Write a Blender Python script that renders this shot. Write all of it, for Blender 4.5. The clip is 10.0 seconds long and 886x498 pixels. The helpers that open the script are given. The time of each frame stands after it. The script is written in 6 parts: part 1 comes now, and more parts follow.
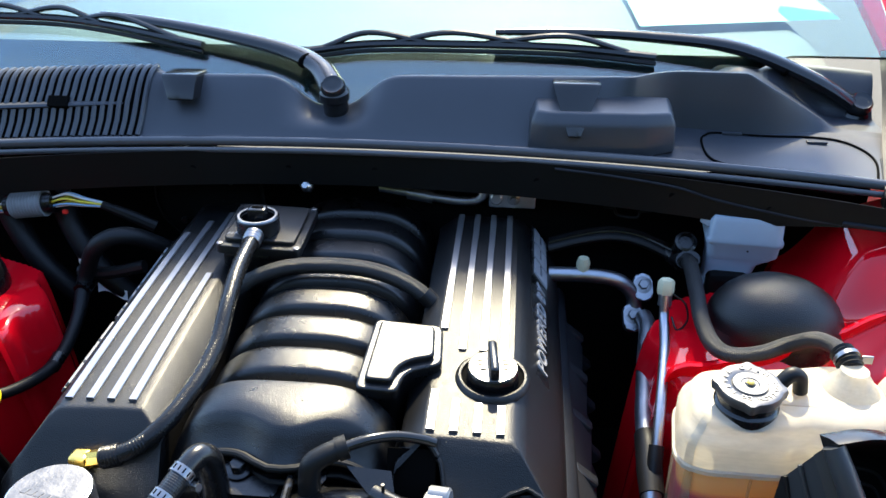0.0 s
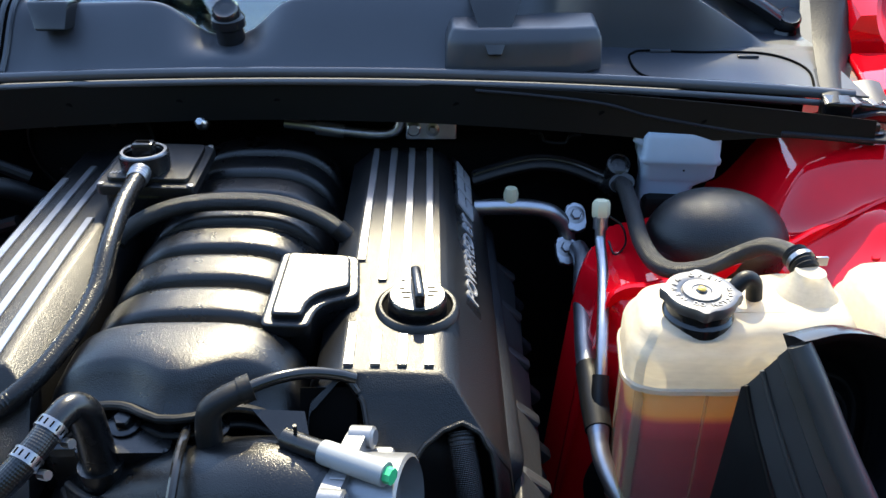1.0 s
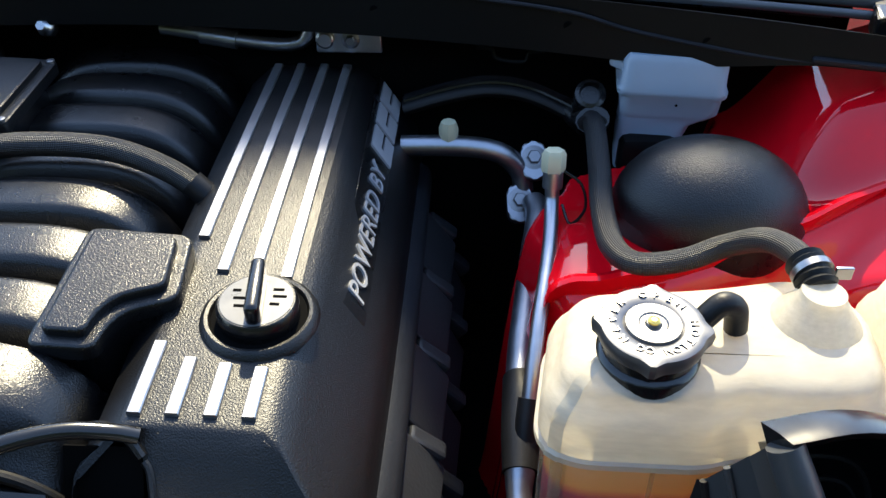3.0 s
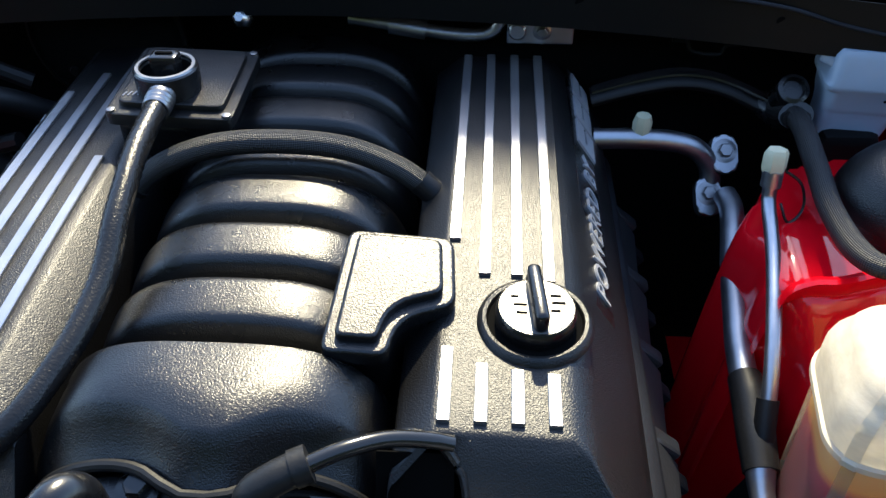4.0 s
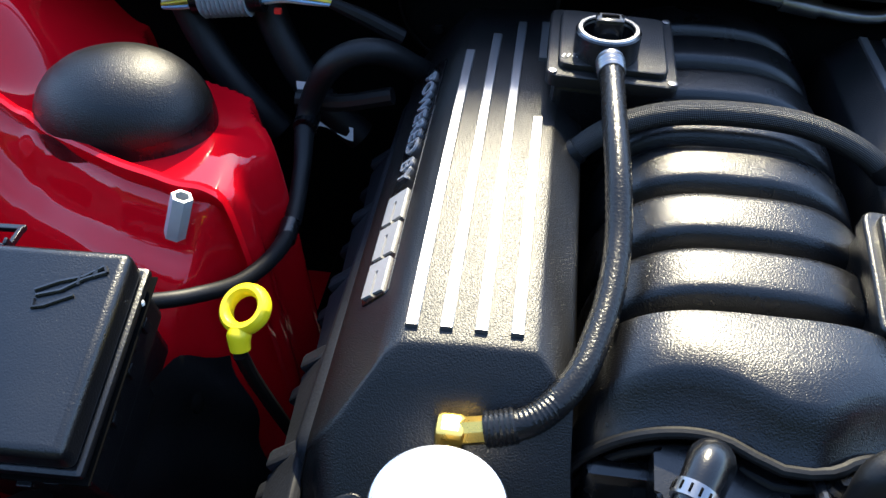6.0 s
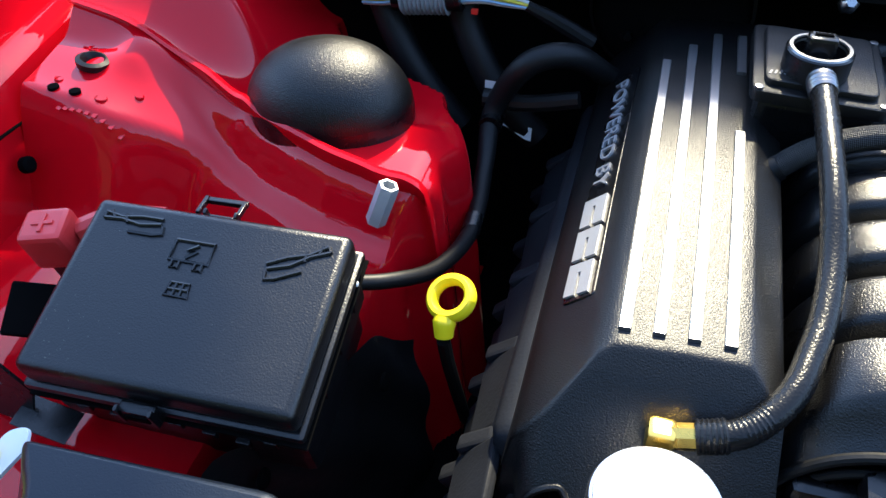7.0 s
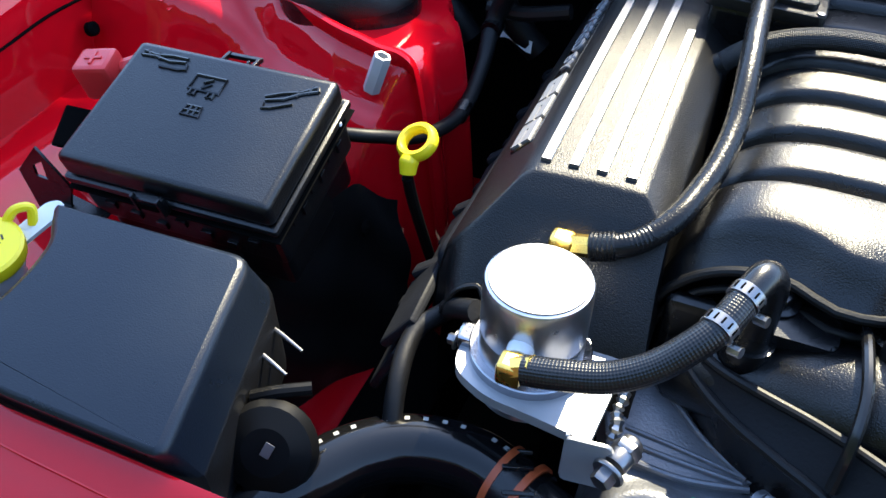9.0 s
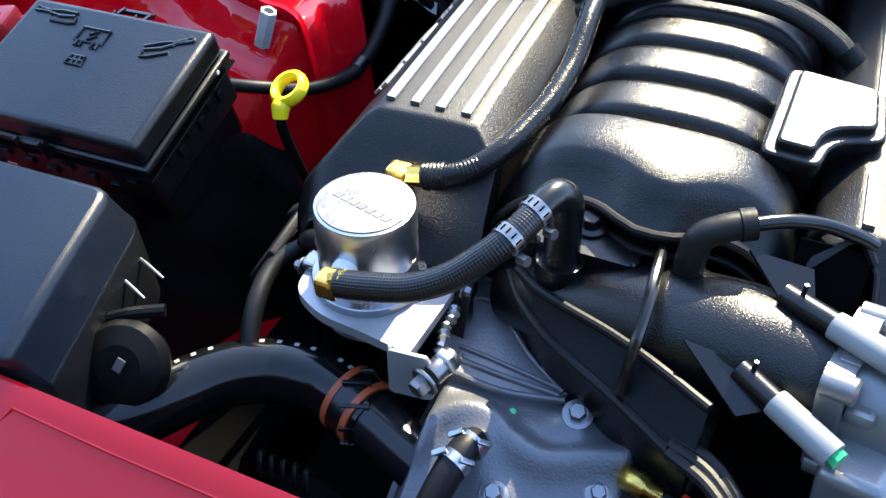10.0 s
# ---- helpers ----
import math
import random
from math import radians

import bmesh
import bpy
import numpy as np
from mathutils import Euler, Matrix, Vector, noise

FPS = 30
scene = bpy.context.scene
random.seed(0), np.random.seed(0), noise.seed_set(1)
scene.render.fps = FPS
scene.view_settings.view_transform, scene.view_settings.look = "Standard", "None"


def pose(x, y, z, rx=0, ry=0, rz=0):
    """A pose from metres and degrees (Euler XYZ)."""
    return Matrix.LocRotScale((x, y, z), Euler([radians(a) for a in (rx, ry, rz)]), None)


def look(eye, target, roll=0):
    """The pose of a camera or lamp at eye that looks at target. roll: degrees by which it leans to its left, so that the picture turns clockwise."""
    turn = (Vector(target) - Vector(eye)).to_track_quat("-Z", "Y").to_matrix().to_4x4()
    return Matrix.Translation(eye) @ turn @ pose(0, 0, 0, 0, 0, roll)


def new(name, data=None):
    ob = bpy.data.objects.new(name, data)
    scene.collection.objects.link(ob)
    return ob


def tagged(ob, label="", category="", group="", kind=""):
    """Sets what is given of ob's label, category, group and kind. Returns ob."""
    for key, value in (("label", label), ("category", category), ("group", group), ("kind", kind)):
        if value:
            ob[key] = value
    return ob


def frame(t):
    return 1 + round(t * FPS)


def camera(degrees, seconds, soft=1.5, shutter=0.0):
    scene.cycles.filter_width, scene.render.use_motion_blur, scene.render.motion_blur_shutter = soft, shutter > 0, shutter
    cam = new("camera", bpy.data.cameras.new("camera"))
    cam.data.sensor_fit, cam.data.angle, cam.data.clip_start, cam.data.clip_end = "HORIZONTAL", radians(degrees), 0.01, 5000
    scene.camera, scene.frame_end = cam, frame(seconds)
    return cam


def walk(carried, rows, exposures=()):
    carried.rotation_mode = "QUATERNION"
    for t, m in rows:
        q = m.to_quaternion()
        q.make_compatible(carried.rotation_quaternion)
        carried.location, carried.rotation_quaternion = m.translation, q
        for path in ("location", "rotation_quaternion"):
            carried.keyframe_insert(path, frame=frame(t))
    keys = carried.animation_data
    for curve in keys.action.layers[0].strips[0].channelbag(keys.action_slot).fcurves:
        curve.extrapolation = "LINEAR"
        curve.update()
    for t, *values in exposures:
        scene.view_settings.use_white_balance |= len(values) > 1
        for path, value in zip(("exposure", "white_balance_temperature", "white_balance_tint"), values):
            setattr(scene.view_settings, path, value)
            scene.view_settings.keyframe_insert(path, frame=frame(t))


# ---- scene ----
cam = camera(55.8, 10.0)
METRES, EYE, TILT, LEAN, TURN = 1.6, 1.43, -28.0, 0.0, 5.2
X0, Y0 = 0.24, 0.0
ROWS = [
    (0.0, 0.0, 0.0, 0.0, -0.0, 0.0, -0.0),
    (0.5, 0.0033, 0.0396, -0.0308, -2.97, -0.17, 1.5),
    (1.0, 0.0061, 0.0682, -0.0502, -5.14, -0.65, 2.83),
    (1.5, 0.0678, 0.1203, -0.0593, -5.21, -3.05, 3.14),
    (2.0, 0.1145, 0.1775, -0.0349, -4.29, -6.41, 2.75),
    (3.5, 0.0753, 0.2291, 0.0035, -1.72, -9.9, 1.33),
    (4.0, -0.0133, 0.231, 0.0185, -1.39, -11.52, 1.32),
    (4.5, -0.1082, 0.2307, 0.0228, -1.11, -12.05, 1.1),
    (5.0, -0.1651, 0.2286, 0.0236, -0.9, -12.35, 0.77),
    (5.5, -0.2013, 0.2366, 0.0163, -1.31, -12.51, -0.88),
    (6.0, -0.2423, 0.2381, 0.0093, 1.65, -12.79, -2.2),
    (7.5, -0.3067, 0.1983, 0.0038, 11.7, -13.85, -6.77),
    (8.0, -0.3016, 0.1722, -0.0177, 13.65, -13.75, -7.99),
    (8.5, -0.2696, 0.1539, -0.0438, 15.02, -13.22, -8.59),
    (9.0, -0.2085, 0.1393, -0.0486, 15.1, -14.45, -9.24),
    (9.5, -0.1604, 0.1348, -0.0524, 15.55, -14.7, -9.17),
    (10.0, -0.1061, 0.1297, -0.059, 16.1, -15.13, -8.72),
]
walk(cam, [(t, pose(X0, Y0, EYE, TILT, LEAN, TURN) @ pose(METRES * x, METRES * y, METRES * z, 90 + pitch, roll, yaw)) for t, x, y, z, yaw, pitch, roll in ROWS],
     [(0.0, 2.4, 6600, 9), (1.0, 2.42, 6800, 8), (2.0, 2.22, 6850, 8), (4.5, 2.2, 6600, 8), (6.0, 2.4, 6500, 9), (7.5, 2.4, 6500, 9), (9.0, 2.52, 6500, 9), (10.0, 2.55, 6500, 9)])

# ---- light: sun behind the car, clear sky ----
SUN_EL, SUN_AZ = 47.5, 1.0          # degrees; azimuth from straight back towards +x
world = bpy.data.worlds.new("world")
scene.world = world
world.use_nodes = True
wn = world.node_tree
sky = wn.nodes.new("ShaderNodeTexSky")
sky.sky_type, sky.sun_disc = "NISHITA", False
sky.sun_elevation, sky.sun_rotation = radians(SUN_EL), radians(SUN_AZ)
wn.links.new(sky.outputs[0], wn.nodes["Background"].inputs[0])
wn.nodes["Background"].inputs[1].default_value = 0.15
sky.ozone_density, sky.dust_density = 2.6, 0.4
sun = new("sun", bpy.data.lights.new("sun", "SUN"))
sun.data.energy, sun.data.angle, sun.data.color = 3.0, radians(0.55), (1.0, 0.89, 0.64)
sdir = Vector((math.sin(radians(SUN_AZ)) * math.cos(radians(SUN_EL)), math.cos(radians(SUN_AZ)) * math.cos(radians(SUN_EL)), math.sin(radians(SUN_EL))))
sun.matrix_world = look(sdir * 20, (0, 0, 0))


# ---- materials ----
def mat(name, col, rough=0.5, metal=0.0, grain=0.0, gscale=600.0, var=0.12, vscale=30.0, coat=0.0, dust=0.0, spec=0.5, rvar=0.08, lump=0.0, coat_rough=0.04):
    """A surface with colour variation, fine grain relief and a little dust."""
    m = bpy.data.materials.new(name)
    m.use_nodes = True
    nt = m.node_tree
    b = nt.nodes["Principled BSDF"]
    tc = nt.nodes.new("ShaderNodeTexCoord")
    n1 = nt.nodes.new("ShaderNodeTexNoise")
    n1.inputs["Scale"].default_value, n1.inputs["Detail"].default_value = vscale, 6.0
    nt.links.new(tc.outputs["Object"], n1.inputs["Vector"])
    mx = nt.nodes.new("ShaderNodeMix")
    mx.data_type = "RGBA"
    mx.inputs["A"].default_value = (*[c * (1 - var) for c in col], 1)
    mx.inputs["B"].default_value = (*[min(1, c * (1 + var)) for c in col], 1)
    nt.links.new(n1.outputs["Fac"], mx.inputs["Factor"])
    out = mx.outputs["Result"]
    n2 = nt.nodes.new("ShaderNodeTexNoise")
    n2.inputs["Scale"].default_value, n2.inputs["Detail"].default_value = gscale, 2.0
    nt.links.new(tc.outputs["Object"], n2.inputs["Vector"])
    if dust > 0:
        sp = nt.nodes.new("ShaderNodeTexVoronoi")
        sp.inputs["Scale"].default_value = 260.0
        nt.links.new(tc.outputs["Object"], sp.inputs["Vector"])
        rp = nt.nodes.new("ShaderNodeMapRange")
        rp.inputs["From Min"].default_value, rp.inputs["From Max"].default_value = 0.10, 0.04
        rp.inputs["To Max"].default_value = dust
        nt.links.new(sp.outputs["Distance"], rp.inputs["Value"])
        n3 = nt.nodes.new("ShaderNodeTexNoise")
        n3.inputs["Scale"].default_value = 18.0
        nt.links.new(tc.outputs["Object"], n3.inputs["Vector"])
        th = nt.nodes.new("ShaderNodeMapRange")
        th.inputs["From Min"].default_value, th.inputs["From Max"].default_value = 0.48, 0.66
        nt.links.new(n3.outputs["Fac"], th.inputs["Value"])
        mu = nt.nodes.new("ShaderNodeMath")
        mu.operation = "MULTIPLY"
        nt.links.new(rp.outputs[0], mu.inputs[0])
        nt.links.new(th.outputs[0], mu.inputs[1])
        m2 = nt.nodes.new("ShaderNodeMix")
        m2.data_type = "RGBA"
        m2.inputs["B"].default_value = (0.42, 0.38, 0.30, 1)
        nt.links.new(mu.outputs[0], m2.inputs["Factor"])
        nt.links.new(out, m2.inputs["A"])
        out = m2.outputs["Result"]
    nt.links.new(out, b.inputs["Base Color"])
    rr = nt.nodes.new("ShaderNodeMapRange")
    rr.inputs["To Min"].default_value, rr.inputs["To Max"].default_value = max(0.02, rough - rvar), min(1, rough + rvar)
    nt.links.new(n1.outputs["Fac"], rr.inputs["Value"])
    nt.links.new(rr.outputs[0], b.inputs["Roughness"])
    b.inputs["Metallic"].default_value = metal
    b.inputs["Specular IOR Level"].default_value = spec
    b.inputs["Coat Weight"].default_value = coat
    b.inputs["Coat Roughness"].default_value = coat_rough
    nrm = None
    if lump > 0:
        n4 = nt.nodes.new("ShaderNodeTexNoise")
        n4.inputs["Scale"].default_value = 9.0
        nt.links.new(tc.outputs["Object"], n4.inputs["Vector"])
        b4 = nt.nodes.new("ShaderNodeBump")
        b4.inputs["Strength"].default_value, b4.inputs["Distance"].default_value = 1.0, lump
        nt.links.new(n4.outputs["Fac"], b4.inputs["Height"])
        nrm = b4
        nt.links.new(b4.outputs[0], b.inputs["Coat Normal"])
    if grain > 0:
        bp = nt.nodes.new("ShaderNodeBump")
        bp.inputs["Strength"].default_value, bp.inputs["Distance"].default_value = 1.0, grain
        nt.links.new(n2.outputs["Fac"], bp.inputs["Height"])
        if nrm:
            nt.links.new(nrm.outputs[0], bp.inputs["Normal"])
        nrm = bp
    if nrm:
        nt.links.new(nrm.outputs[0], b.inputs["Normal"])
    return m


GRAINED = mat("grained_black_plastic", (0.003, 0.003, 0.0034), 0.36, grain=0.00055, gscale=780, rvar=0.03, spec=0.42)
GRAINM = mat("grained_manifold_plastic", (0.003, 0.003, 0.0034), 0.28, grain=0.00042, gscale=800, rvar=0.03, spec=0.48)
GRAIN2 = mat("grained_box_plastic", (0.004, 0.0042, 0.005), 0.32, grain=0.00034, gscale=620, dust=0.5)
MATTE = mat("matte_black_plastic", (0.0035, 0.0035, 0.004), 0.27, grain=0.00012, gscale=900, dust=0.12)
COWL = mat("cowl_plastic", (0.028, 0.032, 0.040), 0.42, grain=0.00010, gscale=900, vscale=14, spec=0.5)
HOSE = mat("ribbed_hose_rubber", (0.007, 0.007, 0.0075), 0.26, grain=0.0005, gscale=500, spec=0.3)
RUBBER = mat("black_rubber", (0.006, 0.006, 0.0065), 0.48, grain=0.00018, gscale=300, spec=0.28)
SMOOTH = mat("smooth_black_plastic", (0.008, 0.008, 0.0085), 0.2, dust=0.1)
DARK = mat("dark_metal", (0.004, 0.004, 0.0042), 0.4, vscale=12, spec=0.12)
BLACK_AND_SHADE = mat("dull_black_and_shade", (0.003, 0.003, 0.003), 0.85, vscale=12, spec=0.02)
SILVER = mat("silver_stripe", (0.33, 0.33, 0.345), 0.34, metal=0.9, grain=0.00008, gscale=500, var=0.06)
RED = mat("red_car_paint", (0.55, 0.0024, 0.009), 0.5, coat=0.9, var=0.04, spec=0.0, lump=0.0007, coat_rough=0.02)
REDP = mat("red_plastic", (0.62, 0.035, 0.035), 0.35, grain=0.0001)
STEEL = mat("bare_steel", (0.42, 0.43, 0.45), 0.3, metal=1.0, vscale=60, var=0.25)
THROTTLE = mat("machined_throttle_casting", (0.22, 0.225, 0.235), 0.36, metal=0.6, grain=0.0002, gscale=420, var=0.2, vscale=30)
TUBE = mat("dull_aluminium_tube", (0.36, 0.37, 0.40), 0.38, metal=1.0, var=0.25, vscale=40)
CAST = mat("cast_aluminium", (0.15, 0.155, 0.17), 0.40, metal=0.5, grain=0.00045, gscale=420, var=0.35, vscale=22)
TURNED = mat("satin_turned_aluminium", (0.15, 0.15, 0.16), 0.48, metal=1.0, var=0.45, vscale=70, grain=0.0003, gscale=260, rvar=0.12)
POLISH = mat("polished_aluminium", (0.33, 0.33, 0.35), 0.17, metal=1.0, var=0.3, vscale=90, grain=0.00016, gscale=300)
GLOSSH = mat("shiny_hose_rubber", (0.004, 0.004, 0.0045), 0.13, grain=0.00004, gscale=160, spec=0.4, rvar=0.06)
BRUSH = mat("turned_aluminium", (0.62, 0.62, 0.64), 0.30, metal=1.0, var=0.08, vscale=80)
ALU = mat("brushed_aluminium", (0.33, 0.335, 0.35), 0.36, metal=0.4, var=0.10, vscale=60)
BRASS = mat("brass", (0.78, 0.52, 0.12), 0.28, metal=1.0, vscale=60)
DSTEEL = mat("dark_steel", (0.26, 0.26, 0.27), 0.36, metal=1.0, vscale=50, var=0.3)
CAPGLARE = mat("cap_face_glare", (0.11, 0.11, 0.112), 0.30, spec=0.6, var=0.2, vscale=60)
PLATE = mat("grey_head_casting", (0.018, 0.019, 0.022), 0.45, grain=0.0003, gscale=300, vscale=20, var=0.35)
CREAM = mat("yellowed_cap_plastic", (0.46, 0.44, 0.30), 0.4, var=0.12)
BOXGRAIN = mat("fine_grained_sky_tinted_plastic", (0.0045, 0.0075, 0.0130), 0.30, grain=0.00022, gscale=700, dust=0.15, spec=0.4)
DUCT = mat("faded_rubber_duct", (0.030, 0.032, 0.034), 0.42, grain=0.00008, gscale=400, vscale=16, var=0.3)
CAPST = mat("dull_cap_steel", (0.125, 0.125, 0.132), 0.42, metal=0.9, vscale=60, var=0.3)
SHADED_WHITE = mat("shaded_white_plastic", (0.24, 0.30, 0.37), 0.4, var=0.08)
BLOCKER = mat("dark_brown_blocker", (0.035, 0.029, 0.025), 0.8, grain=0.002, gscale=40, var=0.3, vscale=3)
HEAD = mat("dark_head_casting", (0.013, 0.014, 0.017), 0.5, grain=0.0003, gscale=300, spec=0.14, vscale=20, var=0.4)
WHITE = mat("white_plastic", (0.72, 0.74, 0.74), 0.45, var=0.06)
YELLOW = mat("yellow_plastic", (0.85, 0.66, 0.01), 0.38, var=0.05, grain=0.00005)
LETTER = mat("raised_silver_letters", (0.28, 0.285, 0.30), 0.4, metal=0.2)
INK = mat("dark_ink", (0.03, 0.03, 0.03), 0.6)
WINK = mat("white_ink", (0.28, 0.28, 0.27), 0.5)
SEAL = mat("rubber_seal", (0.06, 0.06, 0.065), 0.20, grain=0.00006, gscale=300)
WIRE_Y = mat("yellow_wire", (0.75, 0.62, 0.04), 0.4)
WIRE_B = mat("blue_wire", (0.25, 0.42, 0.62), 0.4)
WIRE_R = mat("red_clip", (0.7, 0.03, 0.02), 0.4)
GREEN = mat("green_mark", (0.03, 0.45, 0.18), 0.45)
GREYP = mat("grey_plastic", (0.21, 0.225, 0.24), 0.45, grain=0.0001)
GROUND = mat("asphalt_ground", (0.085, 0.078, 0.066), 0.9, grain=0.006, gscale=180, var=0.6, vscale=160)


def shell_mat(name, col, clear):
    """Translucent blown plastic: light passes through and scatters, some of the inside shows."""
    m = bpy.data.materials.new(name)
    m.use_nodes = True
    nt = m.node_tree
    b = nt.nodes["Principled BSDF"]
    b.inputs["Base Color"].default_value = (*col, 1)
    b.inputs["Roughness"].default_value = 0.3
    tr = nt.nodes.new("ShaderNodeBsdfTranslucent")
    tr.inputs[0].default_value = (*col, 1)
    tp = nt.nodes.new("ShaderNodeBsdfTransparent")
    tp.inputs[0].default_value = (*col, 1)
    a = nt.nodes.new("ShaderNodeMixShader")
    a.inputs[0].default_value = 0.55
    c = nt.nodes.new("ShaderNodeMixShader")
    c.inputs[0].default_value = clear
    nt.links.new(b.outputs[0], a.inputs[1])
    nt.links.new(tr.outputs[0], a.inputs[2])
    nt.links.new(a.outputs[0], c.inputs[1])
    nt.links.new(tp.outputs[0], c.inputs[2])
    nt.links.new(c.outputs[0], nt.nodes["Material Output"].inputs[0])
    no = nt.nodes.new("ShaderNodeTexNoise")
    no.inputs["Scale"].default_value = 40.0
    big = nt.nodes.new("ShaderNodeTexNoise")
    big.inputs["Scale"].default_value, big.inputs["Detail"].default_value = 14.0, 4.0
    cm = nt.nodes.new("ShaderNodeMix")
    cm.data_type = "RGBA"
    cm.inputs["A"].default_value = (*[v * 0.80 for v in col], 1)
    cm.inputs["B"].default_value = (*[min(1.0, v * 1.18) for v in col], 1)
    nt.links.new(big.outputs["Fac"], cm.inputs["Factor"])
    nt.links.new(cm.outputs["Result"], b.inputs["Base Color"])
    nt.links.new(cm.outputs["Result"], tr.inputs[0])
    # small drops here and there
    vo = nt.nodes.new("ShaderNodeTexVoronoi")
    vo.inputs["Scale"].default_value = 150.0
    dr = nt.nodes.new("ShaderNodeMapRange")
    dr.inputs["From Min"].default_value, dr.inputs["From Max"].default_value, dr.inputs["To Max"].default_value = 0.20, 0.12, 0.45
    nt.links.new(vo.outputs["Distance"], dr.inputs["Value"])
    wh = nt.nodes.new("ShaderNodeMapRange")
    wh.inputs["From Min"].default_value, wh.inputs["From Max"].default_value = 0.52, 0.60
    nt.links.new(big.outputs["Fac"], wh.inputs["Value"])
    mu = nt.nodes.new("ShaderNodeMath")
    mu.operation = "MULTIPLY"
    nt.links.new(dr.outputs[0], mu.inputs[0])
    nt.links.new(wh.outputs[0], mu.inputs[1])
    dm = nt.nodes.new("ShaderNodeMix")
    dm.data_type = "RGBA"
    dm.inputs["B"].default_value = (*[v * 0.45 for v in col], 1)
    nt.links.new(mu.outputs[0], dm.inputs["Factor"])
    nt.links.new(cm.outputs["Result"], dm.inputs["A"])
    nt.links.new(dm.outputs["Result"], b.inputs["Base Color"])
    nt.links.new(dm.outputs["Result"], tr.inputs[0])
    bp = nt.nodes.new("ShaderNodeBump")
    bp.inputs["Strength"].default_value, bp.inputs["Distance"].default_value = 0.25, 0.0012
    nt.links.new(no.outputs["Fac"], bp.inputs["Height"])
    nt.links.new(bp.outputs[0], b.inputs["Normal"])
    return m


SHELL = shell_mat("translucent_tank_plastic", (0.90, 0.86, 0.74), 0.85)
SHELL2 = shell_mat("translucent_tank_top", (0.80, 0.75, 0.64), 0.25)


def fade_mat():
    """Coolant coloured by height: dark red below, through orange, to pale yellow at the top."""
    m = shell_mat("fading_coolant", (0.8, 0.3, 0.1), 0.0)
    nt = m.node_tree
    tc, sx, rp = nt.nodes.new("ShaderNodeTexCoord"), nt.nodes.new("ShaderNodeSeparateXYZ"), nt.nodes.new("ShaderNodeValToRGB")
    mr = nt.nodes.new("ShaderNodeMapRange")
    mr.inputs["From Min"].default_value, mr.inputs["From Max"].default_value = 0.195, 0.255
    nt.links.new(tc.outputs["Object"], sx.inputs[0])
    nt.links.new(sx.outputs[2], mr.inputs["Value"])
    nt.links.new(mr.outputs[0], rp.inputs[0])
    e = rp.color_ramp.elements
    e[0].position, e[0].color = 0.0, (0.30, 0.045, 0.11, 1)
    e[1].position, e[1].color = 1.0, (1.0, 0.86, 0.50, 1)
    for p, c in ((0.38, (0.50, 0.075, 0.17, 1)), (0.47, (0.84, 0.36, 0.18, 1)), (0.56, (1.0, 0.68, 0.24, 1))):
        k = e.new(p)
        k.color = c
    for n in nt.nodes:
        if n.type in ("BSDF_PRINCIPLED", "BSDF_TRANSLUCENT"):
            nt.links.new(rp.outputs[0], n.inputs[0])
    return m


FADE = fade_mat()


def glass_mat():
    m = bpy.data.materials.new("windshield_glass")
    m.use_nodes = True
    b = m.node_tree.nodes["Principled BSDF"]
    b.inputs["Base Color"].default_value = (0.60, 0.85, 0.88, 1)
    b.inputs["Roughness"].default_value = 0.03
    b.inputs["Transmission Weight"].default_value = 1.0
    b.inputs["IOR"].default_value = 1.52
    return m


GLASS = glass_mat()


def braid_mat(name, col, rough, pitch, depth):
    """Woven sleeve: crossed threads that run round the hose."""
    m = mat(name, col, rough)
    nt = m.node_tree
    uv, sx = nt.nodes.new("ShaderNodeUVMap"), nt.nodes.new("ShaderNodeSeparateXYZ")
    uv.uv_map = "along"
    nt.links.new(uv.outputs[0], sx.inputs[0])

    def calc(op, x, y):
        n = nt.nodes.new("ShaderNodeMath")
        n.operation = op
        for k, v in ((0, x), (1, y)):
            if isinstance(v, float):
                n.inputs[k].default_value = v
            else:
                nt.links.new(v, n.inputs[k])
        return n.outputs[0]

    f = 2 * math.pi / pitch
    a = calc("SINE", calc("MULTIPLY", calc("ADD", sx.outputs[0], sx.outputs[1]), f), 0.0)
    b = calc("SINE", calc("MULTIPLY", calc("SUBTRACT", sx.outputs[0], sx.outputs[1]), f), 0.0)
    h = calc("MULTIPLY", a, b)
    bp = nt.nodes.new("ShaderNodeBump")
    bp.inputs["Strength"].default_value, bp.inputs["Distance"].default_value = 1.0, depth
    nt.links.new(h, bp.inputs["Height"])
    nt.links.new(bp.outputs[0], nt.nodes["Principled BSDF"].inputs["Normal"])
    return m


BRAID = braid_mat("braided_sleeve", (0.005, 0.005, 0.0055), 0.42, 0.0032, 0.00034)
WOVEN = braid_mat("woven_hose", (0.006, 0.006, 0.007), 0.32, 0.0050, 0.00018)


# ---- building helpers ----
def thing(name, at, label, category, kind="", group=""):
    ob = new(name)
    ob.location = at
    ob.empty_display_size = 0.01
    ob["base"] = list(at)
    return tagged(ob, label, category, group, kind)


def part(name, bm, material, parent, label="", smooth=True, angle=35.0):
    """Links a bmesh, built in world places, as one mesh object under a thing or a part."""
    base = Vector(parent["base"]) if "base" in parent else Vector((0, 0, 0))
    bmesh.ops.translate(bm, verts=bm.verts, vec=-base)
    bmesh.ops.recalc_face_normals(bm, faces=bm.faces)
    me = bpy.data.meshes.new(name)
    if smooth:
        for f in bm.faces:
            f.smooth = len(f.verts) <= 4
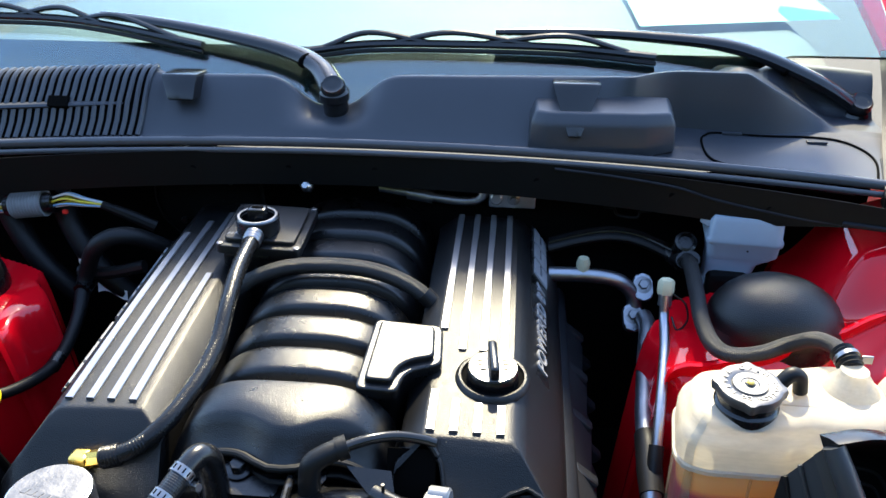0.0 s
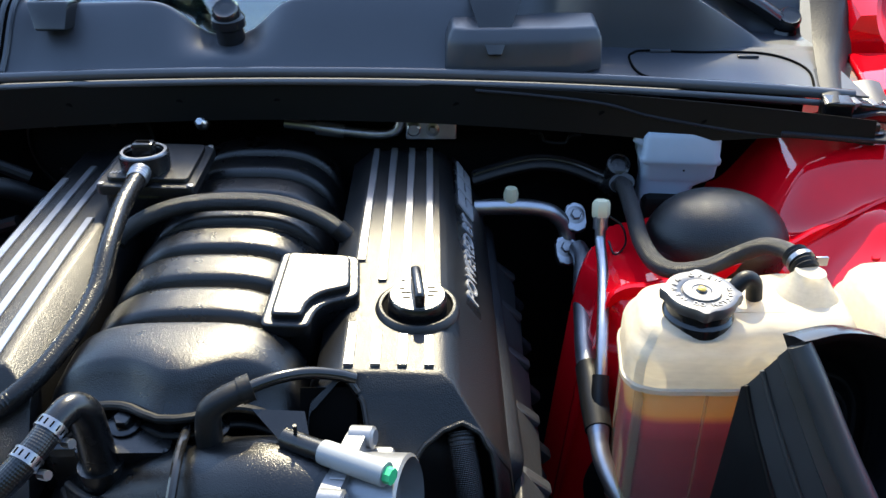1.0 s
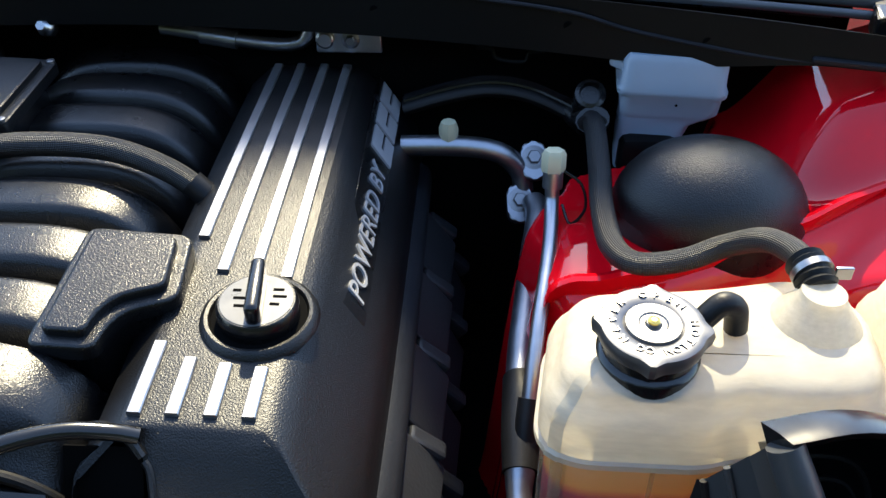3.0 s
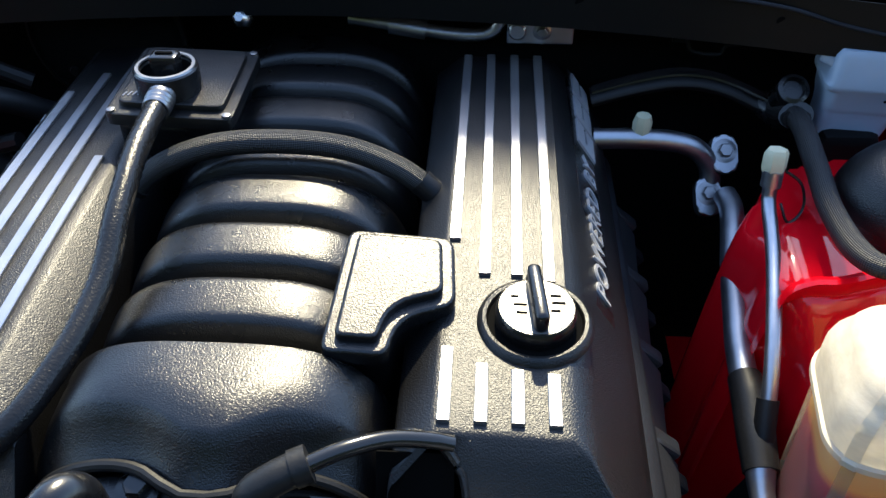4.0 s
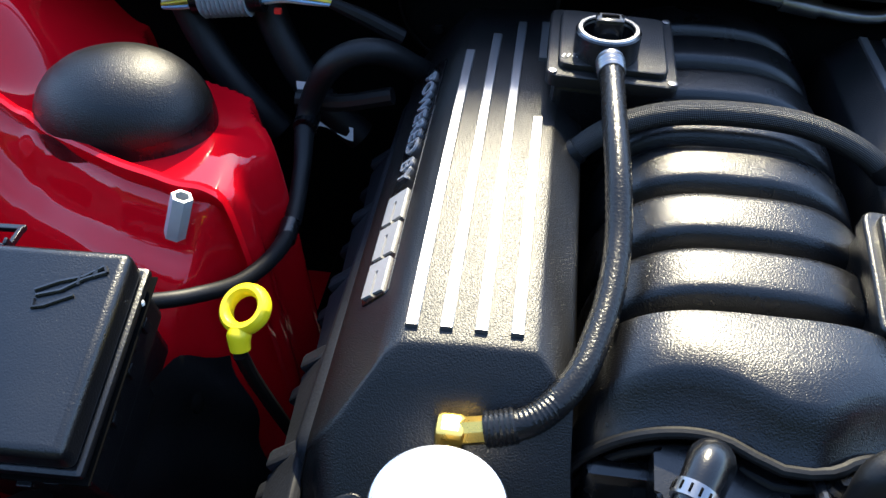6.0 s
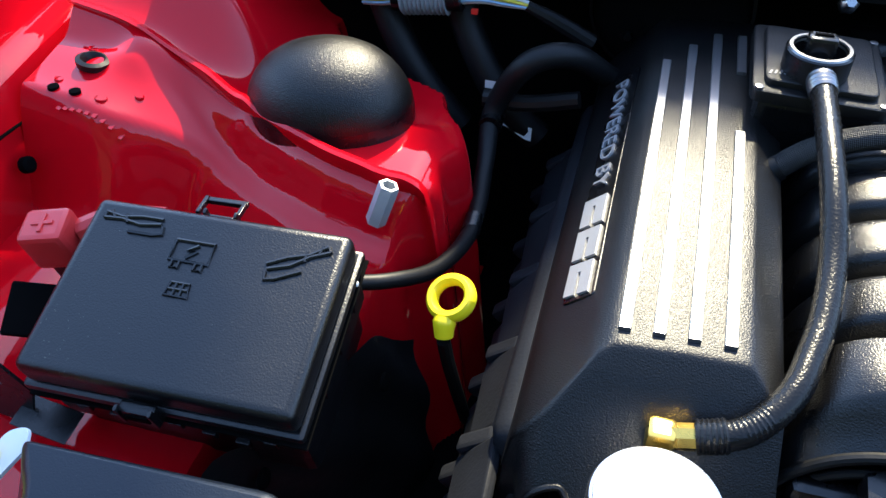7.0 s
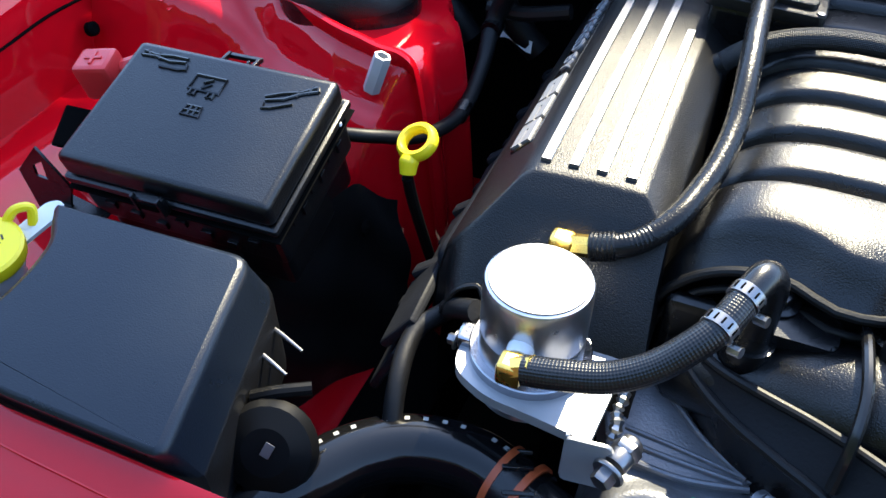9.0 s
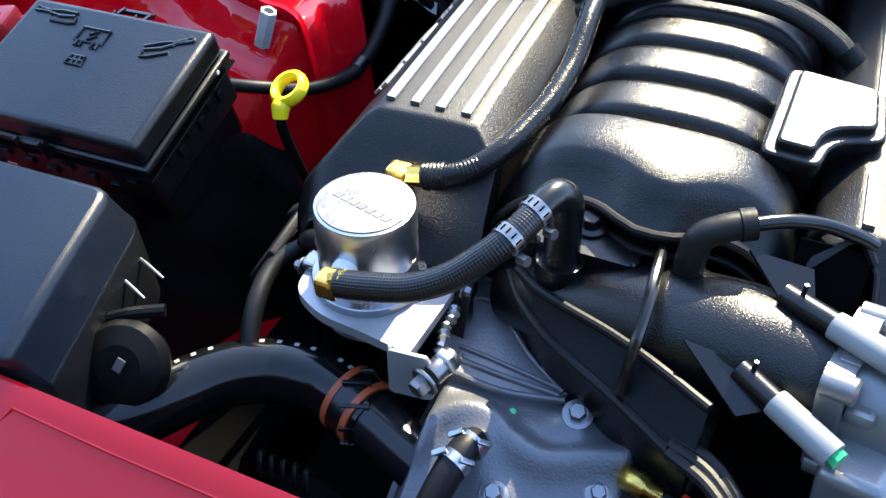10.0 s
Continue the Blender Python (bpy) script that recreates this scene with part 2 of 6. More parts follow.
        for e in bm.edges:
            if len(e.link_faces) == 2 and e.calc_face_angle(0) > radians(angle):
                e.smooth = False
    bm.to_mesh(me)
    bm.free()
    me.materials.append(material)
    ob = new(name, me)
    ob.parent = parent
    ob["base"] = list(base)
    if label:
        ob["label"] = label
    return ob


def single(name, bm, material, label, category, kind="", group="", smooth=True, angle=35.0):
    """A thing that is one mesh."""
    lo = Vector((sum(v.co.x for v in bm.verts) / len(bm.verts), sum(v.co.y for v in bm.verts) / len(bm.verts), min(v.co.z for v in bm.verts)))
    holder = {"base": lo}
    bmesh.ops.translate(bm, verts=bm.verts, vec=-lo)
    bmesh.ops.recalc_face_normals(bm, faces=bm.faces)
    me = bpy.data.meshes.new(name)
    if smooth:
        for f in bm.faces:
            f.smooth = len(f.verts) <= 4
        for e in bm.edges:
            if len(e.link_faces) == 2 and e.calc_face_angle(0) > radians(angle):
                e.smooth = False
    bm.to_mesh(me)
    bm.free()
    me.materials.append(material)
    ob = new(name, me)
    ob.location = lo
    ob["base"] = list(lo)
    return tagged(ob, label, category, group, kind)


def keep_flat(bm, width, most=6):
    """Sets a narrow rim inside the largest faces, so that rounding does not shade across them."""
    big = sorted(bm.faces, key=lambda f: -f.calc_area())[:most]
    bmesh.ops.inset_individual(bm, faces=big, thickness=width)


def rbox(size, m, bevel=0.004, segs=2, bm=None):
    """A box with rounded edges, of that size, at the pose m."""
    b2 = bmesh.new()
    bmesh.ops.create_cube(b2, size=1.0)
    bmesh.ops.scale(b2, vec=size, verts=b2.verts)
    if bevel > 0:
        bmesh.ops.bevel(b2, geom=b2.edges[:], offset=min(bevel, min(size) * 0.45), segments=segs, affect="EDGES", profile=0.5)
        keep_flat(b2, bevel * 0.3)
    bmesh.ops.transform(b2, matrix=m, verts=b2.verts)
    return join(bm, b2)


def join(bm, other):
    """Adds other to bm (or returns other where bm is None)."""
    if bm is None:
        return other
    me = bpy.data.meshes.new("tmp")
    other.to_mesh(me)
    other.free()
    bm.from_mesh(me)
    bpy.data.meshes.remove(me)
    return bm


def smoothpath(pts, n=8):
    """A curve through the points (Catmull-Rom)."""
    p = [Vector(q) for q in pts]
    p = [p[0] * 2 - p[1]] + p + [p[-1] * 2 - p[-2]]
    out = []
    for i in range(1, len(p) - 2):
        a, b, c, d = p[i - 1], p[i], p[i + 1], p[i + 2]
        for k in range(n):
            t = k / n
            out.append(0.5 * ((2 * b) + (c - a) * t + (2 * a - 5 * b + 4 * c - d) * t * t + (3 * b - a - 3 * c + d) * t ** 3))
    out.append(p[-2])
    return out


def loft(rings, closed=True, caps=True, bm=None):
    """Skins rings of equally many points."""
    bm = bm or bmesh.new()
    rows = [[bm.verts.new(q) for q in r] for r in rings]
    k = len(rows[0])
    for a, b in zip(rows, rows[1:]):
        for i in range(k if closed else k - 1):
            j = (i + 1) % k
            bm.faces.new((a[i], a[j], b[j], b[i]))
    if caps and closed:
        bm.faces.new(rows[0])
        bm.faces.new(rows[-1])
    return bm


def tube(pts, r, segs=14, n=8, bm=None, ribs=0.0, flat=1.0, caps=True, smoothed=True):
    """A round bar along a curve. r: one radius or one for each point; ribs: height of rings round it."""
    line = smoothpath(pts, n) if smoothed else [Vector(q) for q in pts]
    rs = r if isinstance(r, (list, tuple)) else [r] * len(pts)
    rings = []
    side = None
    for i, q in enumerate(line):
        d = (line[min(i + 1, len(line) - 1)] - line[max(i - 1, 0)]).normalized()
        if side is None:
            side = d.cross(Vector((0, 0, 1)) if abs(d.z) < 0.9 else Vector((0, 1, 0))).normalized()
        side = (side - d * side.dot(d)).normalized()
        up = side.cross(d)
        f = i / max(1, len(line) - 1) * (len(rs) - 1)
        k = min(int(f), len(rs) - 2) if len(rs) > 1 else 0
        rad = rs[k] + (rs[min(k + 1, len(rs) - 1)] - rs[k]) * (f - k)
        if ribs:
            rad += ribs * (1 if i % 2 else -1)
        rings.append([q + (side * math.cos(a) + up * math.sin(a) * flat) * rad for a in (2 * math.pi * j / segs for j in range(segs))])
    if bm is not None:
        return loft(rings, True, caps, bm)
    bm = loft(rings, True, caps)
    uv = bm.loops.layers.uv.new("along")
    run = [0.0]
    for a, b in zip(line, line[1:]):
        run.append(run[-1] + (b - a).length)
    girth = 2 * math.pi * sum(rs) / len(rs)
    bm.faces.ensure_lookup_table()
    for i in range(len(line) - 1):
        for j in range(segs):
            for lp, (dj, di) in zip(bm.faces[i * segs + j].loops, ((0, 0), (1, 0), (1, 1), (0, 1))):
                lp[uv].uv = (girth * (j + dj) / segs, run[i + di])
    return bm


def lathe(profile, m, segs=32, bm=None, caps=True):
    """Turns (radius, height) pairs round the z axis, then places by m."""
    rings = [[m @ Vector((r * math.cos(2 * math.pi * j / segs), r * math.sin(2 * math.pi * j / segs), h)) for j in range(segs)] for r, h in profile]
    return loft(rings, True, caps, bm)


def outline_solid(pts, z0, z1, m, bevel=0.0, segs=2, bm=None):
    """A flat outline (x, y) given thickness from z0 to z1, its upper edge rounded, at the pose m."""
    b2 = bmesh.new()
    lo = [b2.verts.new((x, y, z0)) for x, y in pts]
    hi = [b2.verts.new((x, y, z1)) for x, y in pts]
    b2.faces.new(lo[::-1])
    top = b2.faces.new(hi)
    for i in range(len(pts)):
        j = (i + 1) % len(pts)
        b2.faces.new((lo[i], lo[j], hi[j], hi[i]))
    if bevel > 0:
        bmesh.ops.bevel(b2, geom=list(top.edges), offset=bevel, segments=segs, affect="EDGES", profile=0.5)
        keep_flat(b2, bevel * 0.3, 1)
    bmesh.ops.transform(b2, matrix=m, verts=b2.verts)
    return join(bm, b2)


def rounded(pts, r, n=5):
    """Rounds the corners of a flat outline; r: one radius or one for each corner."""
    out = []
    k = len(pts)
    for i in range(k):
        rr = r[i] if isinstance(r, (list, tuple)) else r
        p, a, b = Vector(pts[i]), Vector(pts[i - 1]), Vector(pts[(i + 1) % k])
        if rr <= 0:
            out.append(tuple(p))
            continue
        u, v = (a - p).normalized(), (b - p).normalized()
        s, e = p + u * rr, p + v * rr
        for j in range(n + 1):
            t = j / n
            out.append(tuple((1 - t) ** 2 * s + 2 * t * (1 - t) * p + t * t * e))
    return out


def grid(nx, ny, fn, thick=0.0):
    """A sheet fn(u, v) -> place, u and v from 0 to 1; thick: depth added below."""
    bm = bmesh.new()
    rows = [[bm.verts.new(fn(i / nx, j / ny)) for i in range(nx + 1)] for j in range(ny + 1)]
    for j in range(ny):
        for i in range(nx):
            bm.faces.new((rows[j][i], rows[j][i + 1], rows[j + 1][i + 1], rows[j + 1][i]))
    if thick:
        bmesh.ops.recalc_face_normals(bm, faces=bm.faces)
        bmesh.ops.solidify(bm, geom=bm.faces[:], thickness=thick)
    return bm


def offset(pts, o):
    """Moves a flat outline outwards by o along its own normals."""
    out = []
    k = len(pts)
    area = sum(pts[i - 1][0] * pts[i][1] - pts[i][0] * pts[i - 1][1] for i in range(k))
    for i in range(k):
        a, b = Vector(pts[i - 1]), Vector(pts[(i + 1) % k])
        d = (b - a).normalized()
        n = Vector((d.y, -d.x)) if area > 0 else Vector((-d.y, d.x))
        out.append(tuple(Vector(pts[i]) + n * o))
    return out


def lerp_table(table, x):
    """Straight-line reading of rows (x, value)."""
    if x <= table[0][0]:
        return table[0][1]
    for (a, p), (b, q) in zip(table, table[1:]):
        if x <= b:
            return p + (q - p) * (x - a) / (b - a)
    return table[-1][1]


def words(text, size, m, depth=0.0006, shear=0.0):
    """Letters of the built-in font as a mesh, lying in the pose's xy plane."""
    cu = bpy.data.curves.new("words", "FONT")
    cu.body, cu.size, cu.extrude, cu.shear, cu.align_x, cu.align_y = text, size, depth, shear, "CENTER", "CENTER"
    cu.resolution_u = 3
    ob = bpy.data.objects.new("words", cu)
    scene.collection.objects.link(ob)
    me = bpy.data.meshes.new_from_object(ob.evaluated_get(bpy.context.evaluated_depsgraph_get()))
    bm = bmesh.new()
    bm.from_mesh(me)
    bpy.data.objects.remove(ob)
    bpy.data.curves.remove(cu)
    bpy.data.meshes.remove(me)
    bmesh.ops.transform(bm, matrix=m, verts=bm.verts)
    return bm


def bolt(parent, at, r=0.007, h=0.006, turn=(0, 0, 0), material=None, washer=True):
    """A hexagon bolt head with its washer."""
    m = pose(*at, *turn)
    bm = lathe([(r, 0), (r, h * 0.8), (r * 0.85, h)], m, 6)
    if washer:
        lathe([(r * 1.7, -0.0015), (r * 1.7, 0.0), (r * 1.2, 0.0008)], m, 18, bm)
    return part("bolt", bm, material or DSTEEL, parent)


# ---- setting: ground and the car's body round the engine bay ----
bm = grid(2, 2, lambda u, v: Vector(((u - 0.5) * 4000, (v - 0.5) * 4000, 0)))
single("ground", bm, GROUND, "grey-brown coarse asphalt ground under the car", "ground", kind="structure")

# unseen hedge added before the car, to keep the bright horizon out of reflections
HEDGE_BLOCKER = mat("dark_hedge_blocker", (0.022, 0.032, 0.016), 0.8, grain=0.05, gscale=9, var=0.5, vscale=6, spec=0.1)
hedge = grid(120, 24, lambda u, v: Vector((-12 + 24 * u, -5.0 - 0.25 * math.sin(41 * u + 7 * v) * math.sin(17 * v + 3 * u) - 0.5 * v, (4.4 + 0.12 * math.sin(23 * u) + 0.08 * math.sin(61 * u)) * v)), 0.4)
single("hedge", hedge, HEDGE_BLOCKER, "unseen tall dark hedge added before the car to darken reflections", "hedge", kind="structure")
# unseen carport added behind the car to shade the bay's side, back and front
BLOCKER_Y = 7.5


def on_blocker(px, py, pz):
    """Where the sun's ray through a spot of the bay meets the plane of the added blockers."""
    k = (BLOCKER_Y - py) / sdir.y
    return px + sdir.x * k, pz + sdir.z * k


# wanted edges of the shade as spots of the bay: low side blocker, raised middle one
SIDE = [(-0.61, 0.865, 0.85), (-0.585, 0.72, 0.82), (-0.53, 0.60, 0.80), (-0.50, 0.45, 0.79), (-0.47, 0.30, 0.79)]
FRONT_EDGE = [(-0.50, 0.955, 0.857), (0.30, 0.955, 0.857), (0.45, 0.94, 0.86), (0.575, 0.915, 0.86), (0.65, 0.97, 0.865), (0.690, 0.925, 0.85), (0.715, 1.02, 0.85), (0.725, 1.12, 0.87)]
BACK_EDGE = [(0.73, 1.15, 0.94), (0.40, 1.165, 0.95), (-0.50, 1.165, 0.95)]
bx, bz = on_blocker(1.60, 0.44, 0.75)
port = thing("carport", (0, BLOCKER_Y, 0), "unseen dark brown carport added to block the sun from parts of the bay", "carport", kind="structure")
side = [on_blocker(*q) for q in SIDE]
roof = [on_blocker(*q) for q in FRONT_EDGE + BACK_EDGE]
for name, shape in (("side_blocker", [(-4.0, side[0][1])] + side + [(side[-1][0], bz + 1.2), (-4.0, bz + 1.2)]), ("roof_blocker", roof)):
    part(name, loft([[Vector((x, BLOCKER_Y, z)) for x, z in shape], [Vector((x, BLOCKER_Y + 0.08, z)) for x, z in shape]]), BLOCKER, port, smooth=False)
part("front_blocker", rbox((bx + 0.5, 0.2, 0.62), pose((bx - 0.5) / 2, BLOCKER_Y - 0.1, bz + 0.31), 0.01), BLOCKER, port)
part("post", rbox((0.16, 0.16, bz), pose(bx - 0.08, BLOCKER_Y - 0.1, bz / 2), 0.01), BLOCKER, port)
part("post", rbox((0.16, 0.16, bz), pose(-3.9, BLOCKER_Y - 0.1, bz / 2), 0.01), BLOCKER, port)

car = thing("car_body", (0, 0.8, 0), "glossy red car body with an open engine bay", "car body", kind="structure")


def sm(a, b, x):
    t = max(0.0, min(1.0, (x - a) / (b - a)))
    return t * t * (3 - 2 * t)


FLANGE = [(0.40, 0.888), (0.44, 0.880), (0.48, 0.876), (0.513, 0.884), (0.548, 0.893), (0.587, 0.909), (0.629, 0.928), (0.675, 0.951), (0.732, 0.976), (0.787, 0.992), (0.84, 1.000), (0.90, 1.008)]


INNER_EDGE = [(0.36, 0.54), (0.65, 0.53), (0.72, 0.49), (0.79, 0.445), (0.87, 0.415), (0.95, 0.395), (1.01, 0.40), (1.06, 0.44), (1.10, 0.52), (1.14, 0.60)]


def inner_height(x, y):
    """Height of the inner fender over a spot; x is the distance from the car's middle."""
    yf = lerp_table(FLANGE, x)
    top = 0.795 + 0.065 * sm(0.62, 0.84, x) - 0.035 * (1 - sm(0.38, 0.47, x))
    dome = 0.012 * math.exp(-(((x - 0.57) / 0.11) ** 2 + ((y - 0.97) / 0.09) ** 2))
    t = yf - y
    reach = 0.044 + 0.066 * sm(0.69, 0.80, x)
    floor = 0.672 + 0.03 * sm(0.55, 0.85, x) + 0.02 * math.exp(-((x - 0.80) / 0.05) ** 2) * sm(0.40, 0.52, y)
    ledge = top - (0.016 + 0.022 * (1 - sm(0.66, 0.78, x))) * sm(-0.004, 0.030, t) - 0.012 * sm(0.010, reach, t)
    z = floor + (ledge + dome - floor) * (1 - sm(reach - 0.006, reach + 0.055, t))
    z += 0.055 * sm(0.985, 1.075, y) * sm(0.655, 0.735, x)
    z += 0.015 * math.exp(-(((x - 0.788) / 0.030) ** 2 + ((y - 0.968) / 0.024) ** 2)) + 0.006 * math.exp(-(((x - 0.655) / 0.012) ** 2 + ((y - 0.975) / 0.05) ** 2))
    edge = lerp_table(INNER_EDGE, y) + 0.0075 * math.sin(y * 75) * sm(0.80, 0.87, y)
    k = sm(edge, edge + 0.045, x) ** 0.7
    return 0.42 + (z - 0.42) * k


def red_side(s):
    bm = grid(128, 168, lambda u, v: Vector((s * (0.36 + 0.53 * u), 0.36 + 0.84 * v, inner_height(0.36 + 0.53 * u, 0.36 + 0.84 * v))))
    part("inner_fender", bm, RED, car, "glossy red inner fender and strut tower")
    # raised weld flange in front of the strut tower
    pts = smoothpath([(s * x, y + 0.002, 0) for x, y in FLANGE], 8)
    rings = []
    for q in pts:
        z = inner_height(abs(q.x), q.y + 0.012)
        h = 0.018 * sm(0.41, 0.47, abs(q.x)) * (1 - sm(0.70, 0.78, abs(q.x)))
        rings.append([q + Vector((0, 0.004, z - 0.012)), q + Vector((0, -0.005, z + h * 0.4)), q + Vector((0, -0.007, z + h)), q + Vector((0, -0.003, z + h + 0.002)), q + Vector((0, 0.003, z + h))])
    part("weld_flange", loft(rings), RED, car)
    # wall and rail under the outer fender
    prof = [(0.865, 0.60), (0.872, 0.72), (0.880, 0.80), (0.884, 0.815), (0.894, 0.822), (0.912, 0.826), (0.917, 0.834), (0.922, 0.858), (0.930, 0.866), (0.96, 0.872), (0.995, 0.866), (1.02, 0.84), (1.03, 0.78), (1.035, 0.55)]
    ys = [0.20, 0.36, 0.55, 0.75, 0.95, 1.15, 1.35, 1.6]
    rings = [[Vector((s * (x + 0.03 * sm(0.5, 1.2, y)), y, z + 0.045 * sm(0.55, 1.25, y))) for x, z in prof] for y in ys]
    bm = loft(rings, closed=False)
    bmesh.ops.recalc_face_normals(bm, faces=bm.faces)
    part("fender", bm, RED, car, "glossy red fender with folded inner rail", angle=25)


red_side(-1)
red_side(1)

# firewall, front bulkhead, frame rails and undertray: the bay's shade put into black
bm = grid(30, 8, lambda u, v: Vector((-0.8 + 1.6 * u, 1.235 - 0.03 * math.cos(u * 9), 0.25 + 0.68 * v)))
part("firewall", bm, BLACK_AND_SHADE, car, "dull black insulated firewall")
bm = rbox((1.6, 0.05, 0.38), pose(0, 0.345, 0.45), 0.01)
part("radiator", bm, BLACK_AND_SHADE, car, "dark radiator pack behind the front panel")
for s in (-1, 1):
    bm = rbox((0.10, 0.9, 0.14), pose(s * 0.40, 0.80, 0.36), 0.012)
    part("frame_rail", bm, BLACK_AND_SHADE, car, "near-black frame rail, shade put into its colour")
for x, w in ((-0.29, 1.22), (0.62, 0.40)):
    part("undertray", rbox((w, 0.92, 0.01), pose(x, 0.82, 0.22), 0.003), BLACK_AND_SHADE, car, "dull black undertray")
# front panel over the radiator
bm = grid(40, 12, lambda u, v: Vector((-0.86 + 1.72 * u, 0.16 + (0.211 + 0.35 * max(0.0, abs(-0.86 + 1.72 * u) - 0.585)) * v, 0.737 - 0.13 * (1 - v) ** 1.2 + 0.006 * sm(0.86, 0.9, v) - 0.003 * sm(0.965, 1.0, v))), 0.004)
part("front_panel", bm, RED, car, "glossy red front closing panel")
for pts in (((-0.66, 0.352), (-0.52, 0.346), (-0.40, 0.343), (-0.392, 0.352), (-0.30, 0.350), (0.30, 0.350)), ((-0.60, 0.320), (-0.50, 0.316), (-0.485, 0.305), (-0.485, 0.26))):
    part("pressed_line", tube([(x, y, 0.7372 - 0.13 * (1 - (y - 0.16) / 0.211) ** 1.2 + 0.006 * sm(0.86, 0.9, (y - 0.16) / 0.211)) for x, y in pts], 0.0013, 6, 1, smoothed=False), RED, car)


# ---- cowl ----
def cy(x):
    return 1.178 - 0.085 * x * x


def cz(x):
    return 0.970 - 0.03 * x * x


def lip_y(x):
    return 1.168 - 0.18 * x * x


def foot(x):
    return 0.018 + 0.108 * sm(0.30, 0.50, x) + 0.036 * sm(0.60, 0.74, x)


def ridge(x):
    """Distance of the top edge of the face behind the seal."""
    return max(foot(x) + 0.016, 1.266 - cy(x))


def cowl_height(x, d):
    """Height over the seal at the distance d behind it."""
    slope = 0.090 * sm(0.0, 0.10, d) - 0.03 * sm(0.12, 0.16, d)
    f, g = foot(x), ridge(x)
    fall = 1 - 0.97 * max(0.0, min(1.0, (x - 0.592) / 0.150))
    shelf = 0.006 + 0.10 * max(0.0, min(d, f) - 0.012)
    rise = max(0.0, min(1.0, (d - f) / (g - f)))
    rise = 0.8 * rise + 0.2 * rise * rise * (3 - 2 * rise)
    top = 1.055 + 0.02 * x - cz(x)
    wall = shelf + (top - shelf) * rise * fall
    wall -= 0.050 * (1 - sm(0.50, 0.62, x)) * sm(g + 0.006, g + 0.040, d)
    wall += (0.090 - wall) * sm(0.200 + 0.04 * sm(0.62, 0.72, x), 0.250 + 0.04 * sm(0.62, 0.72, x), d) * sm(0.45, 0.60, x)
    w = sm(-0.345, -0.312, x)
    h = slope * (1 - w) + wall * w
    well = math.exp(-abs((x + 0.050) / 0.066) ** 3) * sm(f + 0.006, g, d)
    return h - 0.050 * well


cowl = thing("cowl", (0, 1.25, 0.95), "black plastic cowl panel below the windshield", "cowl")


def cowl_at(u, v):
    """A spot of the cowl's skin: v runs from the seal up the face and back."""
    x = -0.82 + 1.64 * u
    f, g = foot(x), ridge(x)
    if v <= 0.25:
        d = (f - 0.003) * v / 0.25
    elif v <= 0.30:
        d = f - 0.003 + 0.003 * (v - 0.25) / 0.05
    elif v <= 0.56:
        d = f + (g + 0.002 - f) * (v - 0.30) / 0.26
    elif v <= 0.62:
        d = g + 0.002 + 0.006 * (v - 0.56) / 0.06
    else:
        d = g + 0.008 + (0.255 + 0.045 * sm(0.55, 0.70, x) - g - 0.008) * (v - 0.62) / 0.38
    return Vector((x, cy(x) + d, cz(x) + cowl_height(x, d)))


bm = grid(220, 80, cowl_at, 0.003)
part("shell", bm, COWL, cowl)
XS = [-0.80 + 0.08 * i for i in range(21)]
seal = thing("hood_seal", (0, 1.17, 0.96), "black rubber hood seal along the cowl edge", "seal")
part("bulb", tube([(x, cy(x) - 0.001, cz(x) + 0.006) for x in XS], 0.0075, 14, 4), SEAL, seal)
part("lower_bead", tube([(x, cy(x) - 0.013, cz(x) - 0.004) for x in XS], 0.0045, 12, 4), SEAL, seal)
part("channel", grid(80, 2, lambda u, v: Vector((-0.80 + 1.52 * u, cy(-0.80 + 1.52 * u) - 0.012 + 0.020 * v, cz(-0.80 + 1.52 * u) - 0.008)), 0.003), MATTE, seal)
lip = thing("cowl_lip", (0, 1.16, 0.9), "dark painted metal lip under the cowl edge", "body panel")
bm = grid(80, 6, lambda u, v: Vector((-0.80 + 1.6 * u, lip_y(-0.80 + 1.6 * u) - 0.006 * v, cz(-0.80 + 1.6 * u) - 0.004 - (0.052 + 0.01 * abs(u - 0.5) - 0.026 * sm(0.84, 0.97, u)) * v)), 0.002)
part("panel", bm, DARK, lip)
part("edge_bead", tube([(0.30, 1.148, 0.958), (0.38, 1.138, 0.954), (0.47, 1.122, 0.947), (0.531, 1.112, 0.933), (0.63, 1.091, 0.921), (0.693, 1.076, 0.919), (0.78, 1.052, 0.920)], 0.0022, 8, 6), HEAD, lip, "folded edge of the lip")
for x in (-0.25, -0.103, 0.03, 0.275, 0.469, 0.60):
    part("hole", lathe([(0.005, 0), (0.005, 0.0012), (0.004, 0.0014)], pose(x, lip_y(x) - 0.0035, cz(x) - 0.031, 96), 14), BLACK_AND_SHADE, lip)

# windshield with the dark cabin behind it
SL = math.tan(radians(27))
wind = thing("windshield", (0, 1.34, 1.03), "clear windshield glass reflecting the sky", "windshield", kind="structure")


def glass_y(x):
    return 1.285 + 0.125 * sm(0.45, 0.70, x)


def on_glass(x, v, far, sink):
    y = glass_y(x) + (far - glass_y(x)) * v
    return Vector((x, y, 1.0018 + (y - 1.285) * SL - sink))


bm = grid(48, 12, lambda u, v: on_glass(-0.80 + 1.66 * u, v, 2.105, 0.0), 0.005)
part("pane", bm, GLASS, wind).visible_shadow = False
bm = grid(48, 2, lambda u, v: on_glass(-0.80 + 1.66 * u, v, 1.41, 0.006))
part("black_border", bm, SMOOTH, wind)
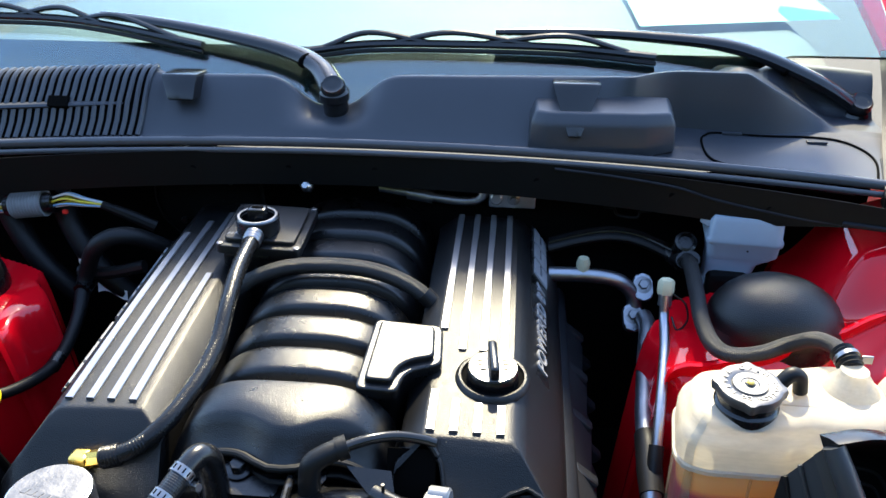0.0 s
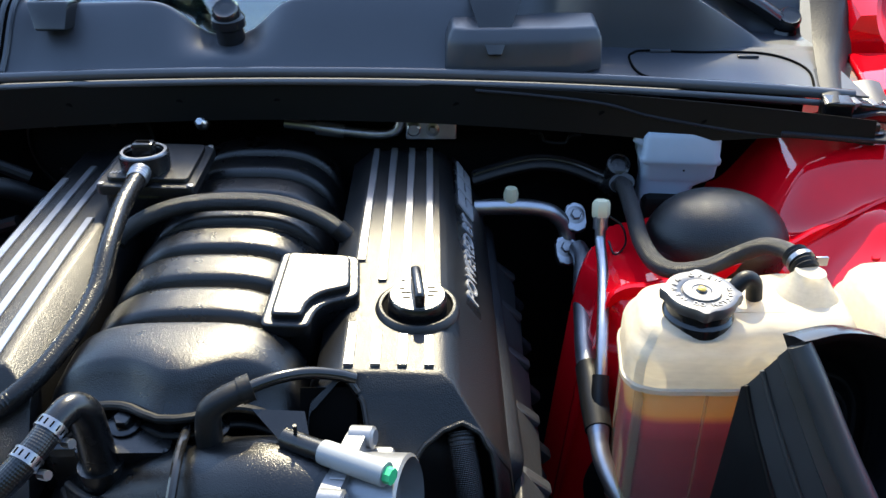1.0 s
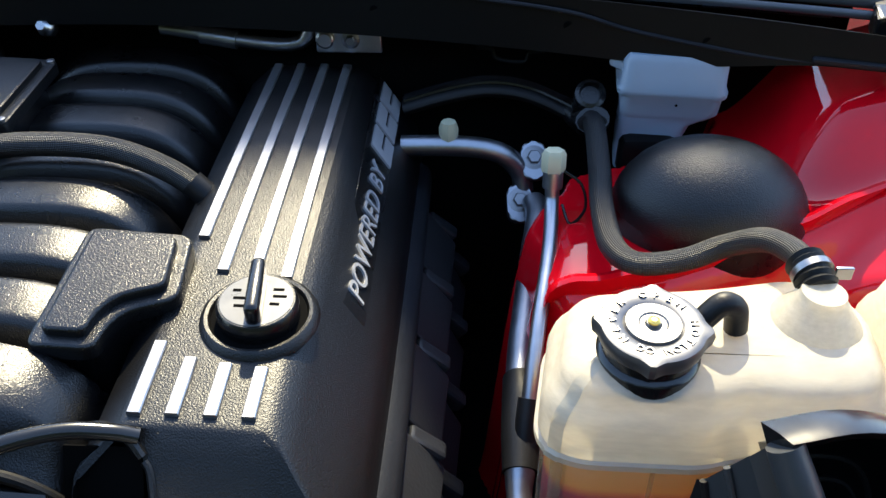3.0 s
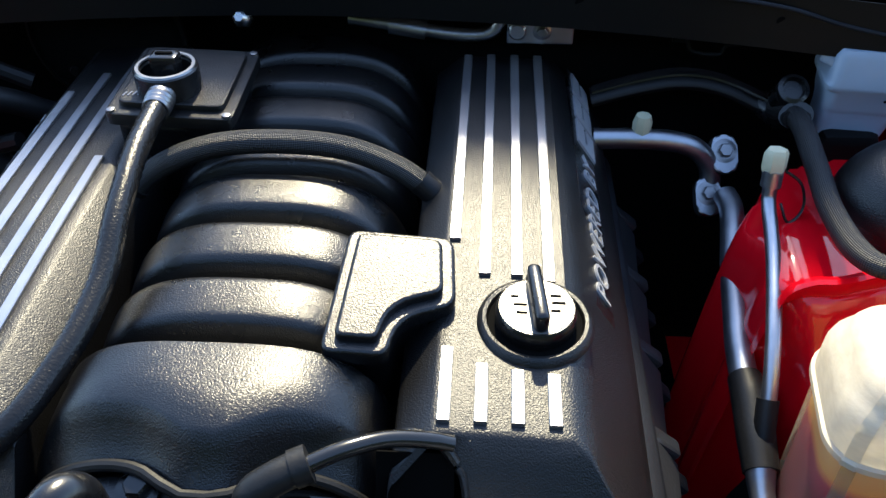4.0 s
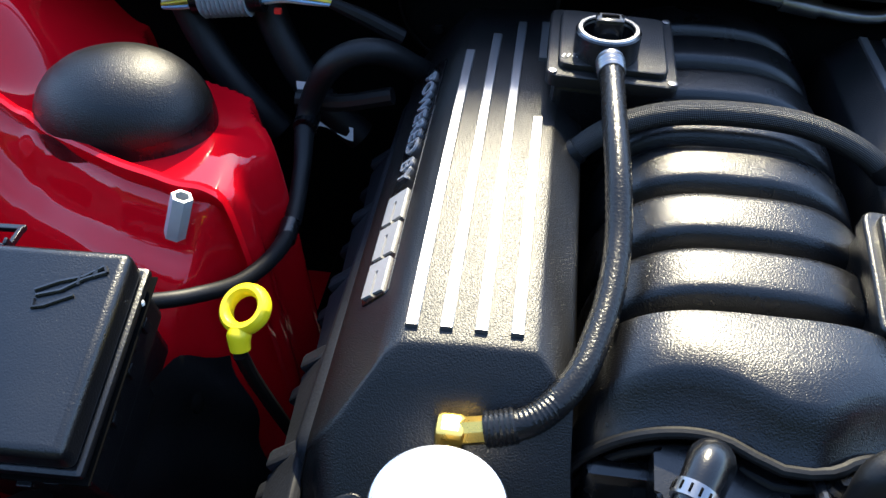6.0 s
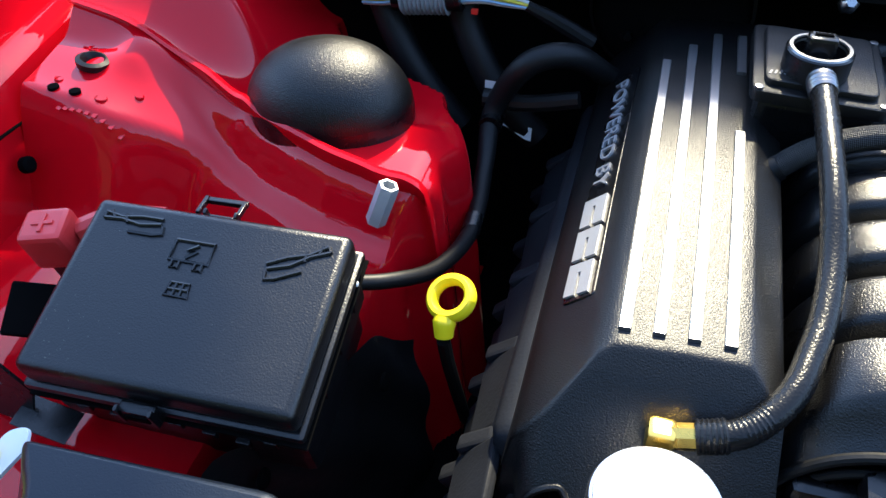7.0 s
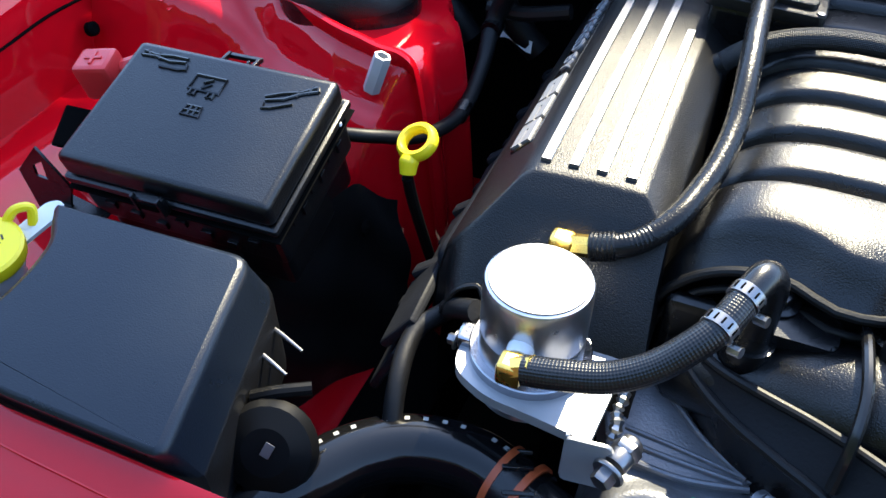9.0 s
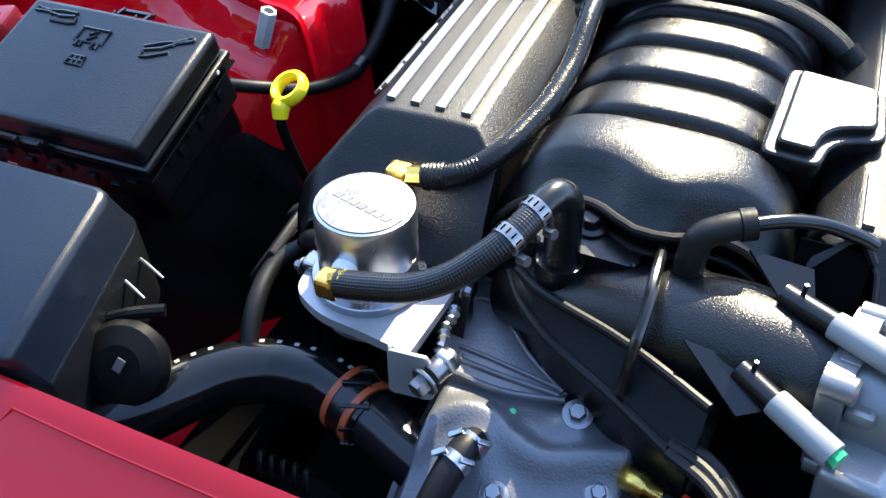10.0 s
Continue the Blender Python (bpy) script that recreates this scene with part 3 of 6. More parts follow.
bm = grid(20, 10, lambda u, v: Vector((-0.8 + 1.6 * u, 1.42 + 0.8 * v, 1.0 + 0.02 * math.sin(3 * v))))
single("dashboard", bm, mat("sky_tinted_dashboard", (0.012, 0.022, 0.024), 0.6, vscale=3, var=0.3), "dark dashboard top behind the windshield", "dashboard", kind="structure")


# ---- engine ----
block = thing("engine_block", (0, 0.9, 0.25), "dark engine block deep in the bay", "engine")
part("block", rbox((0.42, 0.52, 0.40), pose(0, 0.93, 0.50), 0.03, 3), BLACK_AND_SHADE, block)
for s in (-1, 1):
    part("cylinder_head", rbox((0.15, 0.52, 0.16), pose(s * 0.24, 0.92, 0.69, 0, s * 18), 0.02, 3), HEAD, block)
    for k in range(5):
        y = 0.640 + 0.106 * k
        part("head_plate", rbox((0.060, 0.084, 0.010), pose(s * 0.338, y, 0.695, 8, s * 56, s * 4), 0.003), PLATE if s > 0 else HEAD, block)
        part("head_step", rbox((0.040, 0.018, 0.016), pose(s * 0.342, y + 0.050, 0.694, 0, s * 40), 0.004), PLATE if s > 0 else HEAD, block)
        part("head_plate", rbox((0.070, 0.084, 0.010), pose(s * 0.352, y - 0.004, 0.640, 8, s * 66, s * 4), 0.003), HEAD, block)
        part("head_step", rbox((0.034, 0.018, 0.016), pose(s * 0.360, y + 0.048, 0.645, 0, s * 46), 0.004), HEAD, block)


def cover_plane(y):
    return 0.842 + 0.078 * (y - 0.69) - 0.080 * (y - 0.69) ** 2


# outward cross-section of a coil cover: distance from the middle, drop below the plateau
COVER = [(0.120, 0.100), (0.1265, 0.055), (0.129, 0.024), (0.131, 0.0205), (0.134, 0.0185), (0.154, 0.0015), (0.158, 0.0), (0.20, 0.0004), (0.250, 0.0022), (0.260, 0.008), (0.300, 0.058), (0.312, 0.075), (0.316, 0.10), (0.320, 0.17)]
# the sloped front: drop, and how far forward of the plateau's edge it lies
NOSE = [(0.0, 0.0), (0.012, 0.012), (0.092, 0.083), (0.112, 0.098), (0.14, 0.110), (0.18, 0.116)]


# where the sloped front ends, as its drop at each distance from the middle
FRONT_END = {1: [(0.120, 0.101), (0.170, 0.101), (0.1705, 0.012), (0.178, 0.022), (0.186, 0.056), (0.200, 0.063), (0.222, 0.062), (0.234, 0.050), (0.250, 0.040), (0.268, 0.035), (0.284, 0.041), (0.295, 0.060), (0.305, 0.12), (0.33, 0.15)],
             -1: [(0.12, 0.15), (0.225, 0.15), (0.245, 0.11), (0.270, 0.082), (0.288, 0.09), (0.300, 0.12), (0.33, 0.15)]}
SECTION = sorted(set([d for d, dz in COVER] + [0.166, 0.170, 0.1705, 0.174, 0.178, 0.182, 0.186, 0.193, 0.210, 0.222, 0.228, 0.234, 0.242, 0.255, 0.268, 0.276, 0.284, 0.290, 0.295, 0.305]))


def coil_cover(s, y0):
    """One coil cover; s: side, y0: front edge of its flat top."""
    root = thing("coil_cover", (s * 0.22, y0 + 0.25, 0.70), "black grained plastic coil cover with four silver stripes and raised lettering", "engine cover", group="coil covers on the engine")
    zf = cover_plane(y0)
    prof = [(d, lerp_table(COVER, d)) for d in SECTION]
    rings, edge = [], []
    for t in (1.0, 0.8, 0.6, 0.4, 0.2, 0.1):
        ring = []
        for d, dz in prof:
            end = max(lerp_table(FRONT_END[s], d), dz + 0.004)
            if s > 0 and d < 0.1702:
                end = dz + 0.006
            drop = dz + (end - dz) * t
            ring.append(Vector((s * (d - 0.012 * t * sm(0.30, 0.31, d)), y0 - (lerp_table(NOSE, drop) if dz < 0.14 else 0.108 + 0.006 * t) * (1 - 0.45 * sm(0.28, 0.325, d)), zf - drop)))
        rings.append(ring)
    for dy, drop in ((-0.003, 0.0036), (-0.001, 0.0017), (0.0015, 0.0005), (0.005, 0.0)):
        rings.append([Vector((s * d, y0 - lerp_table(NOSE, min(dz, 0.14)) * (1 - 0.45 * sm(0.28, 0.325, d)) + dy, zf - dz - drop)) for d, dz in prof])
    for dy, drop in [(0.02, 0.0)] + [(0.05 * k, 0.0) for k in range(1, 10)] + [(0.495, 0.0), (0.505, 0.004), (0.512, 0.015), (0.518, 0.06)]:
        rings.append([Vector((s * d, y0 + dy, cover_plane(y0 + dy) - drop - dz)) for d, dz in prof])
    part("shell", loft(rings, closed=False), GRAINED, root, angle=28)
    rim = [q for q, (d, dz) in zip(rings[0], prof) if (0.171 if s > 0 else 0.235) < d < 0.306]
    part("front_rim", tube(rim, 0.0028, 8, 3), GRAINED, root)
    part("front_shade", loft([[q + Vector((0, 0.010, -0.16)) for q in rings[3]], [q + Vector((0, 0.012, 0)) for q in rings[3]]], closed=False), BLACK_AND_SHADE, root, "black sheet for the shade under the cover")
    return root


def stripe(root, s, d, y_a, y_b, w=0.0092):
    """A raised silver stripe from y_a to y_b at the distance d from the middle, following the crowned top."""
    rings = []
    drop = lerp_table(COVER[6:10], d)
    n = max(4, int((y_b - y_a) / 0.02))
    for k in range(n + 1):
        y = y_a + (y_b - y_a) * k / n
        prof = ((-w / 2, -0.002), (-w / 2, 0.0026), (-w / 2 + 0.0008, 0.0034), (w / 2 - 0.0008, 0.0034), (w / 2, 0.0026), (w / 2, -0.002))
        rings.append([Vector((s * (d + q), y, cover_plane(y) - drop + dz - 0.02 * q)) for q, dz in prof])
    part("stripe", loft(rings), SILVER, root, "silver painted stripe")


right = coil_cover(1, 0.683)
left = coil_cover(-1, 0.697)
RX = (0.163, 0.188, 0.213, 0.238)
LX = (0.245, 0.2205, 0.196, 0.171)
for d, a, b in zip(RX, (0.868, 0.828, 0.828, 0.823), (1.178, 1.180, 1.181, 1.182)):
    stripe(right, 1, d, a, b)
for d, b in zip(RX, (0.752, 0.738, 0.734, 0.732)):
    stripe(right, 1, d, 0.690, b)
for d, b in zip(LX, (1.084, 1.122, 1.152, 0.968)):
    stripe(left, -1, d, 0.708, b)
stripe(left, -1, 0.171, 1.075, 1.155)

# intake manifold: runners arching over the valley, flat front plenum
mani = thing("intake_manifold", (0, 0.9, 0.70), "black grained plastic intake manifold with arched runners", "intake manifold")


def arch(u, half, base, top, p=2.4):
    """A spot on a flattened arch; u from -1 to 1."""
    a = (u + 1) / 2 * math.pi
    c, s_ = math.cos(math.pi - a), math.sin(math.pi - a)
    return half * math.copysign(abs(c) ** (2 / p), c), base + (top - base) * abs(s_) ** (2 / p)


bm = grid(28, 24, lambda u, v: Vector((arch(2 * u - 1, 0.118, 0.68, 0.818)[0], 0.68 + 0.54 * v, arch(2 * u - 1, 0.118, 0.68, 0.818)[1] + 0.03 * v)))
part("base", bm, GRAINM, mani)
RUNNER = [(-1.0, 1.1), (-0.74, 0.26), (-0.64, 0.125), (-0.56, 0.085), (-0.3, 0.050), (0.0, 0.024), (0.3, 0.006), (0.45, 0.0), (0.66, 0.05), (0.85, 0.3), (1.0, 1.1)]
for k in range(7):
    yr = 0.790 + 0.067 * k
    rings = []
    for i in range(49):
        u = -1 + 2 * i / 48
        x, z = arch(u, 0.124, 0.72, 0.857 + 0.03 * (yr - 0.75), 2.9)
        x2, z2 = arch(u, 0.100, 0.70, 0.815 + 0.03 * (yr - 0.75), 2.9)
        o, n_ = Vector((x, yr, z)), Vector((x2, yr, z2))
        inw = n_ - o
        ring = []
        for j in range(25):
            a = math.pi * j / 24
            ring.append(o + inw * lerp_table(RUNNER, -math.cos(a)) + Vector((0, -0.0335 * math.cos(a), 0)))
        rings.append(ring)
    part("runner", loft(rings, closed=False), GRAINM, mani)


def wave(x):
    """The wavy front outline of the plenum: how far it reaches forward."""
    return 0.026 * math.exp(-((x - 0.012) / 0.036) ** 2)


rings = []
for i in range(81):
    u = -1 + 2 * i / 80
    x, z = arch(u, 0.130, 0.70, 0.862, 3.4)
    yq = 0.687 - wave(x)
    k = 1 + 0.04 * sm(0.863, 0.80, z)
    rings.append([Vector((x * 0.94, 0.750, z - 0.045)), Vector((x, 0.744, z - 0.012)), Vector((x, 0.737, z - 0.001)), Vector((x, 0.731, z)), Vector((x, 0.71 - wave(x) * 0.5, z - 0.0016)), Vector((x, yq + 0.004, z - 0.0034)),
                  Vector((x, yq, z - 0.0062)), Vector((x * k, yq - 0.007, z - 0.016)), Vector((x * k, yq - 0.014, z - 0.026)), Vector((x * k, yq - 0.018, z - 0.030)), Vector((x * k, yq - 0.0215, z - 0.0335)), Vector((x * k, yq - 0.0255, z - 0.037)), Vector((x * k, yq - 0.0255, z - 0.041)), Vector((x, yq - 0.015, z - 0.045)), Vector((x, yq - 0.012, z - 0.09))])
part("plenum", loft(rings, closed=False), GRAINM, mani)
bead = [r[11] + Vector((0, -0.002, 0.001)) for r in rings[6:75:2]]
part("bead", tube(bead, 0.0042, 10, 2), RUBBER, mani, "dark raised bead along the front edge")

low_bead = [r[13] + Vector((0, -0.010, -0.012)) for r in rings[8:73:2]]
part("lower_bead", tube(low_bead, 0.0036, 10, 2), RUBBER, mani, "dark raised bead below the front edge")

# lidded box beside the oil filler
valve_box = thing("valve_box", (0.115, 0.80, 0.80), "black grained plastic box with a stepped lid and notched corner", "engine part")
LID = rounded([(0.074, 0.735), (0.122, 0.735), (0.127, 0.768), (0.168, 0.784), (0.163, 0.850), (0.080, 0.852)], [0.010, 0.010, 0.018, 0.011, 0.012, 0.011], 4)
tiltm = Matrix.Translation((0.115, 0.80, 0.866)) @ pose(0, 0, 0, 9, 3) @ Matrix.Translation((-0.115, -0.80, 0))
part("body", outline_solid([(0.115 + (x - 0.115) * 0.93, 0.80 + (y - 0.80) * 0.93) for x, y in LID], -0.06, -0.012, tiltm), GRAINM, valve_box)
STEP = rounded([(0.0835, 0.744), (0.1145, 0.744), (0.119, 0.7745), (0.158, 0.790), (0.154, 0.841), (0.0885, 0.843)], [0.007, 0.007, 0.020, 0.008, 0.008, 0.007], 5)


def lid_layer(pts, z0, z1):
    """A flat layer with softly rounded upper edges."""
    return loft([[tiltm @ Vector((x, y, z)) for x, y in offset(pts, o)] for z, o in ((z0, 0.0), (z1 - 0.003, 0.0), (z1 - 0.0014, -0.0006), (z1 - 0.0004, -0.0016), (z1, -0.003))])


part("lid", lid_layer(LID, -0.014, 0.0), GRAINM, valve_box)
part("lid_step", lid_layer(STEP, -0.002, 0.0075), GRAINM, valve_box)

# oil filler
filler = thing("oil_filler_cap", (0.226, 0.782, 0.82), "black oil filler cap with a raised grip bar", "oil cap")
m0 = pose(0.226, 0.782, 0.8445, 3, 1)
part("cap", lathe([(0.029, -0.03), (0.0300, 0.012), (0.0295, 0.017), (0.0275, 0.0195)], m0, 40), MATTE, filler)
part("face", lathe([(0.0268, 0.0190), (0.0262, 0.0200), (0.010, 0.0200)], m0, 40), CAPGLARE, filler, "cap face with the sun's glare painted grey")
bm = None
for k, (x, y, w) in enumerate(((-0.019, 0.008, 0.006), (-0.017, 0.0, 0.010), (-0.015, -0.008, 0.008), (0.010, 0.010, 0.008), (0.011, 0.003, 0.010), (0.010, -0.005, 0.007))):
    bm = outline_solid([(x, y), (x + w, y), (x + w, y + 0.0024), (x, y + 0.0024)], 0.0198, 0.0204, m0, 0, 1, bm)
tagged(part("printed_mark", bm, BLACK_AND_SHADE, filler, "dark printed mark", smooth=False), kind="stuff")
part("grip", rbox((0.011, 0.056, 0.019), m0 @ pose(0, 0.002, 0.027, 0, 0, 6), 0.0045, 3), MATTE, filler)
part("well_ring", lathe([(0.0345, -0.004), (0.0345, 0.0005), (0.0365, 0.0035), (0.039, 0.004), (0.042, 0.002), (0.044, -0.003)], m0 @ pose(0, 0, 0.004), 48, caps=False), GRAINED, filler)
part("well_shade", lathe([(0.036, 0.0), (0.036, 0.0012), (0.020, 0.0012)], m0 @ pose(0, 0, 0.0035), 40), BLACK_AND_SHADE, filler)

# breather box at the back with its capped fitting
bbox = thing("breather_box", (-0.108, 1.03, 0.80), "black plastic breather box with a screwed lid", "engine part")
bm0 = pose(-0.108, 1.045, 0.893, 3, 2)
part("body", rbox((0.105, 0.10, 0.09), bm0 @ pose(0, 0, -0.055), 0.008, 2), MATTE, bbox)
part("lid", outline_solid(rounded([(-0.060, -0.055), (0.060, -0.055), (0.060, 0.07), (-0.060, 0.07)], 0.010, 3), -0.012, 0.0, bm0, 0.002, 2), GRAINED, bbox)
part("lid_step", outline_solid(rounded([(-0.050, -0.043), (0.050, -0.043), (0.050, 0.06), (-0.050, 0.06)], 0.010, 3), -0.002, 0.006, bm0, 0.002, 2), GRAINED, bbox)
fit_cap = thing("breather_fitting", (-0.115, 1.03, 0.90), "black ring fitting with a square plug on the breather box", "fitting")
part("ring", lathe([(0.030, -0.012), (0.030, 0.014), (0.028, 0.016), (0.024, 0.016), (0.023, 0.0)], pose(-0.115, 1.03, 0.905), 36), MATTE, fit_cap)
part("inner_rim", lathe([(0.0285, 0.0155), (0.0275, 0.0172), (0.0245, 0.0172), (0.0235, 0.0120)], pose(-0.115, 1.03, 0.905), 36, caps=False), DSTEEL, fit_cap, "pale worn inner rim")
part("plug", rbox((0.026, 0.018, 0.024), pose(-0.115, 1.033, 0.920), 0.003), SMOOTH, fit_cap)
part("plug_slot", rbox((0.016, 0.004, 0.003), pose(-0.115, 1.033, 0.932), 0.0006), BLACK_AND_SHADE, fit_cap)
for k in range(4):
    part("inscription_bar", rbox((0.0022, 0.0075, 0.0010), bm0 @ pose(-0.0455 + 0.0045 * k, -0.030 + 0.001 * k, 0.0062, 0, 0, -18), 0.0003, 1), DSTEEL, bbox, "faint raised mark")
for x, y in ((-0.054, -0.049), (0.054, -0.049), (0.054, 0.064)):
    part("lid_screw", lathe([(0.0042, 0.0), (0.0040, 0.0018), (0.0018, 0.0022)], bm0 @ pose(x, y, 0.0), 12), DSTEEL, bbox)

# ---- hoses over the engine ----
bm = tube([(-0.113, 1.010, 0.905), (-0.111, 0.975, 0.904), (-0.109, 0.915, 0.899), (-0.105, 0.852, 0.884), (-0.103, 0.800, 0.863), (-0.108, 0.752, 0.849), (-0.116, 0.720, 0.841), (-0.126, 0.690, 0.834), (-0.142, 0.668, 0.825), (-0.160, 0.655, 0.818), (-0.185, 0.651, 0.811)], 0.0105, 16, 14, ribs=0.0003)
bhose = thing("breather_hose", (-0.113, 0.85, 0.85), "ribbed black rubber breather hose", "hose")
part("hose", bm, HOSE, bhose)
part("end_sleeve", tube([(-0.113, 1.014, 0.905), (-0.112, 0.995, 0.905), (-0.111, 0.978, 0.904)], [0.0112, 0.0128, 0.0122], 18, 6, ribs=0.0006), DSTEEL, bhose, "ribbed steel end sleeve")
part("end_ferrule", tube([(-0.166, 0.654, 0.816), (-0.176, 0.652, 0.8135), (-0.186, 0.651, 0.811)], 0.0122, 18, 6, ribs=0.0005), HOSE, bhose)
bm = tube([(-0.150, 0.945, 0.825), (-0.11, 0.957, 0.858), (-0.06, 0.965, 0.876), (0.0, 0.967, 0.881), (0.06, 0.965, 0.877), (0.11, 0.958, 0.860), (0.145, 0.950, 0.835)], 0.011, 14, 8)
sleeve = thing("loom_sleeve", (0, 0.96, 0.82), "black braided wiring sleeve across the manifold", "cable sleeve")
part("sleeve", bm, BRAID, sleeve)
for q in ((-0.146, 0.946, 0.829), (0.141, 0.951, 0.839)):
    part("tape_end", tube([Vector(q), Vector(q) + Vector((math.copysign(0.014, -q[0]), 0.004, 0.012))], 0.0122, 14, 2), RUBBER, sleeve)

# ---- catch can ----
can = thing("catch_can", (-0.209, 0.585, 0.70), "polished aluminium oil catch can with brass fittings", "catch can")
part("body", lathe([(0.041, 0.70), (0.043, 0.702), (0.043, 0.770), (0.0425, 0.771), (0.043, 0.772), (0.043, 0.819), (0.0415, 0.8225), (0.039, 0.8235)], pose(-0.209, 0.585, 0), 48), BRUSH, can)

# ---- fuse box ----
fuse = thing("fuse_box", (-0.57, 0.665, 0.66), "black plastic fuse box with embossed symbols on its lid", "fuse box")
fm = pose(-0.5785, 0.672, 0.8175, 16.5, -0.4, 2.2)
part("body", rbox((0.208, 0.146, 0.13), fm @ pose(0, 0, -0.085), 0.008), GRAIN2, fuse)
part("lid", rbox((0.228, 0.162, 0.030), fm @ pose(0, 0, -0.015), 0.007, 3), GRAIN2, fuse)
part("lid_rim", rbox((0.236, 0.170, 0.010), fm @ pose(0, 0, -0.034), 0.004, 2), GRAIN2, fuse)

# ---- air box cover ----
airbox = thing("airbox", (-0.53, 0.45, 0.60), "black plastic air box cover with rounded edges", "air box")
am = Matrix(((1, 0, 0, 0), (0, 1, 0, 0), (0, 0.16, 1, 0.794 - 0.16 * 0.542), (0, 0, 0, 1)))
AIRBOX = rounded([(-0.564, 0.3635), (-0.403, 0.3635), (-0.441, 0.547), (-0.642, 0.538), (-0.6325, 0.520), (-0.616, 0.500), (-0.6115, 0.466), (-0.616, 0.424), (-0.640, 0.405), (-0.660, 0.397), (-0.615, 0.374)],
                 [0.02, 0.016, 0.018, 0.011, 0.011, 0.013, 0.018, 0.016, 0.009, 0.009, 0.02], 5)
rings = []
for dz, o in ((0.0, -0.0085), (-0.0012, -0.0055), (-0.0035, -0.0025), (-0.008, -0.0005), (-0.014, 0.001), (-0.044, 0.013), (-0.047, 0.015), (-0.13, 0.018)):
    ring = []
    for (x, y), (ox, oy) in zip(AIRBOX, offset(AIRBOX, o)):
        # the tight corners keep a narrower edge
        k = min(1.0, 0.25 + 26 * math.hypot(x + 0.660, y - 0.397), 0.45 + 26 * math.hypot(x + 0.634, y - 0.543))
        tuck = (1 - sm(0.366, 0.40, y)) * min(1.0, -dz / 0.025)      # the front leans back behind the red panel
        ring.append(am @ Vector((x + (ox - x) * k, y + (oy - y) * k * (1 - tuck) + 0.016 * tuck, dz)))
    rings.append(ring)
bm = loft(rings[:6], caps=False)
n = len(AIRBOX)
bm.verts.ensure_lookup_table()
bm.faces.new([bm.verts[i] for i in range(n)])
part("cover", bm, BOXGRAIN, airbox)
part("base", loft(rings[5:]), GRAIN2, airbox, "lower half of the air box")

# ---- coolant tank ----
tank = thing("coolant_tank", (0.60, 0.75, 0.55), "translucent white coolant tank with red coolant", "coolant tank")
TANK = rounded([(0.424, 0.702), (0.446, 0.685), (0.53, 0.683), (0.555, 0.691), (0.60, 0.686), (0.655, 0.696), (0.668, 0.790), (0.63, 0.832), (0.55, 0.812), (0.438, 0.800)], [0.02, 0.018, 0.012, 0.012, 0.02, 0.03, 0.028, 0.028, 0.03, 0.03], 7)
TANK2 = rounded([(0.652, 0.690), (0.70, 0.674), (0.755, 0.684), (0.768, 0.80), (0.74, 0.838), (0.664, 0.830)], 0.030, 7)
TANK3 = rounded([(0.752, 0.684), (0.80, 0.672), (0.86, 0.680), (0.88, 0.80), (0.85, 0.842), (0.760, 0.834)], 0.030, 7)


def shrunk(pts, o):
    """An outline drawn in towards its middle by o on every side."""
    xs, ys = [p[0] for p in pts], [p[1] for p in pts]
    cx, cy_, w, h = (min(xs) + max(xs)) / 2, (min(ys) + max(ys)) / 2, max(xs) - min(xs), max(ys) - min(ys)
    return [(cx + (x - cx) * (1 - 2 * o / w), cy_ + (y - cy_) * (1 - 2 * o / h)) for x, y in pts]


def blown(pts, rows):
    """A blown shell: its outline drawn in by the given steps at each height."""
    return loft([[Vector((x, y, z)) for x, y in shrunk(pts, o)] for z, o in rows])


SHOULDER = ((0.8165, 0.0), (0.840, 0.0005), (0.848, 0.003), (0.8535, 0.0070), (0.8575, 0.0105), (0.862, 0.0120), (0.8665, 0.0150), (0.8700, 0.0205), (0.8722, 0.030), (0.8730, 0.042))
part("lower_shell", blown(TANK, ((0.52, 0.004), (0.810, 0.0035))), SHELL, tank)
part("upper_shell", blown(TANK, SHOULDER), SHELL2, tank)
part("seam", blown(TANK, ((0.8095, 0.001), (0.8105, -0.0025), (0.8155, -0.0025), (0.817, 0.001))), SHELL2, tank, "moulded seam round the tank")
for shape, top in ((TANK2, 0.0), (TANK3, 0.004)):
    part("chamber_base", blown(shape, ((0.52, 0.004), (0.806, 0.003))), SHELL, tank)
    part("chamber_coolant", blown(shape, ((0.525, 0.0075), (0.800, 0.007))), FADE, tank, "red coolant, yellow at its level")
    part("side_chamber", blown(shape, ((0.806, 0.003), (0.812, 0.0)) + tuple((z + top, o) for z, o in SHOULDER[1:4]) + ((0.868 + top, 0.0105), (0.8755 + top, 0.016), (0.880 + top, 0.024), (0.8815 + top, 0.036))), SHELL2, tank)
    part("chamber_seam", blown(shape, ((0.8095, 0.001), (0.8105, -0.002), (0.8150, -0.002), (0.8165, 0.001))), SHELL2, tank, "moulded seam round the chamber")
for x, y in ((0.50, 0.6835), (0.62, 0.690)):
    part("mould_line", tube([(x, y + 0.001, 0.53), (x, y + 0.0005, 0.70), (x, y, 0.81)], 0.0016, 6, 3), SHELL, tank)
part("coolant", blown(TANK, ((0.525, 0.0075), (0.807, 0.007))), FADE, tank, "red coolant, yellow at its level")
part("outlet_neck", lathe([(0.037, 0.858), (0.034, 0.866), (0.027, 0.876), (0.020, 0.886), (0.0155, 0.892), (0.0145, 0.897)], pose(0.612, 0.764, 0), 28), SHELL2, tank)
cm = pose(0.4945, 0.729, 0.8775, 3, 0)
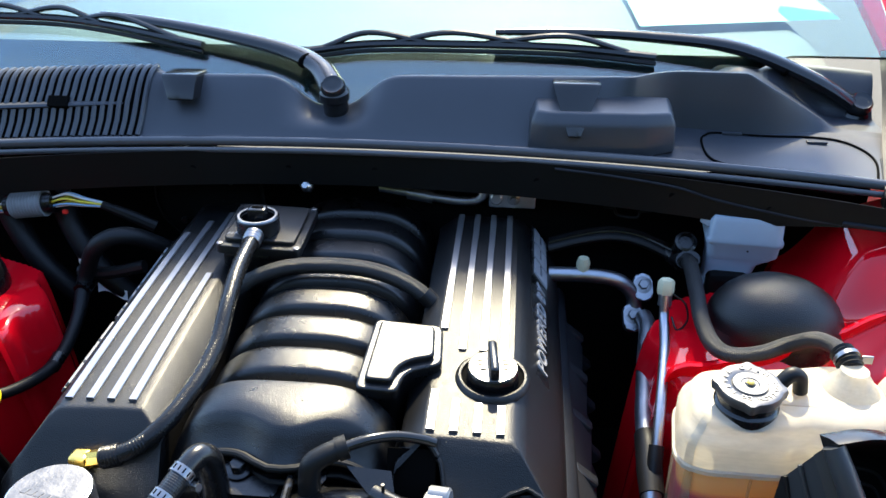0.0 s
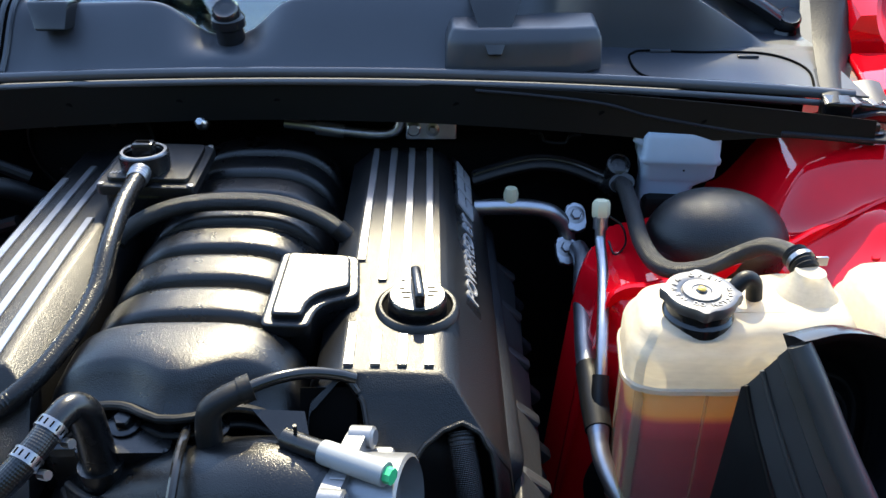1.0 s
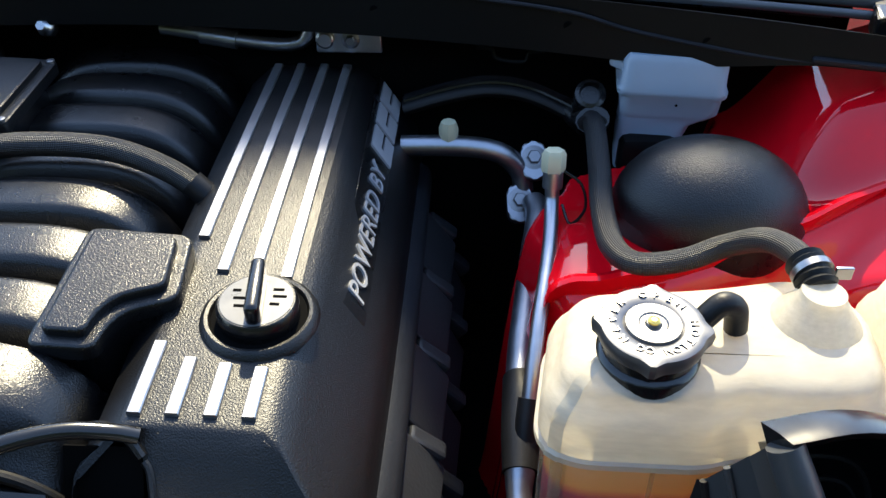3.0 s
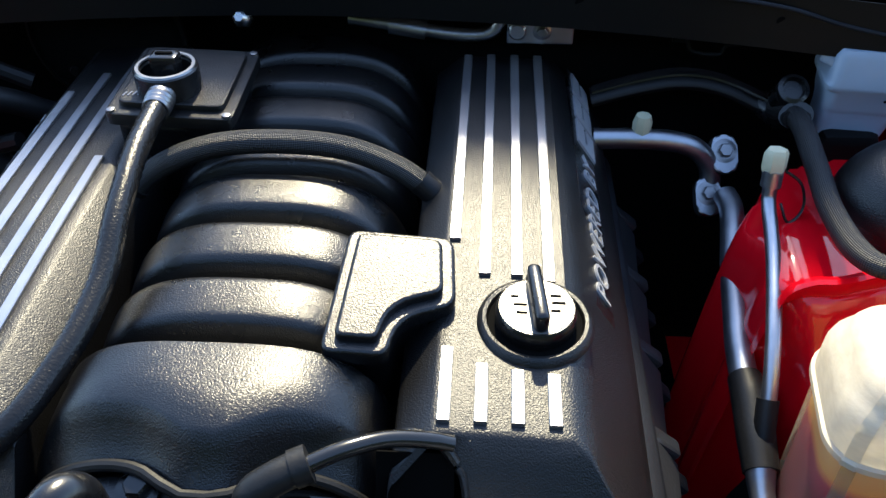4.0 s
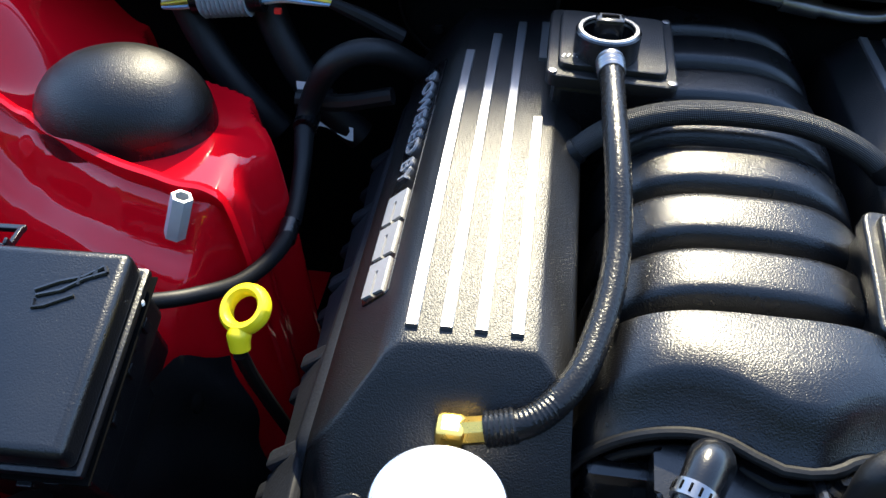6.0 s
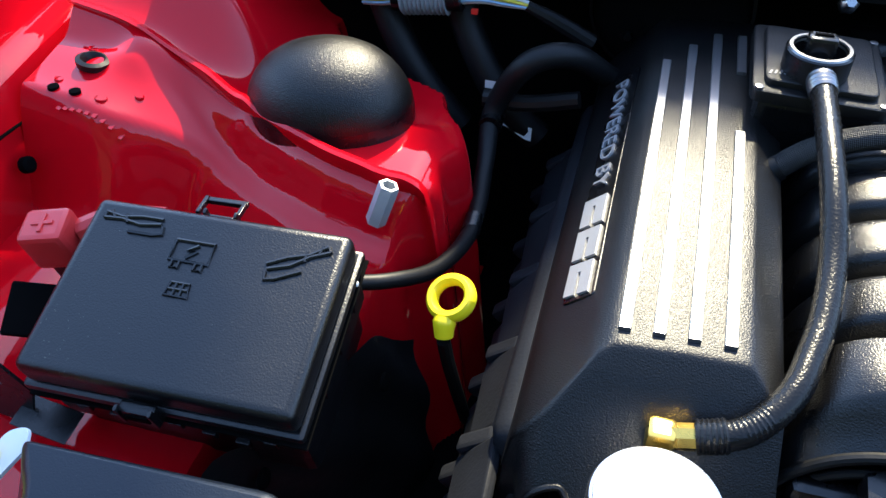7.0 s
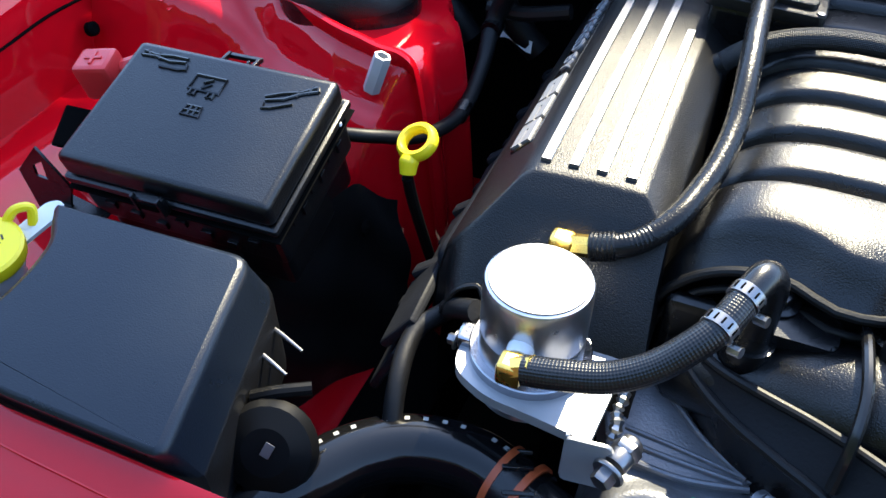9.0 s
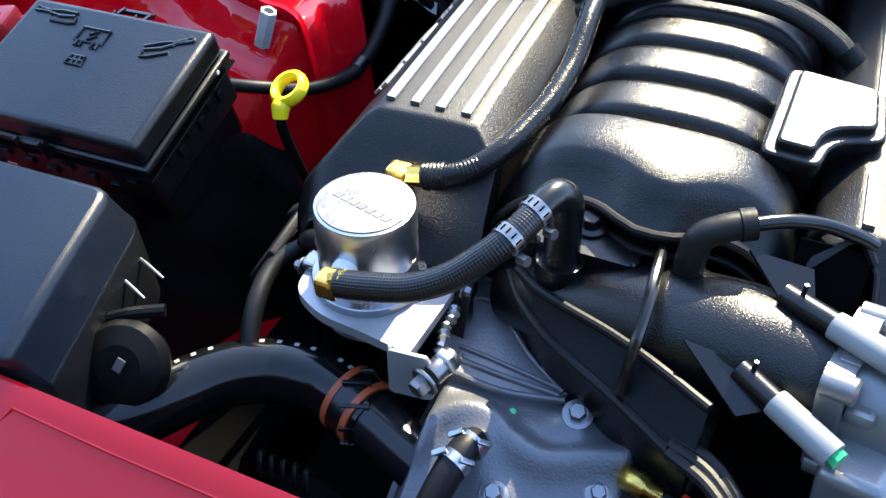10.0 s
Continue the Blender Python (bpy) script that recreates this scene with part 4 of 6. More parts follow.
part("filler_neck", lathe([(0.0335, -0.016), (0.0335, -0.003), (0.0320, -0.001), (0.0305, 0.0), (0.0305, 0.012), (0.027, 0.014)], cm, 36), SMOOTH, tank, "black filler neck")
rings = []
for r, hh in ((0.0305, 0.008), (0.0335, 0.010), (0.0345, 0.017), (0.033, 0.0205), (0.030, 0.0215), (0.020, 0.0205), (0.0185, 0.0195), (0.0175, 0.0215), (0.0095, 0.0215), (0.0085, 0.0205), (0.0055, 0.0205), (0.0045, 0.0225)):
    ring = []
    for j in range(64):
        a = 2 * math.pi * j / 64
        ear = max(0.0, math.cos(4 * a + 0.6)) ** 6 * (0.0045 if 0.0305 < r < 0.034 or r > 0.0340 else 0.0)
        ring.append(cm @ Vector(((r + ear) * math.cos(a), (r + ear) * math.sin(a), hh)))
    rings.append(ring)
ccap = part("pressure_cap", loft(rings), CAPST, tank, "lettered steel pressure cap")
part("rivet", lathe([(0.0045, 0.0205), (0.004, 0.0235), (0.002, 0.0245)], cm, 16), BRASS, ccap, "brass rivet")
for k, ch in enumerate("NEVER OPEN HOT"):
    a = radians(215 - k * 19.5)
    if ch != " ":
        part("letter", words(ch, 0.0075, cm @ pose(0.0253 * math.cos(a), 0.0253 * math.sin(a), 0.0216, 0, 0, math.degrees(a) - 90), 0.0005), DSTEEL, ccap, "stamped letter", smooth=False)
for k, ch in enumerate("DO NOT"):
    a = radians(243 + k * 13.0)
    if ch != " ":
        part("letter", words(ch, 0.0075, cm @ pose(0.0253 * math.cos(a), 0.0253 * math.sin(a), 0.0216, 0, 0, math.degrees(a) + 90), 0.0005), DSTEEL, ccap, "stamped letter", smooth=False)

# ---- shock tower caps ----
for s, xx, yy in ((-1, 0.580, 0.985), (1, 0.596, 0.985)):
    cap = thing("strut_cap", (s * xx, yy, 0.79), "black domed plastic cap over the strut mount", "strut cap", group="strut caps")
    pm = pose(s * xx, yy, 0.800, 3, s * 3) @ Matrix.Diagonal((1, 0.82, 1, 1))
    part("skirt", lathe([(0.089, -0.016), (0.0905, -0.004), (0.0905, 0.008), (0.0895, 0.018)], pm, 52, caps=False), MATTE, cap)
    part("dome", lathe([(0.0893, 0.016), (0.0892, 0.020), (0.0872, 0.029), (0.083, 0.0385), (0.0765, 0.0485), (0.067, 0.0585), (0.054, 0.0670), (0.038, 0.0735), (0.020, 0.0770), (0.005, 0.0780)], pm, 52), GRAINED, cap)

# ---- lettering plates on the coil covers ----
def badge(root, s, y_a, y_b):
    """Recessed plate on the outer slope with raised lettering; the brand mark is plain bars."""
    ym = (y_a + y_b) / 2
    zt = cover_plane(ym)
    p0, p1 = Vector((s * 0.262, ym, zt - 0.012)), Vector((s * 0.300, ym, zt - 0.058))
    mid = (p0 + p1) / 2
    up = (p0 - p1).normalized()
    along = Vector((0, s * 1.0, s * 0.047)).normalized()
    nrm = along.cross(up).normalized()
    m = Matrix(((along.x, up.x, nrm.x, mid.x), (along.y, up.y, nrm.y, mid.y), (along.z, up.z, nrm.z, mid.z), (0, 0, 0, 1)))
    L = y_b - y_a
    plate = part("name_plate", outline_solid(rounded([(-L / 2 - 0.014, -0.021), (L / 2 + 0.004, -0.021), (L / 2 + 0.012, 0.016), (-L / 2 - 0.006, 0.016)], 0.004, 3), -0.002, 0.0012, m, 0.0008, 1), MATTE, root, "smooth black lettered strip")
    bm = words("POWERED BY", 0.026, Matrix.Identity(4), 0.0012, 0.25)
    wide = max(v.co.x for v in bm.verts) - min(v.co.x for v in bm.verts)
    bmesh.ops.transform(bm, matrix=m @ pose(-L * 0.21, -0.006, 0.0022) @ Matrix.Diagonal((0.57 * L / wide, 1, 1, 1)), verts=bm.verts)
    part("lettering", bm, LETTER, plate, "raised silver letters", smooth=False)
    # three slanted blocks, each with a narrow slit from one side
    for k in range(3):
        w = 0.115 * L
        xa = L * (0.115 + 0.132 * k)
        pts = [(0, -0.019), (w, -0.019), (w, -0.0065), (0.3 * w, -0.0065), (0.3 * w, -0.003), (w, -0.003), (w, 0.0095), (0, 0.0095)]
        part("mark", outline_solid([(xa + x + (h + 0.019) * 0.30, h) for x, h in pts], 0.0, 0.0034, m, 0, 1), LETTER, plate, "raised silver mark", smooth=False)


badge(right, 1, 0.838, 1.178)
badge(left, -1, 0.768, 1.095)
# rims round the notches of the covers
bm = tube([(0.126, 0.697, 0.800), (0.130, 0.690, 0.822), (0.138, 0.683, 0.838), (0.150, 0.679, 0.842), (0.164, 0.674, 0.838), (0.173, 0.668, 0.828)], 0.0036, 8, 6)
part("notch_rim", bm, GRAINED, right)
part("notch_shade", outline_solid([(0.120, -0.05), (0.172, -0.05), (0.172, 0.04), (0.120, 0.04)], 0, 0.002, pose(0, 0.655, 0.795, 60)), BLACK_AND_SHADE, right)
bm = tube([(0.267, 0.655, 0.792), (0.269, 0.643, 0.780), (0.275, 0.622, 0.745), (0.282, 0.605, 0.690), (0.285, 0.595, 0.62)], 0.013, 14, 10, ribs=0.0004)
single("lower_hose", bm, BRAID, "black woven hose running down beside the cover", "hose")
# ---- front of the manifold ----
part("front_wall", rbox((0.235, 0.02, 0.12), pose(0, 0.655, 0.725), 0.008), MATTE, mani)
part("bolt_boss", outline_solid(rounded([(-0.055, -0.02), (0.03, -0.02), (0.03, 0.012), (-0.055, 0.018)], 0.006), -0.03, 0.0, pose(-0.02, 0.640, 0.806, 12), 0.004), MATTE, mani)
bolt(mani, (-0.036, 0.650, 0.812), 0.009, 0.008, (15, 0, 0), MATTE)
bolt(mani, (0.045, 0.648, 0.808), 0.008, 0.007, (15, 0, 0), MATTE)
# neck and throttle tube
ttube = thing("intake_tube", (0.05, 0.605, 0.74), "black grained plastic intake tube with a cast aluminium throttle body", "intake tube")
part("tube", tube([(-0.095, 0.646, 0.716), (-0.05, 0.630, 0.734), (0.0, 0.617, 0.749), (0.05, 0.606, 0.764), (0.10, 0.596, 0.774), (0.158, 0.588, 0.775)], [0.032, 0.040, 0.046, 0.050, 0.051, 0.048], 36, 8), GRAINM, ttube)
part("collar", tube([(0.148, 0.593, 0.771), (0.164, 0.590, 0.773)], 0.0475, 32, 3), GRAINM, ttube)
tm = pose(0.172, 0.585, 0.776, 0, 82, -14)
part("throttle_flange", outline_solid(rounded([(-0.046, -0.046), (0.046, -0.046), (0.046, 0.046), (-0.046, 0.046)], 0.014, 5), -0.008, 0.010, tm, 0.003, 2), THROTTLE, ttube)
part("throttle_bore", lathe([(0.043, 0.008), (0.044, 0.05), (0.041, 0.052), (0.040, 0.03)], tm, 36), THROTTLE, ttube)
for a, b in ((-0.039, -0.039), (0.039, -0.039), (0.039, 0.039), (-0.039, 0.039)):
    part("boss", lathe([(0.010, -0.006), (0.010, 0.014), (0.007, 0.016)], tm @ pose(a, b, 0), 18), THROTTLE, ttube)
part("motor_housing", rbox((0.05, 0.05, 0.045), tm @ pose(0.025, -0.055, 0.030), 0.008, 3), THROTTLE, ttube)
part("rib", rbox((0.012, 0.09, 0.02), tm @ pose(-0.02, 0, 0.02), 0.004), THROTTLE, ttube)
part("label_plate", rbox((0.014, 0.045, 0.003), tm @ pose(-0.046, 0.0, 0.004, 0, 90), 0.001), THROTTLE, ttube)


def sensor(a, b, green):
    """A plug-in sensor: black hose, grey barrel, clip."""
    a, b = Vector(a), Vector(b)
    d = b - a
    root = thing("sensor_plug", tuple(a), "grey barrel plug on a short black hose", "sensor")
    part("hose", tube([a, a + d * 0.25, a + d * 0.5], 0.009, 14, 4), MATTE, root)
    part("barrel", tube([a + d * 0.42, a + d * 0.44, a + d * 0.97, b], [0.0095, 0.0105, 0.0105, 0.0095], 18, 3), GREYP, root)
    if green:
        part("clip", tube([b - d * 0.02, b + d * 0.08], 0.007, 8, 2), GREEN, root, "green clip")
    part("pin", tube([a + d * 0.12, a + d * 0.12 + Vector((0, 0, 0.018))], 0.0018, 8, 2), MATTE, root)


sensor((0.116, 0.608, 0.828), (0.203, 0.558, 0.834), True)
sensor((0.100, 0.553, 0.798), (0.166, 0.510, 0.792), True)
part("duct_fin", outline_solid([(0.0, 0.0), (0.055, 0.008), (0.075, -0.012), (0.055, -0.03)], 0, 0.005, pose(0.058, 0.562, 0.800, 30, 8, -10)), MATTE, ttube)
part("duct_fin", outline_solid([(0.0, 0.0), (0.045, 0.008), (0.055, -0.012), (0.045, -0.03)], 0, 0.005, pose(0.085, 0.632, 0.838, 30, 8, -10)), MATTE, ttube)

# breather pipe on the other bank
pcv = thing("breather_pipe", (0.05, 0.63, 0.80), "black plastic breather elbow with a thin pipe", "pipe")
part("elbow", tube([(0.047, 0.622, 0.800), (0.047, 0.624, 0.825), (0.050, 0.628, 0.842), (0.062, 0.634, 0.850), (0.078, 0.642, 0.854)], [0.012, 0.0115, 0.0115, 0.011, 0.011], 16, 6), RUBBER, pcv)
part("collar", tube([(0.074, 0.640, 0.853), (0.084, 0.644, 0.855)], 0.0125, 16, 2), RUBBER, pcv)
part("pipe", tube([(0.080, 0.642, 0.854), (0.105, 0.655, 0.856), (0.130, 0.667, 0.852), (0.155, 0.673, 0.845), (0.170, 0.676, 0.838)], 0.0058, 12, 8), SMOOTH, pcv)
for k in range(3):
    bm = tube([(0.058, 0.63 - 0.004 * k, 0.808 - 0.006 * k), (0.08, 0.622, 0.806 - 0.006 * k), (0.10, 0.61, 0.795 - 0.006 * k)], 0.0035, 8, 6)
    single("small_line", bm, SMOOTH, "thin black vacuum line beside the breather pipe", "hose", group="vacuum lines")

# ---- catch can: lid, clamp, brackets, fittings ----
part("top_disc", lathe([(0.0395, 0.8232), (0.0390, 0.8245), (0.030, 0.8247)], pose(-0.209, 0.585, 0), 48), TURNED, can, "satin lid with engraved marks")
for k in range(7):
    bm = outline_solid([(-0.030 + 0.0085 * k, -0.0035), (-0.0235 + 0.0085 * k, -0.0035), (-0.022 + 0.0085 * k, 0.0035), (-0.0285 + 0.0085 * k, 0.0035)], 0, 0.0004, pose(-0.207, 0.578, 0.8247, 0, 0, -14))
    part("engraved_bar", bm, CAPST, can, "", smooth=False)
part("clamp_ring", lathe([(0.0435, 0.735), (0.0505, 0.735), (0.0505, 0.748), (0.0495, 0.749), (0.0435, 0.749)], pose(-0.209, 0.585, 0), 48), POLISH, can, "machined clamp ring")
part("clamp_plate", outline_solid(rounded([(-0.266, 0.585), (-0.262, 0.545), (-0.228, 0.527), (-0.190, 0.524), (-0.140, 0.518), (-0.134, 0.600), (-0.150, 0.635), (-0.258, 0.625)], [0.008, 0.015, 0.015, 0.012, 0.005, 0.01, 0.01, 0.015], 5), 0.730, 0.740, pose(0, 0, 0), 0, 1), ALU, can, "machined mounting plate")
part("clamp_ear", rbox((0.016, 0.022, 0.014), pose(-0.262, 0.580, 0.741), 0.003), POLISH, can)
bolt(can, (-0.270, 0.572, 0.741), 0.005, 0.006, (0, -90, 0))
bolt(can, (-0.126, 0.602, 0.741), 0.005, 0.006, (0, 90, 0))
part("port", tube([(-0.207, 0.545, 0.787), (-0.206, 0.532, 0.787)], 0.0105, 20, 3), WHITE, can, "white sealing tape on the port")


def elbow(a, b, c, r, root):
    """A brass elbow fitting from a over b to c."""
    part("fitting", rbox((r * 2.1, r * 2.1, r * 2.1), Matrix.Translation(b), r * 0.4, 2), BRASS, root, "brass elbow fitting")
    part("fitting_leg", tube([a, b], r * 0.9, 8, 2), BRASS, root, "brass elbow fitting")
    part("fitting_leg", tube([b, c], r * 1.0, 8, 2), BRASS, root, "brass elbow fitting")


elbow((-0.206, 0.532, 0.787), (-0.206, 0.517, 0.793), (-0.188, 0.514, 0.806), 0.0095, can)
elbow((-0.209, 0.640, 0.795), (-0.209, 0.648, 0.808), (-0.186, 0.651, 0.811), 0.0095, can)
hose2 = thing("can_hose", (-0.12, 0.55, 0.79), "black woven rubber hose with two steel clamps", "hose")
H2 = [(-0.196, 0.514, 0.800), (-0.170, 0.515, 0.806), (-0.138, 0.521, 0.812), (-0.111, 0.532, 0.824), (-0.090, 0.547, 0.840), (-0.076, 0.563, 0.851), (-0.068, 0.580, 0.858)]
part("hose", tube(H2, 0.0115, 18, 8), WOVEN, hose2)
for k, q in enumerate(((-0.0775, 0.561, 0.850), (-0.066, 0.586, 0.860))):
    q = Vector(q)
    d = Vector((0.010, 0.021, 0.008)).normalized() * 0.0048
    clamp = part("clamp", tube([q - d, q + d], 0.0128, 24, 2), DSTEEL, hose2, "perforated steel hose clamp")
    side = d.cross(Vector((0, 0, 1))).normalized()
    over = side.cross(d).normalized()
    slots = None
    for j in range(14):
        a = math.tau * j / 14
        out = side * math.cos(a) + over * math.sin(a)
        rim = q + out * 0.0127
        slots = tube([rim - d * 0.55, rim + d * 0.55], 0.0008, 6, 1, slots, smoothed=False)
    part("slots", slots, BLACK_AND_SHADE, clamp, "dark slots in the band")
    part("screw", tube([q + Vector((0.010, -0.004, -0.012)), q + Vector((0.018, -0.008, -0.010))], 0.0042, 8, 2), STEEL, clamp)
part("elbow", tube([(-0.072, 0.573, 0.855), (-0.064, 0.590, 0.862), (-0.057, 0.606, 0.864), (-0.052, 0.615, 0.852), (-0.051, 0.618, 0.825), (-0.051, 0.620, 0.780)], [0.0105, 0.0115, 0.0125, 0.0145, 0.0145, 0.016], 18, 6), MATTE, hose2, "black plastic elbow")
part("elbow_collar", tube([(-0.051, 0.620, 0.792), (-0.051, 0.621, 0.772)], 0.020, 20, 2), MATTE, hose2)

# channel bracket below the can, its bolt and spacer
arm = thing("can_bracket", (-0.13, 0.53, 0.68), "bent aluminium channel bracket with a long steel bolt", "bracket")
part("front_plate", outline_solid(rounded([(-0.157, 0.690), (-0.119, 0.690), (-0.117, 0.722), (-0.124, 0.742), (-0.157, 0.742)], [0.004, 0.006, 0.004, 0.004, 0.003], 4), -0.0016, 0.0016, Matrix(((1, 0, 0, 0), (0.12, 0, -1, 0.5335), (0, 1, 0, 0), (0, 0, 0, 1))), 0.0006, 1), ALU, arm)
part("side", outline_solid(rounded([(0.516, 0.690), (0.600, 0.700), (0.600, 0.735), (0.516, 0.742)], 0.003, 3), -0.0016, 0.0016, Matrix(((0.1, 0, 1, -0.2085), (1, 0, 0, 0), (0, 1, 0, 0), (0, 0, 0, 1))), 0.0006, 1), ALU, arm)
part("foil_strip", tube([(-0.128, 0.548, 0.712), (-0.126, 0.556, 0.722), (-0.129, 0.566, 0.726), (-0.127, 0.578, 0.730), (-0.130, 0.590, 0.731)], [0.004, 0.0055, 0.004, 0.005, 0.004], 7, 4, ribs=0.0012), STEEL, arm, "crumpled silver foil")
aim = Vector((0.30, 0.80, 0.12)).normalized().to_track_quat("Z", "Y").to_matrix().to_4x4()
bolt_at = Matrix.Translation((-0.121, 0.509, 0.726)) @ aim
part("bolt", lathe([(0.0075, -0.013), (0.0088, -0.011), (0.0088, -0.003)], bolt_at, 6), DSTEEL, arm, "steel hexagon bolt")
part("washer", lathe([(0.0125, -0.003), (0.0132, -0.002), (0.0132, 0.0), (0.006, 0.0005)], bolt_at, 24), DSTEEL, arm)
part("spacer", lathe([(0.0092, 0.006), (0.0098, 0.008), (0.0098, 0.030), (0.0085, 0.032)], bolt_at, 20), DSTEEL, arm)
part("nut", lathe([(0.0110, 0.018), (0.0118, 0.019), (0.0118, 0.026), (0.0110, 0.027)], bolt_at, 6), STEEL, arm)

# ---- front of the engine: cast housing, belt shield, rod ----
house = thing("pump_housing", (-0.03, 0.52, 0.60), "grey cast aluminium pump housing with bolts and ribs", "engine part")
RIDGE = smoothpath([(-0.122, 0.488, 0), (-0.112, 0.510, 0), (-0.092, 0.522, 0), (-0.068, 0.523, 0), (-0.046, 0.512, 0), (-0.018, 0.507, 0), (0.018, 0.520, 0), (0.050, 0.532, 0)], 5)


def lump(x, y):
    """Height of the casting over a spot: a sloping front with a rounded ridge along it."""
    z = 0.686 - 0.62 * max(0.0, 0.535 - y) ** 1.12 + 0.06 * max(0.0, y - 0.56)
    d = min(math.hypot(q.x - x, q.y - y) for q in RIDGE)
    z += 0.012 * math.exp(-(d / 0.013) ** 2)
    z += 0.016 * math.exp(-(((x + 0.072) / 0.020) ** 2 + ((y - 0.497) / 0.018) ** 2))
    z += 0.010 * math.exp(-(((x + 0.004) / 0.016) ** 2 + ((y - 0.548) / 0.015) ** 2))
    z += 0.008 * math.exp(-(((x + 0.045) / 0.016) ** 2 + ((y - 0.470) / 0.016) ** 2))
    z -= 0.07 * sm(-0.116, -0.140, x) + 0.06 * sm(0.044, 0.062, x)
    return z


def pump_at(u, v):
    x, y = -0.145 + 0.215 * u, 0.405 + 0.175 * v
    return Vector((x, y, lump(x, y)))


part("casting", grid(72, 60, pump_at, 0.03), CAST, house)
# flat gusset behind it, with raised edges and ribs that meet at the bolt
GUSSET = [(-0.151, 0.616), (-0.134, 0.662), (-0.094, 0.655), (-0.030, 0.606), (-0.016, 0.560), (-0.060, 0.548), (-0.128, 0.548)]


def gz(x, y):
    return 0.692 + 0.14 * (y - 0.55)


low_ring = [Vector((x, y, gz(x, y) - 0.04)) for x, y in rounded(GUSSET, 0.008, 3)]
rings = [low_ring] + [[Vector((x, y, gz(x, y) + dz)) for x, y in offset(rounded(GUSSET, 0.008, 3), o)] for dz, o in ((-0.004, 0.0), (-0.001, -0.001), (0.0, -0.003))]
part("gusset", loft(rings), CAST, house, "flat cast gusset")
for line, r in ((((-0.149, 0.616), (-0.112, 0.632), (-0.060, 0.590), (-0.022, 0.566)), 0.0026), (((-0.124, 0.566), (-0.080, 0.563), (-0.024, 0.562)), 0.0026), (((-0.120, 0.578), (-0.075, 0.574), (-0.026, 0.568)), 0.0022), (((-0.132, 0.655), (-0.094, 0.650), (-0.034, 0.604), (-0.018, 0.564)), 0.0028), (((-0.126, 0.552), (-0.07, 0.549), (-0.018, 0.559)), 0.003)):
    part("rib", tube([(x, y, gz(x, y) + 0.0008) for x, y in line], r, 8, 6), CAST, house)
for (x, y), r, h in (((-0.004, 0.548), 0.0075, 0.010), ((-0.045, 0.470), 0.0070, 0.016), ((0.030, 0.500), 0.0065, 0.008)):
    z = lump(x, y)
    part("boss", lathe([(0.0145, -0.02), (0.0125, 0.001)], pose(x, y, z, 22), 20), CAST, house)
    bolt(house, (x, y, z + 0.001), r, h, (22, 0, 0))
part("paint_dot", lathe([(0.0034, 0), (0.0024, 0.0006)], pose(-0.055, 0.536, lump(-0.055, 0.536) + 0.0004, 8), 10), GREEN, house, "green paint mark")
zs = lump(-0.072, 0.497)
part("stub", lathe([(0.012, -0.01), (0.0105, 0.004), (0.0105, 0.012)], pose(-0.072, 0.497, zs, 35, -8), 20), CAST, house, "cast hose nipple")
part("hose_stub", tube([(-0.072, 0.494, zs + 0.006), (-0.074, 0.482, zs + 0.012), (-0.080, 0.462, zs + 0.006), (-0.088, 0.430, zs - 0.020), (-0.094, 0.400, zs - 0.05)], [0.0115, 0.0125, 0.0125, 0.012, 0.012], 18, 5), RUBBER, house, "black rubber bypass hose")
for q, n_ in (((-0.0730, 0.487, zs + 0.010), 0), ((-0.0785, 0.467, zs + 0.0085), 1)):
    q, d = Vector(q), Vector((-0.004, -0.012, -0.002)).normalized() * 0.004
    clamp = part("spring_clamp", tube([q - d, q + d], 0.0142, 22, 2), STEEL, house, "spring clamp")
    for sgn in (-1, 1):
        part("clamp_tab", rbox((0.013, 0.005, 0.003), pose(q.x + sgn * 0.012, q.y - 0.002, q.z + 0.011, 10, sgn * 30, 25), 0.001), STEEL, clamp)
part("brass_sender", lathe([(0.010, 0), (0.010, 0.02), (0.007, 0.022), (0.007, 0.035)], pose(0.044, 0.512, 0.690, 0, 80, -20), 6), BRASS, house, "brass sender")
single("sender_plug", tube([(0.076, 0.500, 0.693), (0.096, 0.494, 0.694), (0.13, 0.485, 0.69)], 0.008, 12, 4), SMOOTH, "black plug on the brass sender", "plug")
single("plug_clip", rbox((0.013, 0.011, 0.006), pose(0.094, 0.497, 0.703, 0, 0, -20), 0.001), WIRE_R, "small red locking clip on a plug", "clip")

shield = thing("belt_shield", (0.0, 0.57, 0.70), "black plastic shield with raised ribs", "engine part")
R1 = smoothpath([(-0.096, 0.632, 0.748), (-0.078, 0.606, 0.746), (-0.048, 0.577, 0.746), (-0.012, 0.556, 0.744), (0.026, 0.536, 0.742), (0.086, 0.500, 0.738)], 6)
R2 = smoothpath([(-0.086, 0.622, 0.764), (-0.064, 0.603, 0.768), (-0.036, 0.588, 0.772), (0.008, 0.570, 0.776), (0.046, 0.549, 0.780), (0.088, 0.524, 0.782)], 6)
part("upper_face", loft([R1, [a.lerp(b, 0.5) + Vector((0.0, 0.001, -0.001)) for a, b in zip(R1, R2)], R2], closed=False), HEAD, shield)
part("lower_face", loft([[q + Vector((0.0, 0.004, -0.085)) for q in R1], [q + Vector((0.004, 0.004, -0.005)) for q in R1]], closed=False), MATTE, shield)
part("rib", tube(R1, 0.0048, 10, 2, smoothed=False), RUBBER, shield)
part("rib", tube(R2, 0.0042, 10, 2, smoothed=False), RUBBER, shield)
